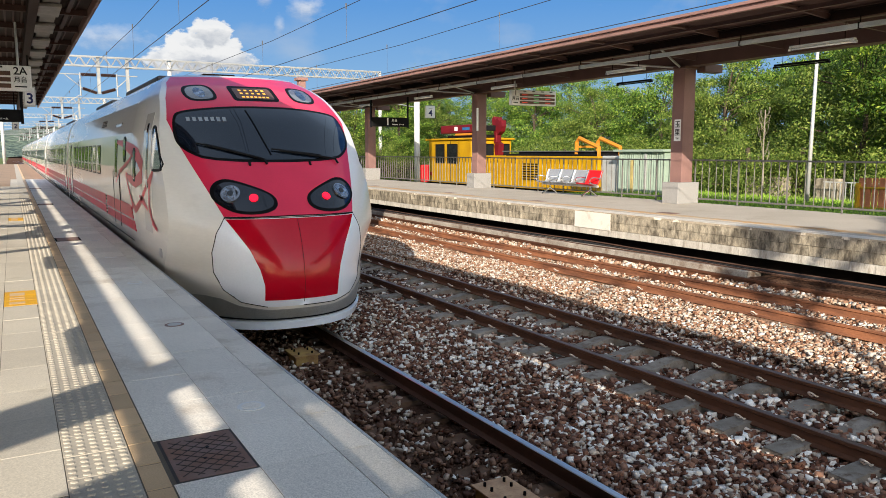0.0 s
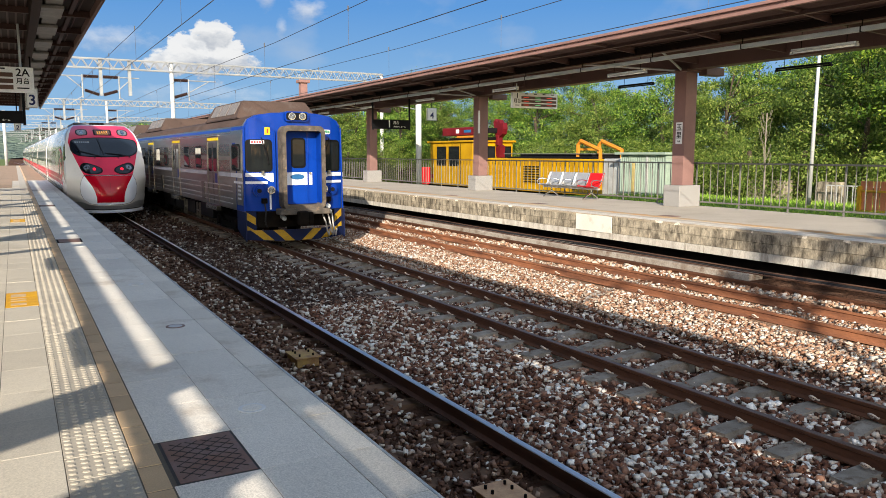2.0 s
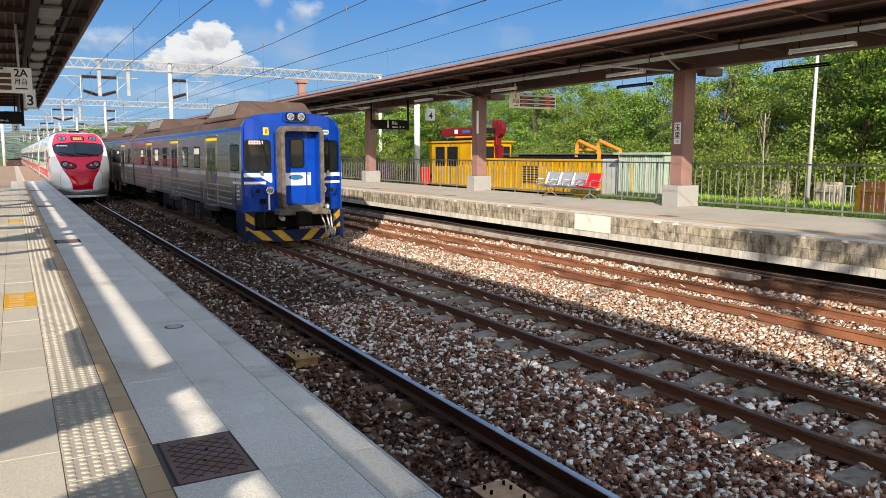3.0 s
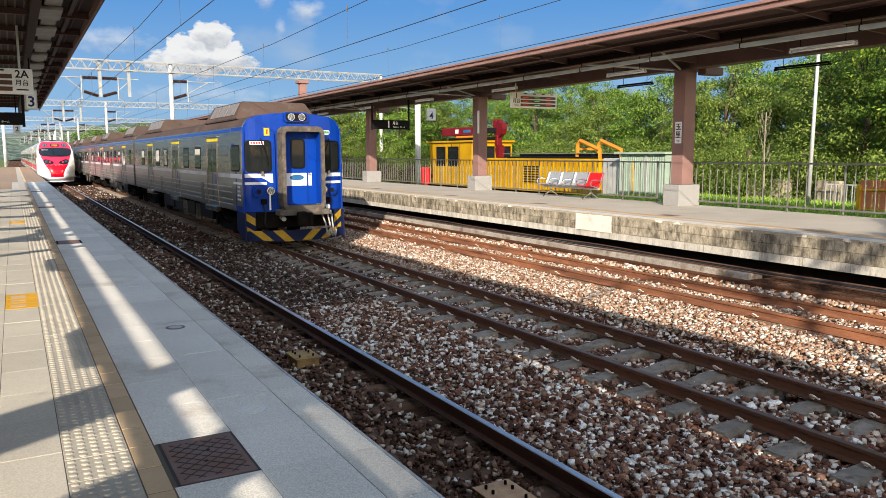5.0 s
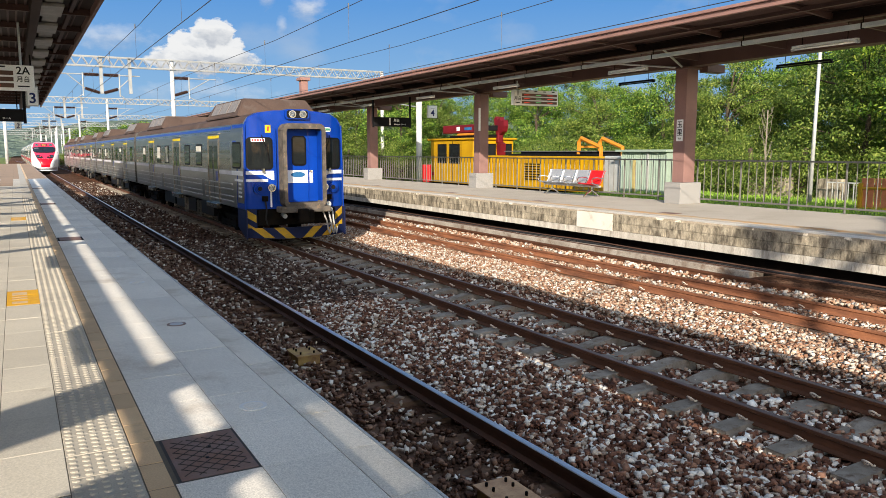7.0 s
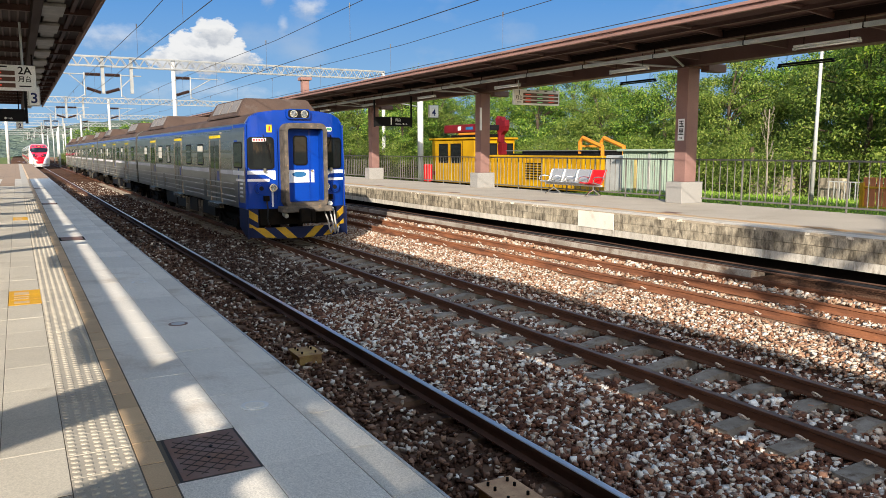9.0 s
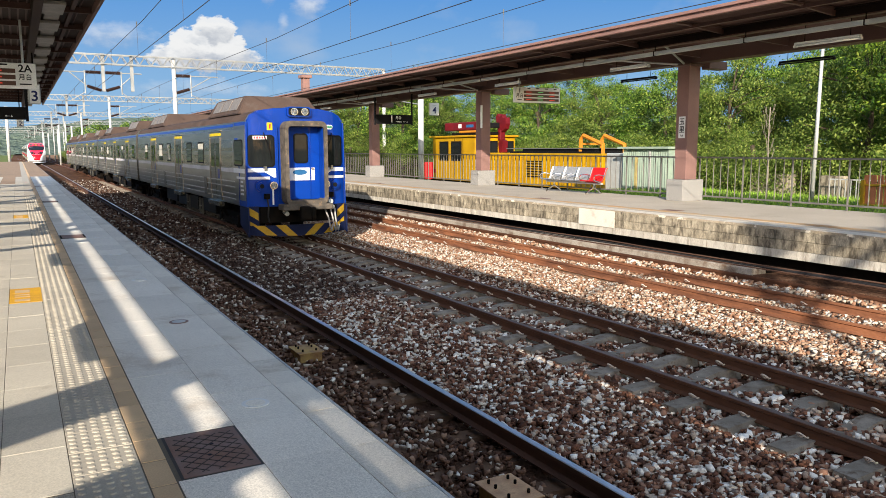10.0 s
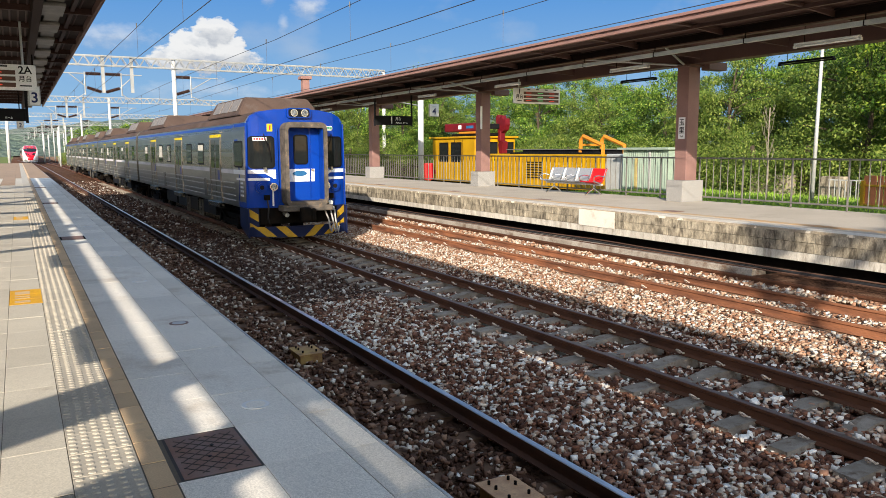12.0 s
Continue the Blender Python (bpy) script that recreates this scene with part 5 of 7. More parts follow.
def ribbon(s, pts, widths, proud=0.005):
    """A painted brush stroke on the side."""
    bm = bmesh.new()
    L, R = [], []
    for i, (y, z) in enumerate(pts):
        ya, za = pts[max(i - 1, 0)]
        yb, zb = pts[min(i + 1, len(pts) - 1)]
        d = math.hypot(yb - ya, zb - za) or 1
        ny, nz = -(zb - za) / d, (yb - ya) / d
        w = widths[0] + (widths[1] - widths[0]) * math.sin(math.pi * i / (len(pts) - 1))
        for S, k in ((L, 1), (R, -1)):
            zz = z + k * nz * w
            S.append(bm.verts.new((s * (side_at(y + k * ny * w, zz) + proud), y + k * ny * w, zz)))
    for i in range(len(pts) - 1):
        bm.faces.new((L[i], L[i + 1], R[i + 1], R[i]))
    return bm


EXPRESS = [(-half(z), z) for z in (0.3, 0.6, 0.8, 1.4, 2.2, 2.5, 2.8, 3.05, 3.3, 3.55, 3.66)] + [(-0.5, 3.72), (0.5, 3.72)] + [(half(z), z) for z in (3.66, 3.55, 3.3, 3.05, 2.8, 2.5, 2.2, 1.4, 0.8, 0.6, 0.3)]


def express_nose(train):
    bm = bmesh.new()
    nu = 44
    zs = [0.2 + 3.46 * k / 52 for k in range(53)]
    rows = []
    for z in zs:
        rows.append([bm.verts.new((half(z) * math.sin(math.pi / 2 * (2 * i / nu - 1)), nose_y(half(z) * math.sin(math.pi / 2 * (2 * i / nu - 1)), z), z)) for i in range(nu + 1)])
    for a, b in zip(rows, rows[1:]):
        for i in range(nu):
            bm.faces.new((a[i], a[i + 1], b[i + 1], b[i]))
    back = 4.6
    for e in (0, -1):
        last = [bm.verts.new((r[e].co.x, back, r[e].co.z)) for r in rows]
        for k in range(len(rows) - 1):
            q = (rows[k][e], rows[k + 1][e], last[k + 1], last[k])
            bm.faces.new(q if e == 0 else q[::-1])
    top = [bm.verts.new((v.co.x, back, 3.66 + 0.06 * (1 - (v.co.x / 0.98) ** 2))) for v in rows[-1]]
    for i in range(nu):
        bm.faces.new((rows[-1][i], rows[-1][i + 1], top[i + 1], top[i]))
    bmesh.ops.remove_doubles(bm, verts=bm.verts[:], dist=0.001)
    bmesh.ops.recalc_face_normals(bm, faces=bm.faces[:])
    nose = part("nose", bm, M_PEARL, train, "rounded pearl white nose", smooth=True)
    side = [(0.88, 1.66), (0.99, 1.95), (1.10, 2.25), (1.22, 2.6), (1.29, 2.92), (1.21, 3.25), (1.08, 3.52), (0.965, 3.63)]
    part("mask", nose_patch(side + mirror(side), 0.009, 0.06), M_ROSE, nose, "rose red face panel", smooth=True)
    cover = [(0.0, 0.51), (0.45, 0.51), (0.74, 0.57), (0.92, 0.72), (1.01, 0.94), (1.03, 1.2), (0.98, 1.45), (0.88, 1.64)]
    part("coupler_cover", nose_patch(cover + mirror(cover[1:]), 0.006), M_COVER, nose, "bluish white coupler cover", smooth=True)
    low = [(0.49, 0.60), (0.495, 0.8), (0.54, 1.0), (0.64, 1.25), (0.87, 1.63)]
    part("cover_panel", nose_patch(low + mirror(low), 0.010), M_CRIMSON, nose, "glossy crimson panel on the cover", smooth=True)
    apron = [(1.30, 0.30), (1.33, 0.60), (1.10, 0.62), (0.94, 0.60), (0.76, 0.52), (0.45, 0.47), (0.0, 0.47)]
    part("apron", nose_patch(apron + mirror(apron[:-1]), 0.012), M_APRON, nose, "grey silver apron", smooth=True)
    bm = nose_line(bmesh.new(), [(-1.30, 0.25), (-0.7, 0.24), (0, 0.24), (0.7, 0.24), (1.30, 0.25)], 0.075, 0.0)
    part("apron_lip", bm, M_COVER, nose)
    part("apron_gap", nose_line(bmesh.new(), [(-1.2, 0.335), (0, 0.325), (1.2, 0.335)], 0.016, 0.006), M_RUBBER, nose)
    bm = bmesh.new()
    nose_line(bm, cover + mirror(cover[1:]), 0.006, 0.006)
    nose_line(bm, [(-0.88, 1.65), (0.0, 1.66), (0.88, 1.65)], 0.007, 0.010)
    part("cover_seam", bm, M_RUBBER, nose)
    bm = nose_line(bmesh.new(), [(0.0, 0.56), (0.0, 1.65)], 0.003, 0.010)
    part("cover_split", bm, M_RUBBER, nose)
    # windscreen
    ws = [(0.86, 2.34), (1.17, 2.49), (1.265, 2.66), (1.22, 2.98), (1.10, 3.06), (0.5, 3.12), (0.0, 3.13)]
    fr = part("windscreen_frame", nose_patch(soften(mirror(ws) + ws[:-1]), 0.012), M_RUBBER, nose, smooth=True)
    wi = [(0.85, 2.375), (1.14, 2.515), (1.23, 2.67), (1.19, 2.96), (1.085, 3.03), (0.5, 3.09), (0.0, 3.10)]
    part("windscreen", nose_patch(soften(mirror(wi) + wi[:-1]), 0.018), M_SCREEN, fr, "dark curved windscreen", smooth=True)
    bm = nose_line(bmesh.new(), [(-0.10, 2.44), (-0.26, 3.06)], 0.012, 0.020)
    part("screen_bar", bm, M_RUBBER, fr)
    for k in range(7):
        a = -1.06 + 0.075 * k
        part("number_bar", nose_patch([(a, 2.90), (a + 0.045, 2.90), (a + 0.045, 2.96), (a, 2.96)], 0.021), M_GREYBAR, fr)
    for x0, x1, z0, z1 in ((-0.20, -0.92, 2.38, 2.58), (0.88, 0.02, 2.38, 2.50)):
        bm = bmesh.new()
        nose_line(bm, [(x0, z0 - 0.06), (x0 - 0.02, z0), ((x0 + x1) / 2, (z0 + z1) / 2), (x1, z1)], 0.016, 0.045)
        nose_line(bm, [(x0 + (x1 - x0) * 0.3, z0 + 0.055), (x1 - 0.1, z1 + 0.02)], 0.011, 0.05)
        part("wiper", bm, M_BLACK, nose)
    for x in (-0.42, 0.42):
        bm = nose_line(bmesh.new(), [(x, 2.30), (x, 2.34)], 0.018, 0.02)
        part("washer_jet", bm, M_BLACK, nose)
    # lamp pods
    for s in (-1, 1):
        pod = [(0.20, 1.86), (0.23, 1.76), (0.40, 1.70), (0.66, 1.71), (0.84, 1.84), (0.87, 1.97), (0.80, 2.08), (0.68, 2.12), (0.50, 2.06), (0.26, 1.95)]
        pod = [((0.22 + (x - 0.20) * 1.12) * s, z) for x, z in pod][::s]
        cx, cz = sum(p[0] for p in pod) / 10, sum(p[1] for p in pod) / 10
        pod = soften([(cx + (x - cx) * 1.07, cz + (z - cz) * 1.09) for x, z in pod])
        rim = part("lamp_pod", nose_patch(pod, 0.016, 0.05), M_RUBBER, nose, "black lamp pod", smooth=True)
        inner = [(cx + (x - cx) * 0.88, cz + (z - cz) * 0.83) for x, z in pod]
        part("lamp_glass", nose_patch(inner, 0.022, 0.05), M_LAMPGLASS, rim, smooth=True)
        for x, z, r, m, nm in ((0.75 * s, 1.93, 0.125, M_CHROME_D, "headlight"), (0.49 * s, 1.875, 0.056, M_TAIL, "tail_lamp")):
            y = nose_y(x, z)
            nx = (nose_y(x + 0.05, z) - nose_y(x - 0.05, z)) / 0.1
            nz = (nose_y(x, z + 0.05) - nose_y(x, z - 0.05)) / 0.1
            d = Vector((nx, -1, nz)).normalized()
            c = Vector((x, y, z))
            bm = rod(bmesh.new(), c + d * 0.01, c + d * 0.034, r, 24)
            lamp = part(nm, bm, m, rim, "lit red tail lamp" if m is M_TAIL else "round headlight, off")
            if m is M_CHROME_D:
                part("lens", rod(bmesh.new(), c + d * 0.03, c + d * 0.040, r * 0.88, 24), M_LENS, lamp)
                part("bulb", rod(bmesh.new(), c + d * 0.036, c + d * 0.047, r * 0.30, 16), M_LAMPGLASS, lamp)
        up = [(0.60, 3.22), (0.88, 3.20), (0.97, 3.27), (0.97, 3.38), (0.90, 3.45), (0.66, 3.47), (0.57, 3.42), (0.55, 3.29)]
        up = [(x * s, z) for x, z in up][::s]
        cx, cz = sum(p[0] for p in up) / 8, sum(p[1] for p in up) / 8
        up = soften([(cx + (x - cx) * 1.05, cz + (z - cz) * 1.08) for x, z in up])
        rim = part("upper_lamp", nose_patch(up, 0.014, 0.05), M_RUBBER, nose, smooth=True)
        part("upper_lens", nose_patch([(cx + (x - cx) * 0.8, cz + (z - cz) * 0.8) for x, z in up], 0.020, 0.05), M_GREYLENS, rim, smooth=True)
        part("upper_bulb", nose_patch([(cx + 0.075 * math.cos(a), cz + 0.085 * math.sin(a)) for a in [math.pi * k / 8 for k in range(16)]], 0.025, 0.05), M_LENS, rim, smooth=True)
    dp = rounded(-0.34, 3.21, 0.34, 3.46, 0.05)
    disp = part("destination_display", nose_patch(dp, 0.014, 0.06), M_RUBBER, nose, smooth=True)
    part("display_glass", nose_patch(rounded(-0.28, 3.245, 0.28, 3.425, 0.03), 0.019, 0.06), M_DISPLAY, disp, smooth=True)
    for r, zz in enumerate((3.265, 3.325, 3.375)):
        for k in range(5 if r else 7):
            a = -0.2 + (0.085 if r else 0.06) * k
            part("lit_text", nose_patch([(a, zz), (a + 0.04, zz), (a + 0.04, zz + 0.022), (a, zz + 0.022)], 0.023), M_AMBER, disp)
    # side of the nose
    for s in (-1, 1):
        w = part("cab_side_window", express_poly(s, soften(rounded_tri(), 1), 0.012), M_RUBBER, nose)
        part("pane", express_poly(s, rounded_tri(0.05), 0.018), M_SCREEN, w)
        part("cab_door", express_plate(s, 2.45, 3.15, 1.3, 3.05, 0.006), M_PEARL, nose)
        part("cab_door_window", express_plate(s, 2.72, 2.86, 1.95, 2.90, 0.012, 0.05), M_SCREEN, nose)
        part("vent_hatch", express_plate(s, 1.75, 1.98, 1.02, 1.14, 0.006, 0.04), M_APRON, nose)
    bm = bmesh.new()
    box(bm, -0.28, 4.2, 3.70, 0.28, 4.6, 3.80, bevel=0.03)
    part("antenna", bm, M_DARK, nose)
    return nose


def rounded_tri(inset=0.0):
    i = inset
    return [(1.52 + i, 2.22 + i * 0.8), (2.26 - i, 2.20 + i * 0.8), (2.30 - i, 2.26 + i), (2.34 - i, 2.80 - i), (2.28 - i, 2.86 - i * 0.8), (2.06 + i * 0.3, 2.84 - i * 0.8), (1.94 + i * 0.6, 2.74 - i * 0.5), (1.50 + i * 1.3, 2.34 + i * 0.2), (1.48 + i, 2.26 + i * 0.8)]


M_GREYLENS = glass("grey_lamp_lens", (0.16, 0.16, 0.17), 0.06)


def express_car(train, y0, y1, lead):
    a = y0 + (4.55 if lead else 0.0)
    car = part("car_body", extrude(bmesh.new(), EXPRESS, a, y1), M_PEARL, train)
    part("roof_panel", extrude(bmesh.new(), [(-0.9, 3.68), (-0.5, 3.735), (0.5, 3.735), (0.9, 3.68)], a, y1), M_ROOFGREY, car)
    part("roof_unit", bx(-0.85, y0 + 5.2, 3.70, 0.85, y0 + 9.5, 3.83, bevel=0.05), M_DARKROOF, car, "dark roof unit")
    part("roof_unit", bx(-0.85, y0 + 12.5, 3.70, 0.85, y0 + 16.5, 3.83, bevel=0.05), M_DARKROOF, car, "dark roof unit")
    doors = (6.2, 19.2) if lead else (0.6, 19.2)
    for s in (-1, 1):
        for d in doors:
            dd = part("door", express_plate(s, y0 + d, y0 + d + 0.95, 1.12, 3.0, 0.006), M_PEARL, car)
            for e in (0.0, 0.95):
                part("door_seal", express_plate(s, y0 + d + e - 0.03, y0 + d + e + 0.03, 1.1, 3.02, 0.010), M_RUBBER, dd)
            part("door_window", express_plate(s, y0 + d + 0.3, y0 + d + 0.65, 2.0, 2.72, 0.012, 0.06), M_GLASS, dd)
        first = 9.6 if lead else 2.6
        n = int((18.6 - first) / 1.12)
        for k in range(n):
            w = part("window", express_plate(s, y0 + first + 1.12 * k, y0 + first + 1.12 * k + 0.86, 1.98, 2.64, 0.005, 0.09), M_RUBBER, car)
            part("pane", express_plate(s, y0 + first + 1.12 * k + 0.03, y0 + first + 1.12 * k + 0.83, 2.01, 2.61, 0.009, 0.07), M_GLASS, w)
        if lead:
            for c, z0, z1 in ((4.0, 2.0, 2.55), (5.25, 2.3, 2.75)):
                w = part("window", express_plate(s, y0 + c, y0 + c + 0.3, z0, z1, 0.012, 0.08), M_RUBBER, car)
                part("pane", express_plate(s, y0 + c + 0.03, y0 + c + 0.27, z0 + 0.04, z1 - 0.04, 0.016, 0.05), M_GLASS, w)
        b = y0 + (8.9 if lead else 0.1)
        part("red_stripe", express_plate(s, b, y1 - 0.1, 1.36, 1.58, 0.004), M_STRIPE, car, "red stripe")
        part("red_stripe", express_plate(s, b, y1 - 0.1, 1.17, 1.33, 0.004), M_STRIPE, car, "red stripe")
        if lead:
            part("red_stripe", express_poly(s, [(y0 + 4.45, 1.36), (y0 + 8.5, 1.36), (y0 + 8.5, 1.58), (y0 + 4.75, 1.58)], 0.008), M_STRIPE, car, "red stripe")
            part("red_stripe", express_poly(s, [(y0 + 4.2, 1.17), (y0 + 8.5, 1.17), (y0 + 8.5, 1.33), (y0 + 4.4, 1.33)], 0.008), M_STRIPE, car, "red stripe")
            for k in range(6):
                part("lettering_bar", express_plate(s, y0 + 8.62, y0 + 8.80, 1.18 + 0.07 * k, 1.21 + 0.07 * k, 0.006), M_DARK, car)
        part("display_panel", express_plate(s, y0 + 9.0, y0 + 9.9, 3.02, 3.16, 0.006), M_LAMPGLASS, car)
        part("skirt_seam", express_plate(s, a, y1, 0.98, 1.0, 0.004), M_RUBBER, car)
    for c in (y0 + (3.6 if lead else 2.8), y1 - 2.8):
        bogie(car, c)
    if not lead:
        part("gangway", bx(-1.2, y0 - 0.55, 0.8, 1.2, y0, 3.4, bevel=0.1), M_RUBBER, car)
    return car


M_ROOFGREY = mat("grey_roof", (0.30, 0.30, 0.30), 0.7, col2=(0.24, 0.24, 0.24), scale=1.5, bump=0.1)
M_DARKROOF = mat("dark_roof_unit", (0.07, 0.07, 0.075), 0.6, col2=(0.1, 0.1, 0.1), scale=2, bump=0.1)
red = tagged(empty("express_train", T1, 9.25, 0), "red and pearl white express train pulling away, tail lamps lit", "train")
nose = express_nose(red)
express_car(red, 0.0, 21.3, True)
for i in range(7):
    express_car(red, 21.85 + 20.5 * i, 21.85 + 20.5 * i + 19.95, False)
# brush-stroke emblem on the leading car
for s in (-1, 1):
    for pts, w in (([(6.5, 2.67), (5.7, 2.63), (4.98, 2.57), (4.3, 2.5), (3.74, 2.42), (3.24, 2.25), (3.34, 2.1), (4.02, 1.99), (4.76, 2.03), (5.18, 2.11)], (0.03, 0.12)),
                   ([(6.73, 1.9), (6.01, 2.13), (4.84, 2.31), (4.28, 2.47)], (0.02, 0.04)),
                   ([(5.2, 2.08), (4.9, 1.86), (4.51, 1.62), (4.16, 1.53), (3.6, 1.68), (2.78, 2.0), (2.13, 2.25)], (0.025, 0.06)),
                   ([(2.13, 2.25), (2.62, 1.95), (2.67, 1.67), (2.42, 1.47), (2.02, 1.38)], (0.025, 0.07)),
                   ([(3.66, 1.79), (3.2, 1.72), (2.82, 1.62)], (0.02, 0.06))):
        part("brush_stroke", ribbon(s, pts, w, 0.009), M_STRIPE, nose, "red painted brush stroke")
# ---- along the far platform ----
FX = 17.0


def fence():
    f = tagged(empty("fence"), "grey-brown steel railing along the back of the platform", "fence")
    y0, y1 = -4.0, 66.0
    for z in (QZ + 0.13, QZ + 1.22):
        part("rail", bx(FX - 0.025, y0, z - 0.022, FX + 0.025, y1, z + 0.022, bevel=0.006), M_FENCE, f)
    post = bar = None
    n = int((y1 - y0) / 1.5)
    for i in range(n + 1):
        y = y0 + 1.5 * i
        if post is None:
            post = part("post", bx(-0.019, -0.019, 0, 0.019, 0.019, 1.25, bevel=0.006), M_FENCE, f)
            post.location = (FX, y, QZ)
        else:
            share(post, f, (FX, y, QZ))
        for k in range(1, 6):
            if bar is None:
                bm = bmesh.new()
                rod(bm, (0, 0, 0.15), (0, 0, 1.20), 0.0125, 6)
                bar = part("bar", bm, M_FENCE, f)
                bar.location = (FX, y + 0.25 * k, QZ)
            elif y < 62:
                share(bar, f, (FX, y + 0.25 * k, QZ))
    return f


fence()

M_RUSTCABLE = mat("dusty_cable", (0.10, 0.055, 0.04), 0.8, scale=6, bump=0.2)
M_SEATGREY = mat("silver_seat", (0.62, 0.63, 0.64), 0.35, 0.6, col2=(0.55, 0.56, 0.57), scale=20, fine=120, bump=0.15)
M_SEATRED = mat("red_seat", (0.62, 0.015, 0.02), 0.4, col2=(0.55, 0.015, 0.02), scale=10, fine=120, bump=0.1)


def bench():
    b = tagged(empty("bench", 16.3, 18.85, QZ), "four-seat steel platform bench, three silver seats and one red", "bench")
    prof = [(-0.30, 0.44), (-0.26, 0.46), (-0.02, 0.40), (0.06, 0.42), (0.12, 0.52), (0.24, 0.84), (0.27, 0.86)]
    for i in range(4):
        bm = bmesh.new()
        ya, yb = 0.06 + 0.72 * i, 0.06 + 0.72 * i + 0.68
        P = [[bm.verts.new((x, y, z)) for x, z in prof] for y in (ya, yb)]
        Q = [[bm.verts.new((x + 0.012, y, z - 0.018)) for x, z in prof] for y in (ya, yb)]
        for k in range(len(prof) - 1):
            bm.faces.new((P[0][k], P[1][k], P[1][k + 1], P[0][k + 1]))
            bm.faces.new((Q[0][k], Q[0][k + 1], Q[1][k + 1], Q[1][k]))
            for e in (0, 1):
                bm.faces.new((P[e][k], P[e][k + 1], Q[e][k + 1], Q[e][k]))
        bmesh.ops.recalc_face_normals(bm, faces=bm.faces[:])
        seat = part("seat", bm, M_SEATRED if i == 0 else M_SEATGREY, b, "red perforated seat" if i == 0 else "silver perforated seat")
        for e in (ya + 0.01, yb - 0.01):
            bm = tube(bmesh.new(), [(x - 0.012, e, z + 0.01) for x, z in prof], 0.014, 6)
            part("seat_edge", bm, M_CHROME, seat)
    part("beam", bx(-0.03, 0.0, 0.32, 0.05, 2.92, 0.38, bevel=0.01), M_SEATGREY, b)
    for i in range(5):
        y = 0.04 + 0.72 * i
        bm = tube(bmesh.new(), [(0.14, y, 0.60), (-0.10, y, 0.64), (-0.26, y, 0.62), (-0.31, y, 0.56), (-0.28, y, 0.46), (-0.02, y, 0.38)], 0.018, 7)
        part("armrest", bm, M_CHROME, b)
    for y in (0.4, 2.5):
        bm = tube(bmesh.new(), [(-0.34, y, 0.02), (-0.22, y, 0.10), (0.0, y, 0.22), (0.01, y, 0.34)], 0.026, 7)
        tube(bm, [(0.32, y, 0.02), (0.22, y, 0.10), (0.02, y, 0.22)], 0.026, 7)
        part("leg", bm, M_CHROME, b)
    return b


bench()

M_VEHY = mat("rail_vehicle_yellow", (0.44, 0.245, 0.006), 0.5, col2=(0.35, 0.185, 0.006), scale=1.5, fine=40, bump=0.05, stain=(0.46, 0.27, 0.03), stain_at=(0.6, 0.85))
M_CRANER = mat("crane_red", (0.14, 0.007, 0.012), 0.5, col2=(0.10, 0.006, 0.010), scale=2, fine=40, bump=0.05)
M_ORANGE = mat("orange_arm", (0.50, 0.20, 0.02), 0.5, col2=(0.42, 0.16, 0.02), scale=2, fine=40, bump=0.08)
M_SHED = mat("green_corrugated", (0.31, 0.39, 0.32), 0.55, 0.1, col2=(0.26, 0.33, 0.27), scale=2, fine=40, bump=0.05, stain=(0.32, 0.28, 0.2), stain_at=(0.62, 0.8))


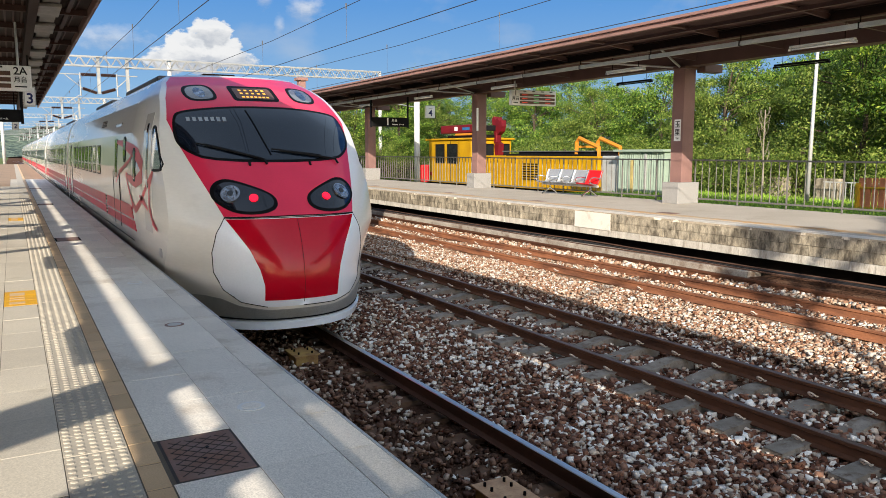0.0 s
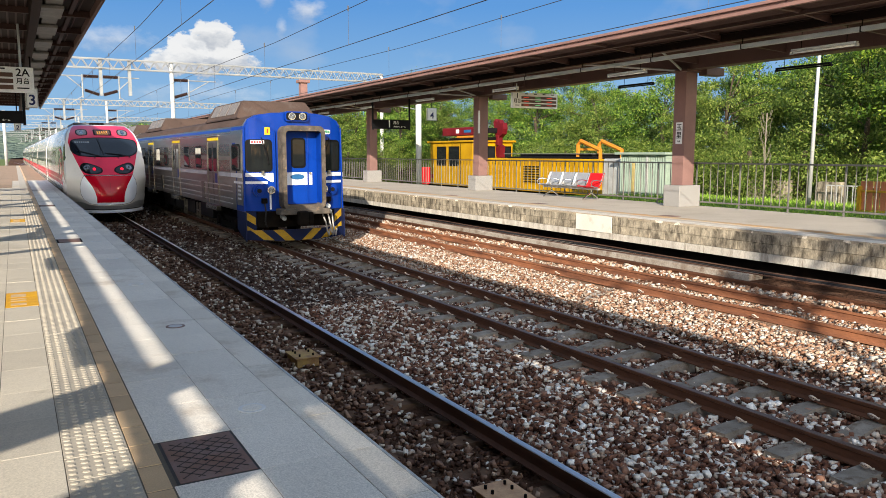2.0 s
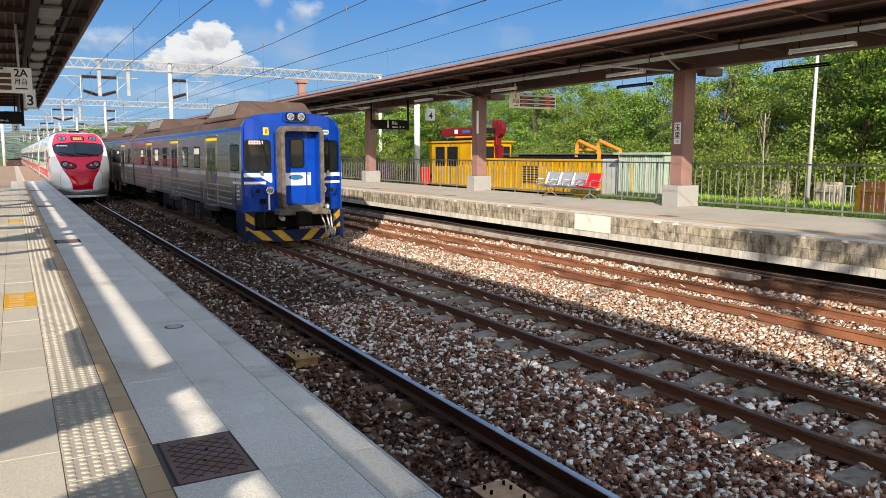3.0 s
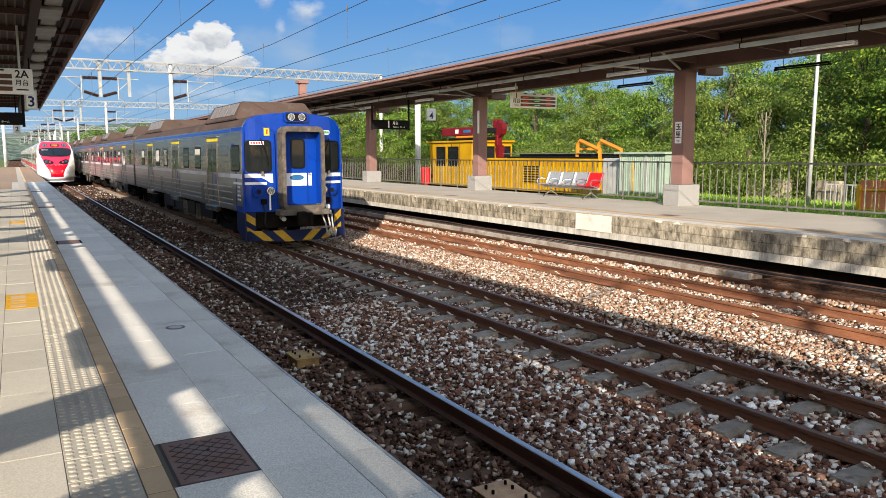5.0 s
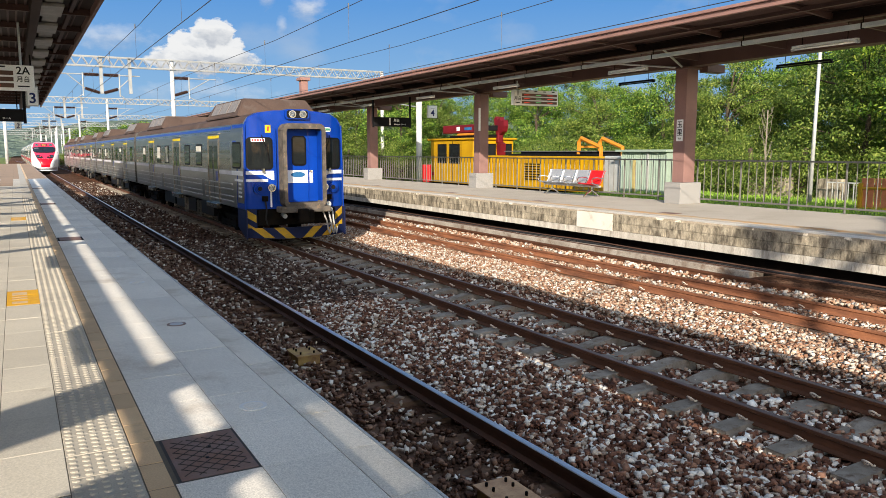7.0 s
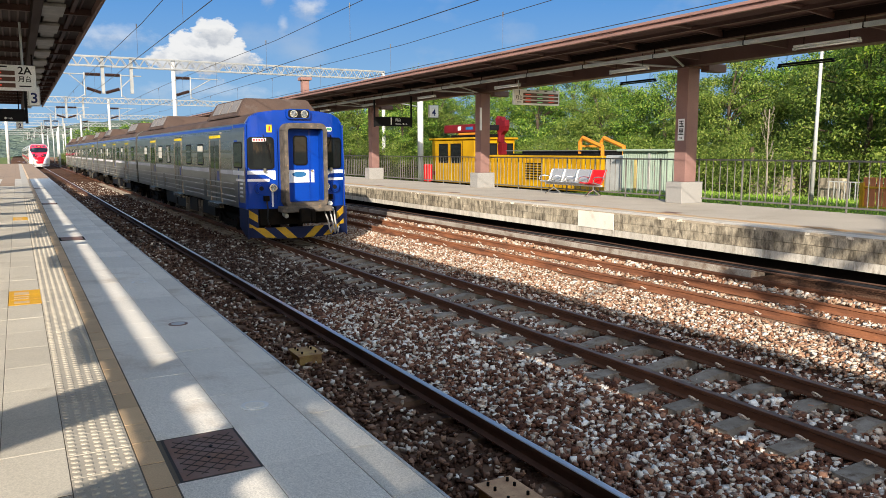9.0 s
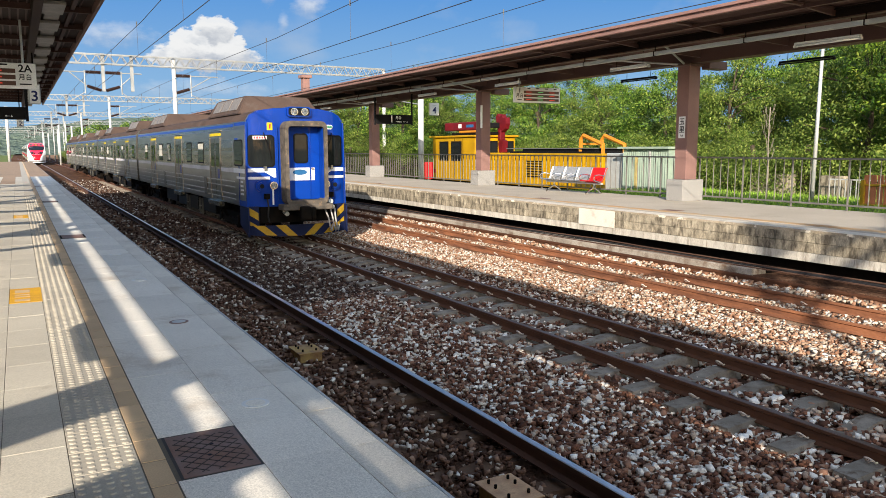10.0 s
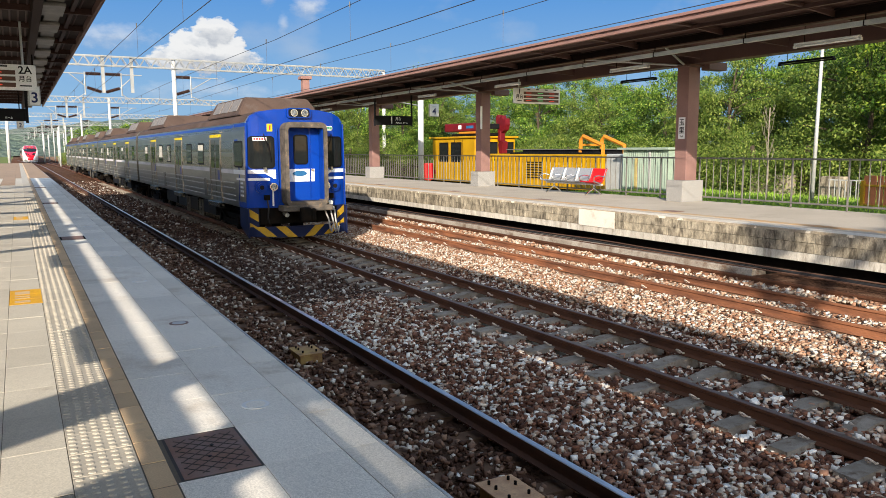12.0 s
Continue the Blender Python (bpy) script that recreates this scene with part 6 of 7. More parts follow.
def rail_vehicle():
    K = 1.228
    v = tagged(empty("track_maintenance_vehicle", 20.9 * K, 0.0, CAM_Z * (1 - K)), "yellow track maintenance vehicle with a folded red crane, parked", "maintenance vehicle")
    v.scale = (K, K, K)
    part("chassis", bx(-1.1, 22.6, 0.45, 1.1, 37.0, 0.85, bevel=0.02), M_DARK, v)
    cab = part("cab", bx(-1.2, 32.2, 0.85, 1.2, 36.6, 3.05, bevel=0.05), M_VEHY, v, "yellow driver's cab")
    part("cab_roof", bx(-1.3, 32.05, 3.05, 1.3, 36.8, 3.15, bevel=0.03), M_VEHY, cab)
    for a, b in ((34.85, 35.8), (33.5, 34.55)):
        w = part("window", bx(-1.225, a, 1.86, -1.19, b, 2.86, bevel=0.01), M_RUBBER, cab)
        part("pane", bx(-1.235, a + 0.07, 1.93, -1.224, b - 0.07, 2.79), M_GLASS, w)
    for a, b in ((-0.55, 0.12), (0.52, 1.08)):
        w = part("window", bx(a, 32.17, 1.86, b, 32.21, 2.86, bevel=0.01), M_RUBBER, cab)
        part("pane", bx(a + 0.06, 32.155, 1.93, b - 0.06, 32.168, 2.79), M_GLASS, w)
    part("side_step", bx(-1.34, 33.4, 0.55, -1.2, 34.2, 0.60), M_DARK, cab)
    part("door_seam", bx(-1.206, 33.35, 0.95, -1.199, 33.39, 3.0), M_DARK, cab)
    part("door_seam", bx(-1.206, 34.20, 0.95, -1.199, 34.24, 3.0), M_DARK, cab)
    part("deck_body", bx(-1.2, 22.8, 0.85, 1.2, 32.15, 2.28, bevel=0.03), M_VEHY, v, "yellow engine housing")
    for k in range(18):
        part("side_rib", bx(-1.235, 23.0 + 0.44 * k, 0.95, -1.2, 23.06 + 0.44 * k, 2.2), M_VEHY, v)
    for k in range(7):
        part("louvre", bx(-1.25, 26.6, 1.25 + 0.11 * k, -1.19, 27.8, 1.29 + 0.11 * k), M_DARK, v)
    part("deck_cover", bx(-1.15, 23.0, 2.28, 1.15, 29.2, 2.36), M_BLACK, v)
    part("tarpaulin", bx(-1.1, 23.4, 2.46, 1.1, 29.6, 2.50, bevel=0.01), M_GALV_D, v, "grey ribbed sheet over the load")
    part("load", bx(-1.0, 23.5, 2.36, 1.0, 28.4, 2.47), M_BLACK, v)
    part("grey_tank", bx(-1.1, 21.5, 0.7, 1.0, 22.7, 2.3, bevel=0.04), M_GREYPAINT, v)
    # crane
    cr = part("crane_boom", bx(-0.62, 32.5, 3.42, -0.12, 36.3, 3.84, bevel=0.04), M_CRANER, v, "dark red telescopic crane boom")
    part("boom_section", bx(-0.55, 32.0, 3.50, 0.25, 32.5, 3.76, bevel=0.03), M_BLACK, cr)
    bm = bmesh.new()
    extrude(bm, [(31.55, 3.45), (32.0, 3.2), (32.2, 3.5), (32.35, 4.05), (32.2, 4.2), (32.0, 4.02), (31.85, 4.16), (31.7, 3.95), (31.5, 4.0), (31.45, 3.7)], 0.1, 0.36, "x")
    part("crane_head", bm, M_CRANER, cr)
    part("hook_block", extrude(bmesh.new(), [(31.75, 2.3), (31.9, 2.22), (32.05, 2.35), (32.12, 2.75), (31.95, 2.95), (31.7, 2.85)], 0.1, 0.4, "x"), M_CRANER, cr)
    part("crane_post", bx(0.05, 31.85, 2.9, 0.35, 32.1, 3.4, bevel=0.03), M_CRANER, cr)
    part("crane_foot", bx(-0.7, 32.0, 3.16, 0.1, 35.4, 3.30, bevel=0.02), M_DARK, cr)
    bm = rod(bmesh.new(), (-0.66, 32.6, 3.34), (-0.66, 34.6, 3.34), 0.06, 10)
    part("ram", bm, M_ORANGE, cr)
    part("logo_plate", bx(-0.632, 33.3, 3.56, -0.621, 34.0, 3.70), M_BADGE, cr)
    part("logo_plate", bx(-0.632, 34.5, 3.54, -0.621, 34.8, 3.74), M_SIGNWHITE, cr)
    # folded orange frame at the end
    for x in (-1.0, 0.1):
        bm = bmesh.new()
        tube(bm, [(x, 24.35, 2.30), (x, 24.35, 2.85), (x, 24.2, 3.0), (x, 23.0, 2.62), (x, 23.0, 2.1)], 0.085, 6)
        part("frame_arm", bm, M_ORANGE, v, "orange steel arm")
    part("frame_tie", bx(-1.0, 24.3, 2.62, 0.1, 24.42, 2.70), M_ORANGE, v)
    for y in (24.5, 27.0, 32.0, 35.0):
        for s in (-1, 1):
            bm = rod(bmesh.new(), (s * 0.5, y, 0.43), (s * 0.66, y, 0.43), 0.42, 24)
            part("wheel", bm, M_DARK, v)
    part("lamp", bx(-1.22, 36.2, 1.2, -1.19, 36.5, 1.4), M_TAILDULL, v)
    part("red_tank", bx(-1.15, 37.1, 0.8, -0.5, 37.7, 1.75, bevel=0.05), M_SEATRED, v)
    return v


M_GALV_D = mat("dull_ribbed_sheet", (0.14, 0.145, 0.14), 0.6, 0.2, scale=3, bump=0.1)
M_TAILDULL = mat("dull_red_lens", (0.4, 0.02, 0.02), 0.3, bump=0.0)
rail_vehicle()


def shed():
    s = tagged(empty("shed", 20.6 * 1.2, 24.62, 0.17), "small green corrugated metal shed", "shed")
    s.scale = (1.2, 1.2, 1.2)
    bm = bmesh.new()
    n = 40
    out = [(-0.9 + 0.02 * (i % 2), -1.12 + 2.24 * i / n) for i in range(n + 1)] + [(0.2, 1.12), (0.2, -1.12)]
    extrude(bm, out, 0, 1.9, "z")
    part("wall", bm, M_SHED, s)
    part("wall_end", bx(-0.9, -1.16, 0, 0.2, -1.13, 1.9), M_SHED, s)
    part("roof", bx(-1.05, -1.26, 1.9, 0.35, 1.3, 1.98, bevel=0.01), M_SHED, s)
    part("door_post", bx(-0.93, -0.30, 0, -0.87, -0.22, 1.85), M_GREYPAINT, s)
    part("yellow_plank", bx(-0.935, 0.35, 0.1, -0.905, 0.47, 1.6), M_BANDWOOD, s)
    part("striped_barrier", bx(-1.5, 1.4, 0.40, -1.45, 3.2, 0.58), M_WARN_Y, s)
    return s


M_BANDWOOD = mat("pale_plank", (0.45, 0.36, 0.15), 0.7, scale=6, bump=0.2)
shed()

lp = tagged(empty("lamp_post", 23.4, 16.42, 0.4), "slim white painted metal lamp post", "lamp post")
part("pole", rod(bmesh.new(), (0, 0, 0), (0.12, 0, 6.2), 0.07, 14, 0.05), M_GREYPAINT, lp, smooth=True)
part("base_plate", bx(-0.15, -0.15, 0, 0.15, 0.15, 0.05), M_GREYPAINT, lp)
part("arm", tube(bmesh.new(), [(0.12, 0, 6.15), (-0.2, 0, 6.5), (-0.9, 0, 6.6)], 0.035, 7), M_WHITEPAINT, lp)

for i, (y, w) in enumerate(((20.0, 1.9), (17.4, 0.9))):
    blk = tagged(part("low_wall", bx(-0.15, -w / 2, 0, 0.15, w / 2, 1.05, bevel=0.02), M_CONC), "grey weathered low concrete wall in the grass", "wall", group="low walls")
    blk.location = (26.0, y, 0.42)

M_REDWOOD = mat("reddish_boards", (0.50, 0.19, 0.10), 0.7, col2=(0.40, 0.15, 0.075), scale=3, fine=40, bump=0.2, rnd=0.2)


def board_fence():
    b = tagged(empty("board_fence", 22.3, 13.85, 0.42), "reddish wooden board fence with yellow rails", "fence")
    first = None
    for k in range(14):
        if first is None:
            first = part("board", bx(-0.02, -0.085, 0.1, 0.02, 0.085, 1.25, bevel=0.006), M_REDWOOD, b)
            first.location = (0, 0, 0)
        else:
            share(first, b, (0.03 * k, -0.19 * k, 0))
    for z in (0.35, 0.95):
        bm = bmesh.new()
        rod(bm, (-0.08, 0.15, z), (0.4, -2.6, z), 0.035, 6)
        part("rail", bm, M_WARN_Y, b)
    part("post", bx(-0.12, 0.02, 0, -0.02, 0.12, 1.1), M_WARN_Y, b)
    return b


board_fence()

hand = tagged(empty("garden_railing", 25.4, 16.0, 0.4), "low grey metal railing in the grass", "railing")
for z in (0.95, 0.15):
    part("rail", bx(-0.02, -0.9, z, 0.02, 1.2, z + 0.04), M_GREYPAINT, hand)
bar0 = None
for k in range(11):
    if bar0 is None:
        bar0 = part("bar", bx(-0.012, -0.012, 0, 0.012, 0.012, 0.95), M_GREYPAINT, hand)
        bar0.location = (0, -0.85, 0)
    else:
        share(bar0, hand, (0, -0.85 + 0.2 * k, 0))

M_FLAKE = mat("flaking_pale_edge", (0.30, 0.25, 0.18), 0.9, col2=(0.40, 0.34, 0.26), scale=-1.6, fine=30, bump=0.5, dist=0.01, stain=(0.78, 0.70, 0.56), stain_at=(0.57, 0.60), speck=1.0)
# the pale patch, drain covers and pipes of the far platform
part("edge_flake", bx(QX - 0.005, -12, 0.955, QX + 0.05, 112, QZ + 0.003, bevel=0.004), M_FLAKE, platform_far, "flaking pale top edge")
part("patch", bx(QX - 0.02, 13.88, 0.58, QX + 0.02, 15.2, 0.98), M_COPING, platform_far, "newer pale concrete patch")
for y in (13.0, 18.2, 23.5, 30.0):
    part("drain_cover", bx(13.4, y, QZ, 13.8, y + 0.5, QZ + 0.004), M_PLATE, platform_far)
part("edge_strip", bx(QX + 0.05, -12, QZ, QX + 0.4, 112, QZ + 0.006), M_COPING, platform_far)
M_TACT_ORANGE = mat("worn_orange_strip", (0.50, 0.30, 0.14), 0.7, col2=(0.46, 0.38, 0.28), scale=-1.5, fine=40, bump=0.1)
part("warning_strip", bx(QX + 0.75, -12, QZ, QX + 1.05, 112, QZ + 0.006), M_TACT_ORANGE, platform_far, "worn orange warning strip")
M_TROUGH = mat("trough_concrete", (0.36, 0.325, 0.28), 0.9, col2=(0.25, 0.215, 0.18), scale=-1.4, fine=40, bump=0.4, dist=0.01, stain=(0.16, 0.11, 0.08), stain_at=(0.52, 0.68), speck=1.0)
trough = tagged(part("cable_trough", bx(12.03, 9.6, -0.25, 12.44, 110, 0.205, bevel=0.015), M_TROUGH), "pale concrete cable trough along the platform foot", "cable trough", kind="structure")
old_rail = bx(11.94, -12, -0.27, 11.975, 60, 0.05)
box(old_rail, 11.915, -12, 0.05, 11.998, 60, 0.09)
tagged(part("edging_rail", old_rail, M_RUST), "old rusty rail laid along the foot of the platform", "rail", kind="structure")
# the deep shade under the slab is put into this wall's black colour
part("foot_wall", bx(12.75, -12, -0.3, 12.95, 110, 0.43), M_DARK, platform_far, "foot wall coloured near black for the shaded gap under the edge slab")
part("foot_fill", bx(12.0, -12, -0.29, 12.74, 9.55, 0.10), M_BED, platform_far, "dirt-filled cable trench")
for k, (x, z) in enumerate(((12.34, 0.225), (12.41, 0.245), (12.28, 0.22), (12.12, 0.22))):
    bm = bmesh.new()
    pts = [(x + 0.05 * math.sin(y * 0.5 + k) + 0.03 * math.sin(y * 1.7 + 2 * k), y, z + 0.008 * math.sin(y * 0.9 + k)) for y in [-2 + 0.6 * i for i in range(80)]]
    tube(bm, pts, 0.015, 6)
    tagged(part("ground_cable", bm, M_RUSTCABLE if k % 2 else M_CABLE), "dark cable lying beside the platform wall", "cable", group="cables by the wall")

# ---- overhead line ----
M_GALV = mat("galvanised_lattice", (0.30, 0.315, 0.325), 0.5, 0.3, col2=(0.24, 0.255, 0.265), scale=-2, bump=0.04)
M_INSUL = mat("brown_insulator", (0.036, 0.02, 0.017), 0.3, bump=0.0)


def insulator(bm, p, q):
    p, q = Vector(p), Vector(q)
    d = q - p
    turn = d.to_track_quat("Z", "Y").to_matrix()
    rings = []
    for k in range(29):
        r = 0.05 if k in (0, 28) else 0.11 if k % 2 else 0.075
        at = p + d * (k / 28)
        rings.append([bm.verts.new(at + turn @ Vector((r * math.cos(0.7854 * j), r * math.sin(0.7854 * j), 0))) for j in range(8)])
    for a, b in zip(rings, rings[1:]):
        for j in range(8):
            bm.faces.new((a[j], a[(j + 1) % 8], b[(j + 1) % 8], b[j]))
    bm.faces.new(rings[0][::-1])
    bm.faces.new(rings[-1])
    return bm


def gantry(y, dx=0.0):
    g = tagged(empty("overhead_gantry", dx, y, 0), "galvanised lattice gantry carrying the overhead wires", "gantry", group="overhead gantries")
    x0, x1, z0, z1 = -4.0, 23.0, 7.50, 8.04
    for yy in (-0.22, 0.22):
        for z in (z0, z1):
            part("chord", bx(x0, yy - 0.032, z - 0.032, x1, yy + 0.032, z + 0.032), M_GALV, g)
        bm = bmesh.new()
        n = 40
        w = (x1 - x0) / n
        for i in range(n):
            a = x0 + i * w
            rod(bm, (a, yy, z0), (a + w / 2, yy, z1), 0.026, 5)
            rod(bm, (a + w / 2, yy, z1), (a + w, yy, z0), 0.026, 5)
        part("lattice", bm, M_GALV, g)
    for x in (x0, 8.78, x1):
        m = part("mast", rod(bmesh.new(), (x, 0, -0.3), (x, 0, 8.06), 0.125, 16), M_WHITEPAINT, g, "white painted tubular mast", smooth=True)
    for x, top, low in ((4.75, 8.1, 5.9), (6.35, 8.06, 5.95)):
        part("drop_post", bx(x - 0.09, -0.09, low, x + 0.09, 0.09, top), M_GALV, g)
    for px, tx, s in ((4.75, 3.1, -1), (4.75, 6.3, 1), (8.78, 10.85, 1)):
        zt, zl = 7.0, 6.05
        bm = rod(bmesh.new(), (px + s * 0.95, 0, zt), (tx + s * 0.6, 0, zt), 0.035, 7)
        rod(bm, (px + s * 0.9, 0, zl + 0.15), (tx + s * 0.2, 0, zt), 0.03, 7)
        rod(bm, (px + s * 1.0, 0, zl - 0.3), (px + s * 1.0, 0, zt + 0.1), 0.04, 7)
        rod(bm, (px + s * 1.0, 0, zl - 0.2), (tx + s * 0.2, 0, 5.3), 0.025, 7)
        part("cantilever", bm, M_GALV, g)
        part("insulator", insulator(bmesh.new(), (px + s * 0.12, 0, zt), (px + s * 0.95, 0, zt)), M_INSUL, g, "dark brown ribbed insulator")
        part("insulator", insulator(bmesh.new(), (px + s * 0.12, 0, zl - 0.1), (px + s * 0.9, 0, zl + 0.15)), M_INSUL, g, "dark brown ribbed insulator")
    return g


for y in (50.0, 88.0, 128.0, 168.0, 210.0, 255.0):
    gantry(y, track_x(0, y) * 0.5)


def mast(x, y, h, z=0.0, r=0.16):
    m = tagged(empty("overhead_mast", x, y, z), "plain white tubular overhead line mast", "mast", group="overhead masts")
    part("pole", rod(bmesh.new(), (0, 0, 0), (0, 0, h), r, 14), M_WHITEPAINT, m, smooth=True)
    part("cap", bx(-r, -r, h, r, r, h + 0.08), M_GREYPAINT, m)
    bm = rod(bmesh.new(), (-1.6, 0, h - 0.7), (0, 0, h - 0.9), 0.03, 6)
    part("bracket", bm, M_GALV, m)
    return m


mast(20.5, 39.5, 5.9, 0.0, 0.17)
mast(-0.95, 118.0, 7.2, 0.9, 0.2)
for x, y in ((6.6, 150), (9.2, 160), (11.8, 172), (8.0, 188), (5.6, 205), (10.5, 215), (7.6, 232)):
    mast(x, y, 7.0, -0.2, 0.15)

bm = bmesh.new()
for cx, zc, zm in ((T1, 5.07, 6.0), (T2, 4.92, 5.80), (T3, 5.03, 5.95)):
    w = tagged(empty("overhead_wires"), "contact wire and carrier wire with droppers over a track", "overhead wires", group="overhead wires")
    ys = [-30, 0, 40, 80, 120, 150, 180, 210, 250]
    part("contact_wire", tube(bmesh.new(), [(track_x(cx, y), y, zc) for y in ys], 0.0085, 5), M_WIRE, w)
    part("carrier_wire", tube(bmesh.new(), [(track_x(cx, y), y, zm - 0.15 + 0.15 * abs(math.cos(math.pi * (y + 0) / 44))) for y in range(-30, 250, 4)], 0.0085, 5), M_WIRE, w)
    drop = None
    for k in range(20):
        y = 3.2 + 6.6 * k
        if drop is None:
            b2 = rod(bmesh.new(), (0, 0, zc), (0, 0, zm - 0.02), 0.004, 5)
            rod(b2, (0, 0, zm - 0.14), (0, 0, zm - 0.02), 0.016, 6)
            drop = part("dropper", b2, M_WIRE, w)
            drop.location = (cx, y, 0)
        else:
            share(drop, w, (track_x(cx, y), y, 0))
bm.free()
# ---- trees, grass, distance, clouds ----


def leaf_mesh(name, centres, per, spread, size, seed, material, flat=0.6):
    """Many small folded leaves scattered in clumps round the centres."""
    rng = np.random.default_rng(seed)
    C = np.repeat(np.array(centres), per, axis=0)
    n = len(C)
    P = C + rng.normal(0, 1, (n, 3)) * np.array([spread, spread, spread * flat])
    out = (P - C) / (np.linalg.norm(P - C, axis=1)[:, None] + 1e-6)
    axis = C * np.array([1, 1, 0])
    axis /= np.linalg.norm(axis, axis=1)[:, None] + 1e-6
    face = out * 0.9 + axis * 0.35 + np.array([0, 0, 0.35]) + rng.normal(0, 0.42, (n, 3))
    face /= np.linalg.norm(face, axis=1)[:, None]
    a = rng.normal(0, 1, (n, 3)) - np.array([0, 0, 0.5])
    a -= face * (a * face).sum(1)[:, None]
    a /= np.linalg.norm(a, axis=1)[:, None]
    b = np.cross(face, a)
    s = rng.uniform(size * 0.6, size * 1.4, (n, 1))
    V = np.stack([P - a * s, P + b * s * 0.42, P + a * s, P - b * s * 0.42], 1).reshape(-1, 3)
    F = np.arange(4 * n)
    me = bpy.data.meshes.new(name)
    me.vertices.add(4 * n)
    me.vertices.foreach_set("co", V.ravel())
    me.loops.add(4 * n)
    me.loops.foreach_set("vertex_index", F)
    me.polygons.add(n)
    me.polygons.foreach_set("loop_start", np.arange(0, 4 * n, 4))
    me.update(calc_edges=True)
    me.materials.append(material)
    return me


def tree(name, seed, h, r, z0, clumps, per, label, material, size=0.13, spread=0.42, bare=0.25, limb=0.028):
    rng = random.Random(seed)
    t = tagged(empty(name), label, "tree", group="trees behind the platform")
    bm = bmesh.new()
    tube(bm, [(0, 0, 0), (0.08, 0.05, h * 0.25), (-0.06, 0.1, h * 0.5), (0.05, 0, h * 0.75)], 0.10, 8)
    rod(bm, (0, 0, 0), (0.03, 0.02, h * 0.2), 0.17, 10, 0.11)
    centres = []
    for k in range(clumps):
        while True:
            u = Vector((rng.uniform(-1, 1), rng.uniform(-1, 1), rng.uniform(-1, 1)))
            if bare < u.length < 1:
                break
        q = Vector((u.x * r, u.y * r, z0 + (h - z0) * (0.5 + 0.5 * u.z)))
        q *= 1 + 0.12 * noise.noise(q * 0.6 + Vector((seed, 0, 0)))
        centres.append(tuple(q))
        if k % 7 == 0:
            base = Vector((0.03, 0.03, max(0.6, min(q.z - 0.8, h * 0.7))))
            mid = base.lerp(q, 0.5) + Vector((0, 0, 0.15))
            tube(bm, [base, mid, q], limb, 5)
    part("trunk", bm, M_BARK, t, "grey-brown trunk with limbs")
    crown = new("crown", leaf_mesh("crown", centres, per, spread, size, seed, material))
    crown.parent = t
    return t


tree_kinds = [
    tree("broadleaf_tree", 11, 7.4, 3.1, 1.1, 150, 180, "dense green broadleaf tree behind the railing", M_LEAF, 0.070, 0.27, 0.45),
    tree("broadleaf_tree", 12, 6.6, 2.9, 0.3, 140, 180, "yellow-green broadleaf tree behind the railing", M_LEAF_B, 0.066, 0.27, 0.45),
    tree("broadleaf_tree", 13, 8.8, 3.4, 2.0, 170, 230, "tall dark green tree beside the station", M_LEAF, 0.064, 0.30, 0.45),
    tree("shrub", 14, 3.2, 1.9, -0.2, 80, 170, "bushy green shrub at the foot of the trees", M_LEAF_B, 0.052, 0.3),
    tree("large_leaved_tree", 17, 8.8, 3.0, 2.4, 130, 220, "spreading tree with fresh green leaves at the railing", M_LEAF_L, 0.07, 0.27, 0.5),
    tree("broadleaf_tree", 15, 8.2, 3.3, 1.6, 90, 40, "distant green broadleaf tree beyond the station", M_LEAF, 0.17, 0.42, 0.4),
]
spots = [(0, 29.5, 33.0), (1, 28.4, 27.4), (0, 29.8, 21.5), (2, 31.5, 14.0), (1, 30.5, 24.0), (0, 32.5, 28.5), (1, 29.5, 38.5), (0, 28.5, 44.0), (2, 30.0, 51.0), (1, 27.0, 56.0), (0, 28.5, 62.0),
         (2, 34.0, 19.0), (2, 32.0, 8.5), (1, 33.5, 35.0), (0, 26.0, 68.0), (2, 24.5, 78.0), (0, 30.0, 74.0), (2, 35.5, 24.5), (1, 28.6, 17.8), (0, 33.8, 41.0), (2, 34.0, 47.0), (0, 36.5, 30.5),
         (2, 27.0, 92.0), (2, 33.0, 104.0), (0, 22.0, 118.0), (2, 28.0, 130.0), (2, 21.0, 148.0), (0, 15.0, 176.0), (2, 17.5, 190.0), (0, 13.0, 205.0), (2, 20.0, 165.0), (2, 40.0, 120.0), (0, 25.0, 51.0), (1, 24.0, 57.0), (0, 23.5, 63.5), (1, 22.8, 71.0), (2, 27.5, 60.0), (0, 24.5, 80.0), (2, -6.0, 190.0), (0, -9.0, 170.0), (2, -12.0, 150.0)]
used = set()
rng_t = random.Random(5)
for k, x, y in spots:
    x += 3.6 if 26 < x < 38 and 20 < y < 66 else 0
    k = 5 if y > 66 else k
    low = 2.6 if 50 < y < 140 and x < 0.385 * y else 0.0
    m = pose(x, y, -low if low else -0.5 if 30 < y < 46 and x > 28 else 0.2 if x > 17 and y < 90 else -0.3, 0, 0, rng_t.uniform(0, 360))
    if k not in used:
        used.add(k)
        tree_kinds[k].matrix_basis = m
    else:
        copy_thing(tree_kinds[k], m)
tree_kinds[4].matrix_basis = pose(27.4, 14.6, 0.3)
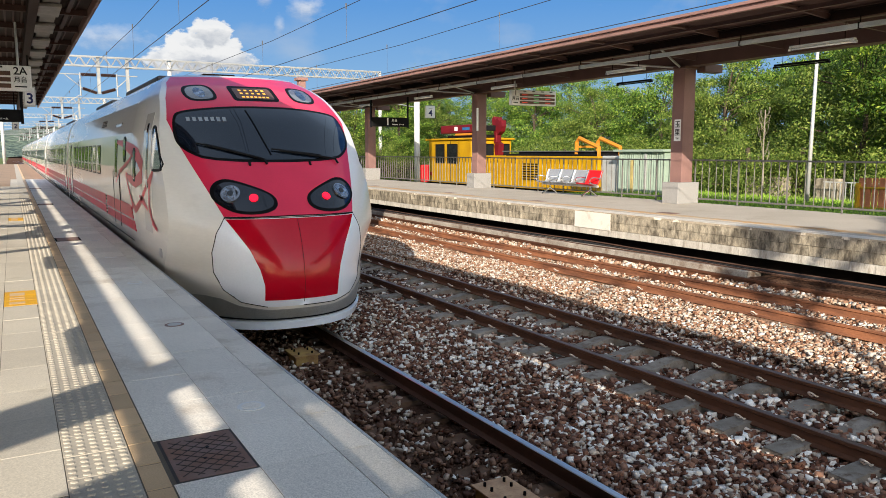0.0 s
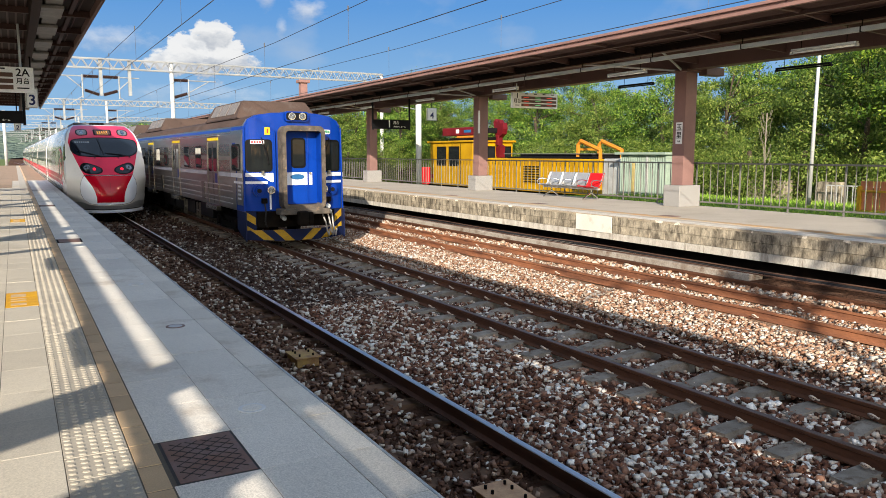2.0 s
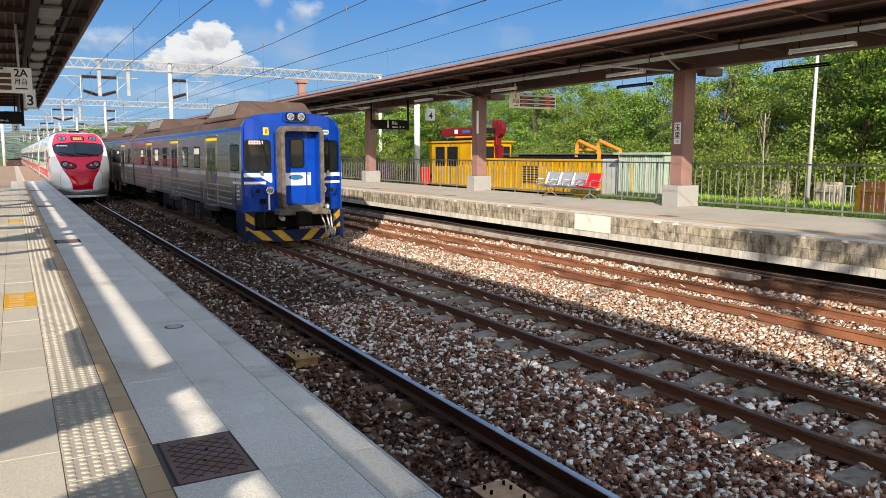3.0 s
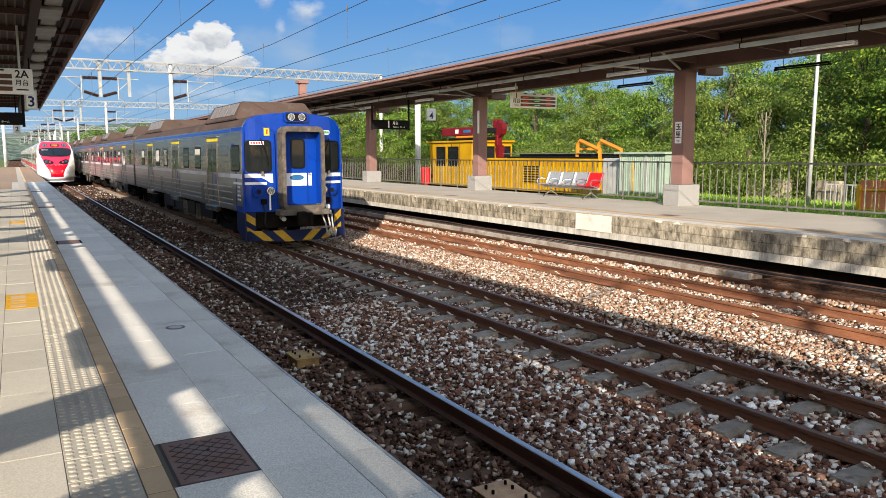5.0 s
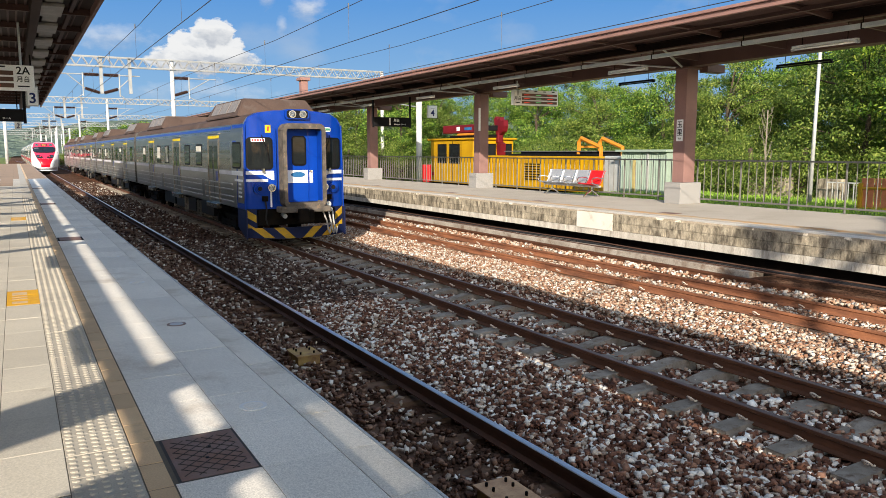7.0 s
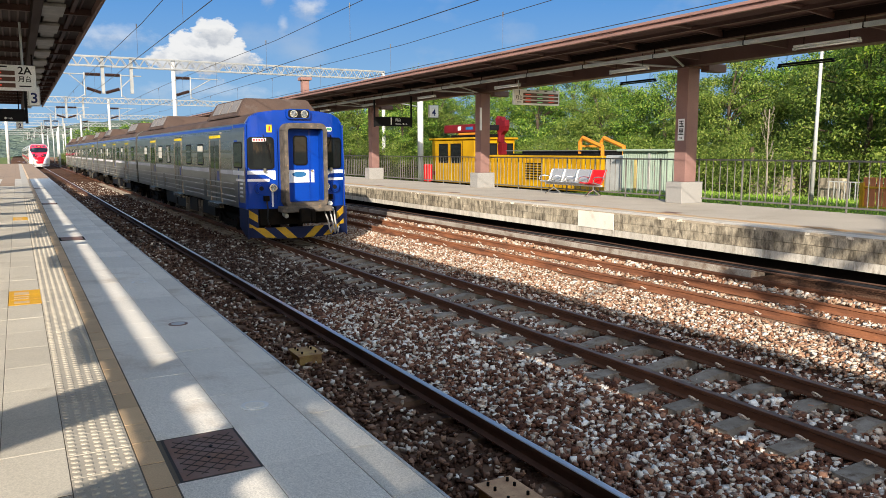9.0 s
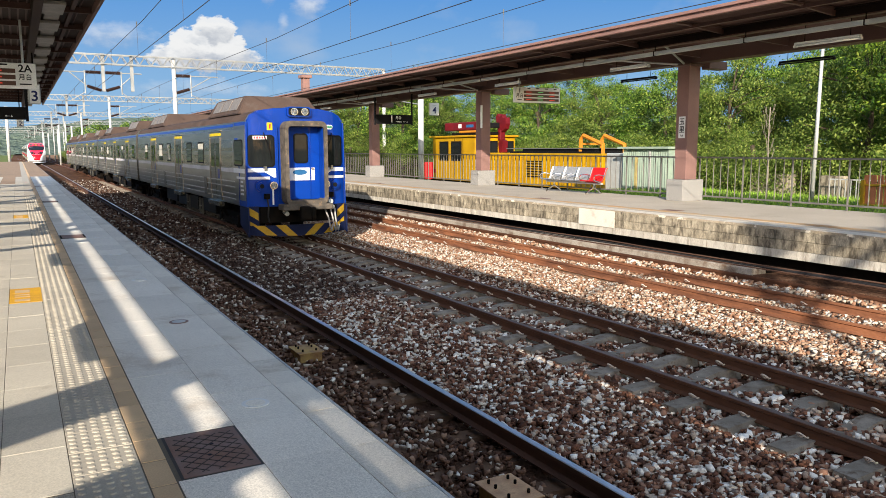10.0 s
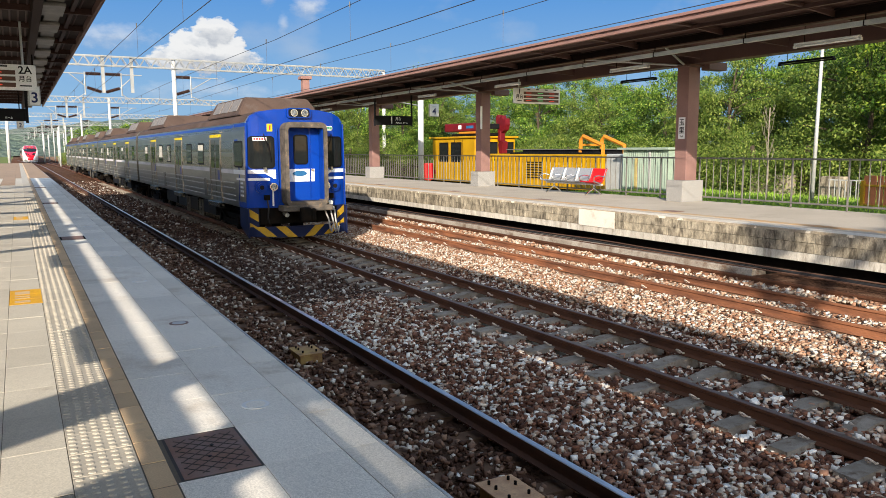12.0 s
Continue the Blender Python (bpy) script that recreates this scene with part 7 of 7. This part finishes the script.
for i in range(19):
    m = pose((29.2 if 1 < i < 12 else 27.4) + rng_t.uniform(-0.8, 1.2), 19.5 + 2.7 * i + rng_t.uniform(-0.6, 0.6), 0.2, 0, 0, rng_t.uniform(0, 360))
    if i == 0:
        tree_kinds[3].matrix_basis = m
    else:
        copy_thing(tree_kinds[3], m)
for x, y in ((22.3, 48.5), (21.8, 53.5), (21.6, 59.0), (21.4, 65.0), (21.6, 72.0), (10.5, 150.0), (9.4, 142.0), (12.0, 158.0), (9.0, 170.0), (11.0, 185.0)):
    copy_thing(tree_kinds[3], pose(x, y, 0.2 if x > 17 else -0.3, 0, 0, rng_t.uniform(0, 360)))
# added woods and hall, unseen, close the place behind camera and cut sky glow
for k in range(30):
    a = radians(150 + 5.6 * k)
    copy_thing(tree_kinds[5], pose(58 * math.sin(a) - 4, 58 * math.cos(a), -0.3, 0, 0, rng_t.uniform(0, 360)))
hall = tagged(empty("station_building", -26, 10, -0.3), "plain pale building added out of view beyond the near platform", "building")
part("wall", bx(-4, -40, 0, 4, 40, 5.6), M_WHITEPAINT, hall)
part("roof", bx(-4.5, -40.5, 5.6, 4.5, 40.5, 6.0, bevel=0.05), M_BROWN, hall)
# tall thin tree beyond the near platform, whose shadow falls across the tracks


def shade_tree():
    rng = random.Random(21)
    t = tagged(empty("tall_tree", -8.2, -19.4, -0.3), "tall slender tree with an open crown behind the near platform", "tree", group="trees behind the near platform")
    bm = bmesh.new()
    for k in range(5):
        rod(bm, (0.02 * k, 0, 2.8 * k), (0.02 * k + 0.02, 0, 2.8 * k + 2.85), 0.20 - 0.025 * k, 10, 0.175 - 0.025 * k)
    # limbs spread across the sun's direction; u runs along the limb, h is height
    across = Vector((0.821, -0.571, 0))
    centres = []
    for u, h, n, thick in ((0.3, 14.95, 3, 0.06), (0.85, 14.65, 4, 0.07), (1.25, 14.2, 2, 0.05), (2.0, 14.7, 1, 0.05), (3.0, 15.5, 3, 0.05), (4.1, 16.6, 2, 0.045), (-0.8, 13.95, 2, 0.05), (0.15, 14.15, 1, 0.05)):
        tip = across * (u + 0.4) + Vector((rng.uniform(-0.3, 0.3), rng.uniform(-0.3, 0.3), h))
        tube(bm, [(0.07, 0, 12.6), Vector((0.07, 0, 12.6)).lerp(tip, 0.55) + Vector((0, 0, 0.2)), tip], thick, 6)
        for k in range(n):
            q = tip + Vector((rng.gauss(0, 0.24), rng.gauss(0, 0.24), rng.gauss(0, 0.2)))
            centres.append(tuple(q))
            tube(bm, [tip.lerp(Vector((0.07, 0, 12.9)), 0.25), q], 0.022, 5)
    tube(bm, [(0.07, 0, 13.4)] + [tuple(across * u + Vector((0, 0, h))) for u, h in ((-0.9, 14.0), (-1.6, 14.2), (-2.4, 13.85), (-3.9, 12.7))], 0.05, 6)
    part("trunk", bm, M_BARK, t, "slender grey-brown trunk with limbs")
    crown = new("crown", leaf_mesh("crown", centres, 170, 0.14, 0.085, 21, M_LEAF))
    crown.parent = t


shade_tree()
M_PALEBARK = mat("pale_bark", (0.30, 0.26, 0.21), 0.85, scale=8, bump=0.2)
sap = tagged(empty("bare_sapling", 23.0, 17.9, 0.4), "thin pale leafless sapling", "sapling")
bm = tube(bmesh.new(), [(0, 0, 0), (0.02, 0, 1.2), (-0.02, 0.03, 2.2), (0.02, 0.05, 3.5)], 0.018, 6)
rs = random.Random(9)
for k in range(22):
    z = 1.4 + 0.09 * k
    a = rs.uniform(0, 6.28)
    l = rs.uniform(0.35, 0.75) * (1 - 0.25 * k / 22)
    tube(bm, [(0, 0.02, z), (0.35 * l * math.cos(a), 0.35 * l * math.sin(a), z + 0.35 * l), (0.5 * l * math.cos(a), 0.5 * l * math.sin(a), z + 1.0 * l)], 0.0055, 4)
part("stem", bm, M_PALEBARK, sap)

rng = np.random.default_rng(77)
n = 26000
gx, gy = rng.uniform(17.3, 25.5, n), rng.uniform(4, 42, n)
gz = np.array([ground_z(float(a), float(b)) for a, b in zip(gx, gy)])
ang = rng.uniform(0, 2 * np.pi, n)
hh, ww = rng.uniform(0.06, 0.20, n), rng.uniform(0.012, 0.03, n)
lean = rng.normal(0, 0.07, (n, 2))
base = np.stack([gx, gy, gz - 0.02], 1)
side = np.stack([np.cos(ang) * ww, np.sin(ang) * ww, np.zeros(n)], 1)
tip = base + np.stack([lean[:, 0], lean[:, 1], hh], 1)
V = np.stack([base - side, base + side, tip], 1).reshape(-1, 3)
me = bpy.data.meshes.new("grass")
me.vertices.add(3 * n)
me.vertices.foreach_set("co", V.ravel())
me.loops.add(3 * n)
me.loops.foreach_set("vertex_index", np.arange(3 * n))
me.polygons.add(n)
me.polygons.foreach_set("loop_start", np.arange(0, 3 * n, 3))
me.update(calc_edges=True)
me.materials.append(M_GRASS)
tagged(new("grass", me), "fresh green grass behind the railing", "grass", kind="stuff")

M_HILL = island_mat("wooded_hill", [(0.0, (0.07, 0.11, 0.05)), (1.0, (0.11, 0.16, 0.07))], 0.95, 0.05, 0.3)
M_HILLBASE = mat("hill_green", (0.115, 0.155, 0.12), 0.95, col2=(0.085, 0.12, 0.10), scale=-0.03, fine=0.25, bump=1.0, dist=4.0)


def hill(x0, x1, y, depth, height, seed):
    bm = bmesh.new()
    nx, ny = 120, 14
    rows = []
    for j in range(ny + 1):
        v = j / ny
        row = []
        for i in range(nx + 1):
            u = i / nx
            x, yy = x0 + (x1 - x0) * u, y + depth * v
            h = height * (0.55 + 0.45 * noise.noise((u * 5 + seed, v, 0))) * math.sin(math.pi * min(v * 1.1, 1) * 0.55) * min(1, 6 * u, 6 * (1 - u))
            h += 2.6 * noise.noise((x * 0.11, yy * 0.11, seed)) + 1.4 * noise.noise((x * 0.3, yy * 0.3, seed))
            row.append(bm.verts.new((x, yy, max(-1, h))))
        rows.append(row)
    for a, b in zip(rows, rows[1:]):
        for i in range(nx):
            bm.faces.new((a[i], a[i + 1], b[i + 1], b[i]))
    return tagged(part("backdrop_hill", bm, M_HILLBASE, smooth=True), "low wooded hills in the distance", "hill", kind="structure")


hill(-420, 420, 430, 160, 34, 2.0)
hill(150, 900, 500, 300, 50, 5.0)



def sky_material():
    """Blue gradient by elevation with soft clouds; u is azimuth and v elevation, in degrees."""
    m = bpy.data.materials.new("sky_backdrop")
    m.use_nodes = True
    n, l = m.node_tree.nodes, m.node_tree.links
    n.remove(n["Principled BSDF"])
    uv = n.new("ShaderNodeUVMap")
    uv.uv_map = "angles"
    sp = n.new("ShaderNodeSeparateXYZ")
    l.new(uv.outputs[0], sp.inputs[0])

    def math_node(op, a, b=None, c=None):
        k = n.new("ShaderNodeMath")
        k.operation = op
        for i, v in enumerate((a, b, c)):
            if v is None:
                continue
            if isinstance(v, (int, float)):
                k.inputs[i].default_value = v
            else:
                l.new(v, k.inputs[i])
        return k.outputs[0]

    ramp = n.new("ShaderNodeValToRGB")
    stops = [(0.0, (0.33, 0.57, 0.84)), (0.12, (0.27, 0.53, 0.87)), (0.30, (0.12, 0.37, 0.84)), (1.0, (0.03, 0.15, 0.50))]
    while len(ramp.color_ramp.elements) < len(stops):
        ramp.color_ramp.elements.new(0.5)
    for e, (p, c) in zip(ramp.color_ramp.elements, stops):
        e.position, e.color = p, (*c, 1)
    l.new(math_node("DIVIDE", sp.outputs[1], 35.0), ramp.inputs["Fac"])
    col = ramp.outputs["Color"]
    mp = n.new("ShaderNodeMapping")
    mp.inputs["Scale"].default_value = (0.55, 0.9, 1)
    l.new(uv.outputs[0], mp.inputs["Vector"])
    nz = n.new("ShaderNodeTexNoise")
    nz.inputs["Scale"].default_value, nz.inputs["Detail"].default_value, nz.inputs["Roughness"].default_value = 1.0, 9, 0.6
    l.new(mp.outputs[0], nz.inputs["Vector"])
    big = n.new("ShaderNodeTexNoise")
    big.inputs["Scale"].default_value, big.inputs["Detail"].default_value = 0.22, 8
    l.new(mp.outputs[0], big.inputs["Vector"])
    base = n.new("ShaderNodeValToRGB")
    base.color_ramp.elements[0].position, base.color_ramp.elements[1].position = 0.54, 0.80
    l.new(big.outputs["Fac"], base.inputs["Fac"])
    thin = math_node("MULTIPLY", base.outputs["Color"], 0.55)

    def blend(col, fac, white):
        mx = n.new("ShaderNodeMixRGB")
        l.new(fac, mx.inputs["Fac"])
        l.new(col, mx.inputs["Color1"])
        if isinstance(white, tuple):
            mx.inputs["Color2"].default_value = (*white, 1)
        else:
            l.new(white, mx.inputs["Color2"])
        return mx.outputs["Color"]

    col = blend(col, thin, (0.62, 0.70, 0.80))
    # az, el, half width, half height, softness, strength
    for az, el, w, h, soft, power in ((12.6, 7.0, 2.9, 1.75, 0.16, 0.97), (10.6, 6.5, 2.1, 1.0, 0.2, 0.95), (12.9, 8.3, 1.5, 1.0, 0.2, 0.95), (14.3, 6.6, 1.6, 0.8, 0.25, 0.9), (19.4, 10.2, 1.5, 0.9, 0.9, 0.6), (16.6, 10.9, 0.7, 1.0, 0.9, 0.5), (6.3, 7.6, 3.4, 0.9, 1.0, 0.5), (17.6, 8.9, 0.4, 0.8, 0.9, 0.35), (12.0, 4.2, 5.0, 0.8, 1.1, 0.45)):
        dx = math_node("DIVIDE", math_node("SUBTRACT", sp.outputs[0], az), w)
        dz = math_node("DIVIDE", math_node("SUBTRACT", sp.outputs[1], el), h)
        r = math_node("SQRT", math_node("ADD", math_node("MULTIPLY", dx, dx), math_node("MULTIPLY", dz, dz)))
        d = math_node("SUBTRACT", math_node("ADD", 1.0, math_node("MULTIPLY", math_node("SUBTRACT", nz.outputs["Fac"], 0.5), 2.2)), r)
        k = n.new("ShaderNodeClamp")
        l.new(math_node("DIVIDE", d, soft), k.inputs["Value"])
        f = math_node("MULTIPLY", k.outputs[0], power)
        sh = n.new("ShaderNodeValToRGB")
        sh.color_ramp.elements[0].position, sh.color_ramp.elements[1].position = 0.25, 0.62
        sh.color_ramp.elements[0].color, sh.color_ramp.elements[1].color = (0.50, 0.57, 0.68, 1), (0.93, 0.98, 1.04, 1)
        l.new(math_node("ADD", math_node("MULTIPLY", dz, 0.28), nz.outputs["Fac"]), sh.inputs["Fac"])
        col = blend(col, f, sh.outputs["Color"])
    em = n.new("ShaderNodeEmission")
    em.inputs["Strength"].default_value = 0.41
    l.new(col, em.inputs["Color"])
    l.new(em.outputs[0], n["Material Output"].inputs["Surface"])
    return m


def sky_backdrop():
    bm = bmesh.new()
    lay_uv = bm.loops.layers.uv.new("angles")
    R = 2900.0
    azs, els = [-75 + 4 * i for i in range(51)], [-2, 0, 2, 4, 6, 8, 10, 13, 16, 20, 25, 30, 35]
    rows = [[bm.verts.new((R * math.sin(radians(a)), R * math.cos(radians(a)), CAM_Z + R * math.tan(radians(e)))) for a in azs] for e in els]
    for j in range(len(els) - 1):
        for i in range(len(azs) - 1):
            f = bm.faces.new((rows[j][i], rows[j + 1][i], rows[j + 1][i + 1], rows[j][i + 1]))
            for lp, (jj, ii) in zip(f.loops, ((j, i), (j + 1, i), (j + 1, i + 1), (j, i + 1))):
                lp[lay_uv].uv = (azs[ii], els[jj])
    return tagged(part("backdrop_sky", bm, sky_material()), "blue afternoon sky with white cumulus clouds", "sky", kind="structure")


sky_backdrop()
# ---- paving of the near platform ----


def tile_mesh(w, l, h=0.012, gap=0.0017):
    bm = bmesh.new()
    a, b, c = w / 2 - gap, l / 2 - gap, 0.0010
    lo = [bm.verts.new((x, y, -h)) for x, y in ((-a, -b), (a, -b), (a, b), (-a, b))]
    mi = [bm.verts.new((x, y, -c)) for x, y in ((-a, -b), (a, -b), (a, b), (-a, b))]
    to = [bm.verts.new((x, y, 0)) for x, y in ((-a + c, -b + c), (a - c, -b + c), (a - c, b - c), (-a + c, b - c))]
    for i in range(4):
        j = (i + 1) % 4
        bm.faces.new((lo[i], lo[j], mi[j], mi[i]))
        bm.faces.new((mi[i], mi[j], to[j], to[i]))
    bm.faces.new(to)
    return bm


def lay(name, x0, x1, length, y0, y1, material, mesh=None, skip=None):
    """A row of like pieces along the platform, each an object on one mesh."""
    first, y = None, y0
    rr = random.Random(int(x0 * 1000))
    while y < y1:
        if not (skip and skip(y + length / 2)):
            at = ((x0 + x1) / 2, y + length / 2, PZ + rr.uniform(-0.0012, 0.0012))
            if first is None:
                first = part(name, mesh or tile_mesh(x1 - x0, length), material, platform_near)
                first.location = at
            else:
                share(first, platform_near, at)
        y += length
    return first


def strip(name, x0, x1, length, y0, y1, material):
    """The same paving further off, joined."""
    bm = bmesh.new()
    y = y0
    while y < y1:
        vs = box(bm, x0 + 0.0025, y + 0.0025, PZ - 0.012, x1 - 0.0025, y + length - 0.0025, PZ)
        y += length
    return tagged(part(name, bm, material, platform_near), kind="stuff")


def dome_tile():
    bm = tile_mesh(0.299, 0.30)
    for i in range(5):
        for j in range(5):
            cx, cy = -0.12 + 0.06 * i, -0.12 + 0.06 * j
            rings = []
            for r, z in ((0.021, 0.0), (0.016, 0.0042), (0.008, 0.006)):
                rings.append([bm.verts.new((cx + r * math.cos(2 * math.pi * k / 8), cy + r * math.sin(2 * math.pi * k / 8), z)) for k in range(8)])
            for a, b in zip(rings, rings[1:]):
                for k in range(8):
                    bm.faces.new((a[k], a[(k + 1) % 8], b[(k + 1) % 8], b[k]))
            bm.faces.new(rings[-1])
    return bm


M_AGG = mat("exposed_aggregate", (0.42, 0.38, 0.31), 0.85, col2=(0.25, 0.22, 0.18), scale=-60, fine=120, bump=0.9, dist=0.006, stain=(0.62, 0.58, 0.50), stain_at=(0.55, 0.6), speck=1.2)
M_OLDPAVE = mat("old_brown_paving", (0.36, 0.25, 0.17), 0.8, col2=(0.29, 0.21, 0.15), scale=-1.0, fine=40, bump=0.15, stain=(0.2, 0.15, 0.11))
Y0 = 2.29
hole = lambda y: 3.49 < y < 4.09
lay("tile", 0.547, 0.95, 0.6, Y0 - 2.4, 38.29, M_GRANITE, skip=hole)
lay("tile", 0.95, 1.35, 0.6, Y0 - 2.4, 38.29, M_GRANITE)
lay("coping_stone", 1.35, EDGE - 0.012, 0.6, Y0 - 2.4, 38.29, M_COPING)
lay("brick", 0.424, 0.545, 0.31, 1.307, 30.0, M_BAND, tile_mesh(0.121, 0.31, 0.012, 0.0045))
lay("tactile_tile", 0.124, 0.423, 0.30, 1.68, 28.0, M_TACTILE, dome_tile())
lay("tile", -0.17, 0.123, 0.60, 3.61, 30.0, M_BEIGE, skip=lambda y: 8.41 < y < 9.61 or 19.2 < y < 20.4)
lay("tile", -0.77, -0.17, 0.60, 3.61, 39.0, M_BEIGE)
for ya, yb, mm in ((38.29, 49.09, M_GRANITE), (49.09, 111, M_OLDPAVE)):
    strip("paving", 0.55, 0.95, 0.6, ya, yb, mm)
    strip("paving", 0.95, 1.35, 0.6, ya, yb, mm)
    strip("paving", 1.35, EDGE - 0.012, 0.6, ya, yb, mm)
for xa, xb, yb, mm in ((0.55, 0.95, -0.12, M_GRANITE), (0.95, 1.35, -0.12, M_GRANITE), (1.35, EDGE - 0.012, -0.12, M_COPING), (0.424, 0.545, 1.30, M_BAND), (0.125, 0.422, 1.67, M_TACTILE), (-0.17, 0.123, 3.60, M_AGG), (-0.77, -0.17, 3.60, M_AGG)):
    strip("paving", xa, xb, 0.6, yb - 12.0, yb - 0.01, mm)
strip("paving", 0.424, 0.545, 0.6, 30.05, 111, M_BAND)
strip("paving", 0.125, 0.422, 0.6, 28.1, 111, M_TACTILE)
strip("paving", -0.17, 0.13, 0.6, 30.0, 49, M_BEIGE)
strip("paving", -0.17, 0.13, 0.6, 49, 111, M_OLDPAVE)
strip("paving", -9.0, -0.77, 0.6, -12, 49, M_BEIGE)
strip("paving", -9.0, -0.77, 0.6, 49, 111, M_OLDPAVE)
strip("paving", -0.77, -0.17, 0.6, 39, 111, M_OLDPAVE)
part("edge_nosing", bx(EDGE - 0.012, -12, PZ - 0.05, EDGE + 0.006, 112, PZ + 0.002, bevel=0.004), M_GREYPAINT, platform_near, "pale metal edge nosing")
for ya in (8.52, 19.3):
    part("tile", bx(-0.167, ya - 0.107, PZ - 0.01, 0.12, ya - 0.003, PZ), M_BEIGE, platform_near)
    part("tile", bx(-0.167, ya + 0.903, PZ - 0.01, 0.12, ya + 1.085, PZ), M_BEIGE, platform_near)
    for k in range(3):
        pl = part("warning_tile", bx(-0.167, ya + 0.3 * k + 0.003, PZ - 0.01, 0.127, ya + 0.3 * k + 0.297, PZ + 0.001), M_YELLOW, platform_near, "yellow printed warning tile")
    for k, (a, b) in enumerate(((0.10, 0.22), (0.34, 0.40), (0.46, 0.52), (0.60, 0.80))):
        part("printed_bar", bx(-0.12, ya + a, PZ + 0.001, 0.02, ya + b * 0.98, PZ + 0.002), M_BAND, platform_near)

# access cover
M_DARKIRON = mat("dark_iron", (0.06, 0.05, 0.045), 0.6, 0.3, scale=6, bump=0.2)
cov = tagged(empty("access_cover", 0.76, 3.79, PZ), "rusty cast-iron access cover with a diamond tread, set in the paving", "access cover")
part("frame", bx(-0.197, -0.297, -0.012, 0.187, 0.297, -0.0015), M_DARKIRON, cov)
part("lid", bx(-0.182, -0.283, -0.006, 0.178, 0.283, 0.001, bevel=0.002), M_PLATE, cov)
bm = bmesh.new()
for k in range(-8, 9):
    for s in (-1, 1):
        c = k * 0.078
        y_a, y_b = c - s * 0.16, c + s * 0.15
        lo, hi = -0.25, 0.225
        d = y_b - y_a
        ta, tb = (lo - y_a) / d, (hi - y_a) / d
        t0, t1 = max(0, min(ta, tb)), min(1, max(ta, tb))
        if t1 - t0 > 0.08:
            rod(bm, (-0.16 + 0.31 * t0, y_a + d * t0, 0.001), (-0.16 + 0.31 * t1, y_a + d * t1, 0.001), 0.003, 5)
part("tread", bm, M_DARKIRON, cov, "raised diamond tread")
for x, y in ((-0.02, -0.06), (0.02, 0.08)):
    part("key_hole", rod(bmesh.new(), (x, y, 0.0005), (x, y, 0.0045), 0.009, 10), M_BLACK, cov)

for i, y in enumerate((4.39, 6.88, 9.37, 11.86, 14.35, 16.84, 19.33)):
    d = tagged(empty("floor_marker", 1.15, y, PZ), "round metal floor marker let into the paving", "floor marker", group="floor markers")
    part("ring", rod(bmesh.new(), (0, 0, -0.006), (0, 0, 0.003), 0.082, 28), M_PLATE if i == 1 else M_SIGNWHITE, d)
    part("disc", rod(bmesh.new(), (0, 0, 0.003), (0, 0, 0.005), 0.058, 24), M_GREYPAINT if i == 1 else M_GRANITE, d)
for x, y in ((0.75, 14.7), (0.75, 25.0), (0.75, 36.0)):
    d = tagged(empty("drain_cover", x, y, PZ), "dark iron drain cover in the paving", "drain cover", group="drain covers")
    part("frame", bx(-0.2, -0.3, 0.0, 0.2, 0.3, 0.004, bevel=0.002), M_DARK, d)
    part("lid", bx(-0.17, -0.27, 0.004, 0.17, 0.27, 0.007, bevel=0.002), M_PLATE, d)

# yellow boxes between the near rails
M_BOXY = mat("rusty_yellow_steel", (0.50, 0.32, 0.10), 0.65, col2=(0.34, 0.19, 0.09), scale=6, fine=60, bump=0.25, stain=(0.22, 0.1, 0.05), stain_at=(0.5, 0.75))
# rusty tan lid of the nearer box, with sunlight put into its colour
M_BOXTOP = mat("worn_tan_plate", (0.60, 0.36, 0.20), 0.6, col2=(0.45, 0.25, 0.14), scale=9, fine=60, bump=0.25, stain=(0.24, 0.12, 0.06), stain_at=(0.58, 0.75))
for y in (4.60, 9.32):
    b = tagged(empty("track_beacon", 3.13, y, -0.24), "rusty yellow steel beacon box bolted between the rails", "track beacon", group="track beacons")
    part("box", bx(-0.15, -0.20, 0, 0.15, 0.20, 0.12, bevel=0.012), M_BOXY, b)
    part("cover_plate", bx(-0.17, -0.23, 0.12, 0.17, 0.23, 0.135, bevel=0.004), M_BOXTOP if y < 5 else M_BOXY, b)
    for x in (-0.09, 0.09):
        for yy in (-0.13, 0.05, 0.15):
            part("bolt", rod(bmesh.new(), (x, yy, 0.135), (x, yy, 0.165), 0.012, 6), M_DARK, b)

def motions():
    rows = []
    for i in range(25):
        t = i * 0.5
        s = 10 + 10.4 * t + 0.47 * t * t if t <= 6 else 89.32 + 16.04 * (t - 6) - 0.01 * (t - 6) ** 2
        y = s - 0.75
        rows.append((t, pose(track_x(T1 + 0.06, y), y, 0)))
    walk(red, rows)


motions()
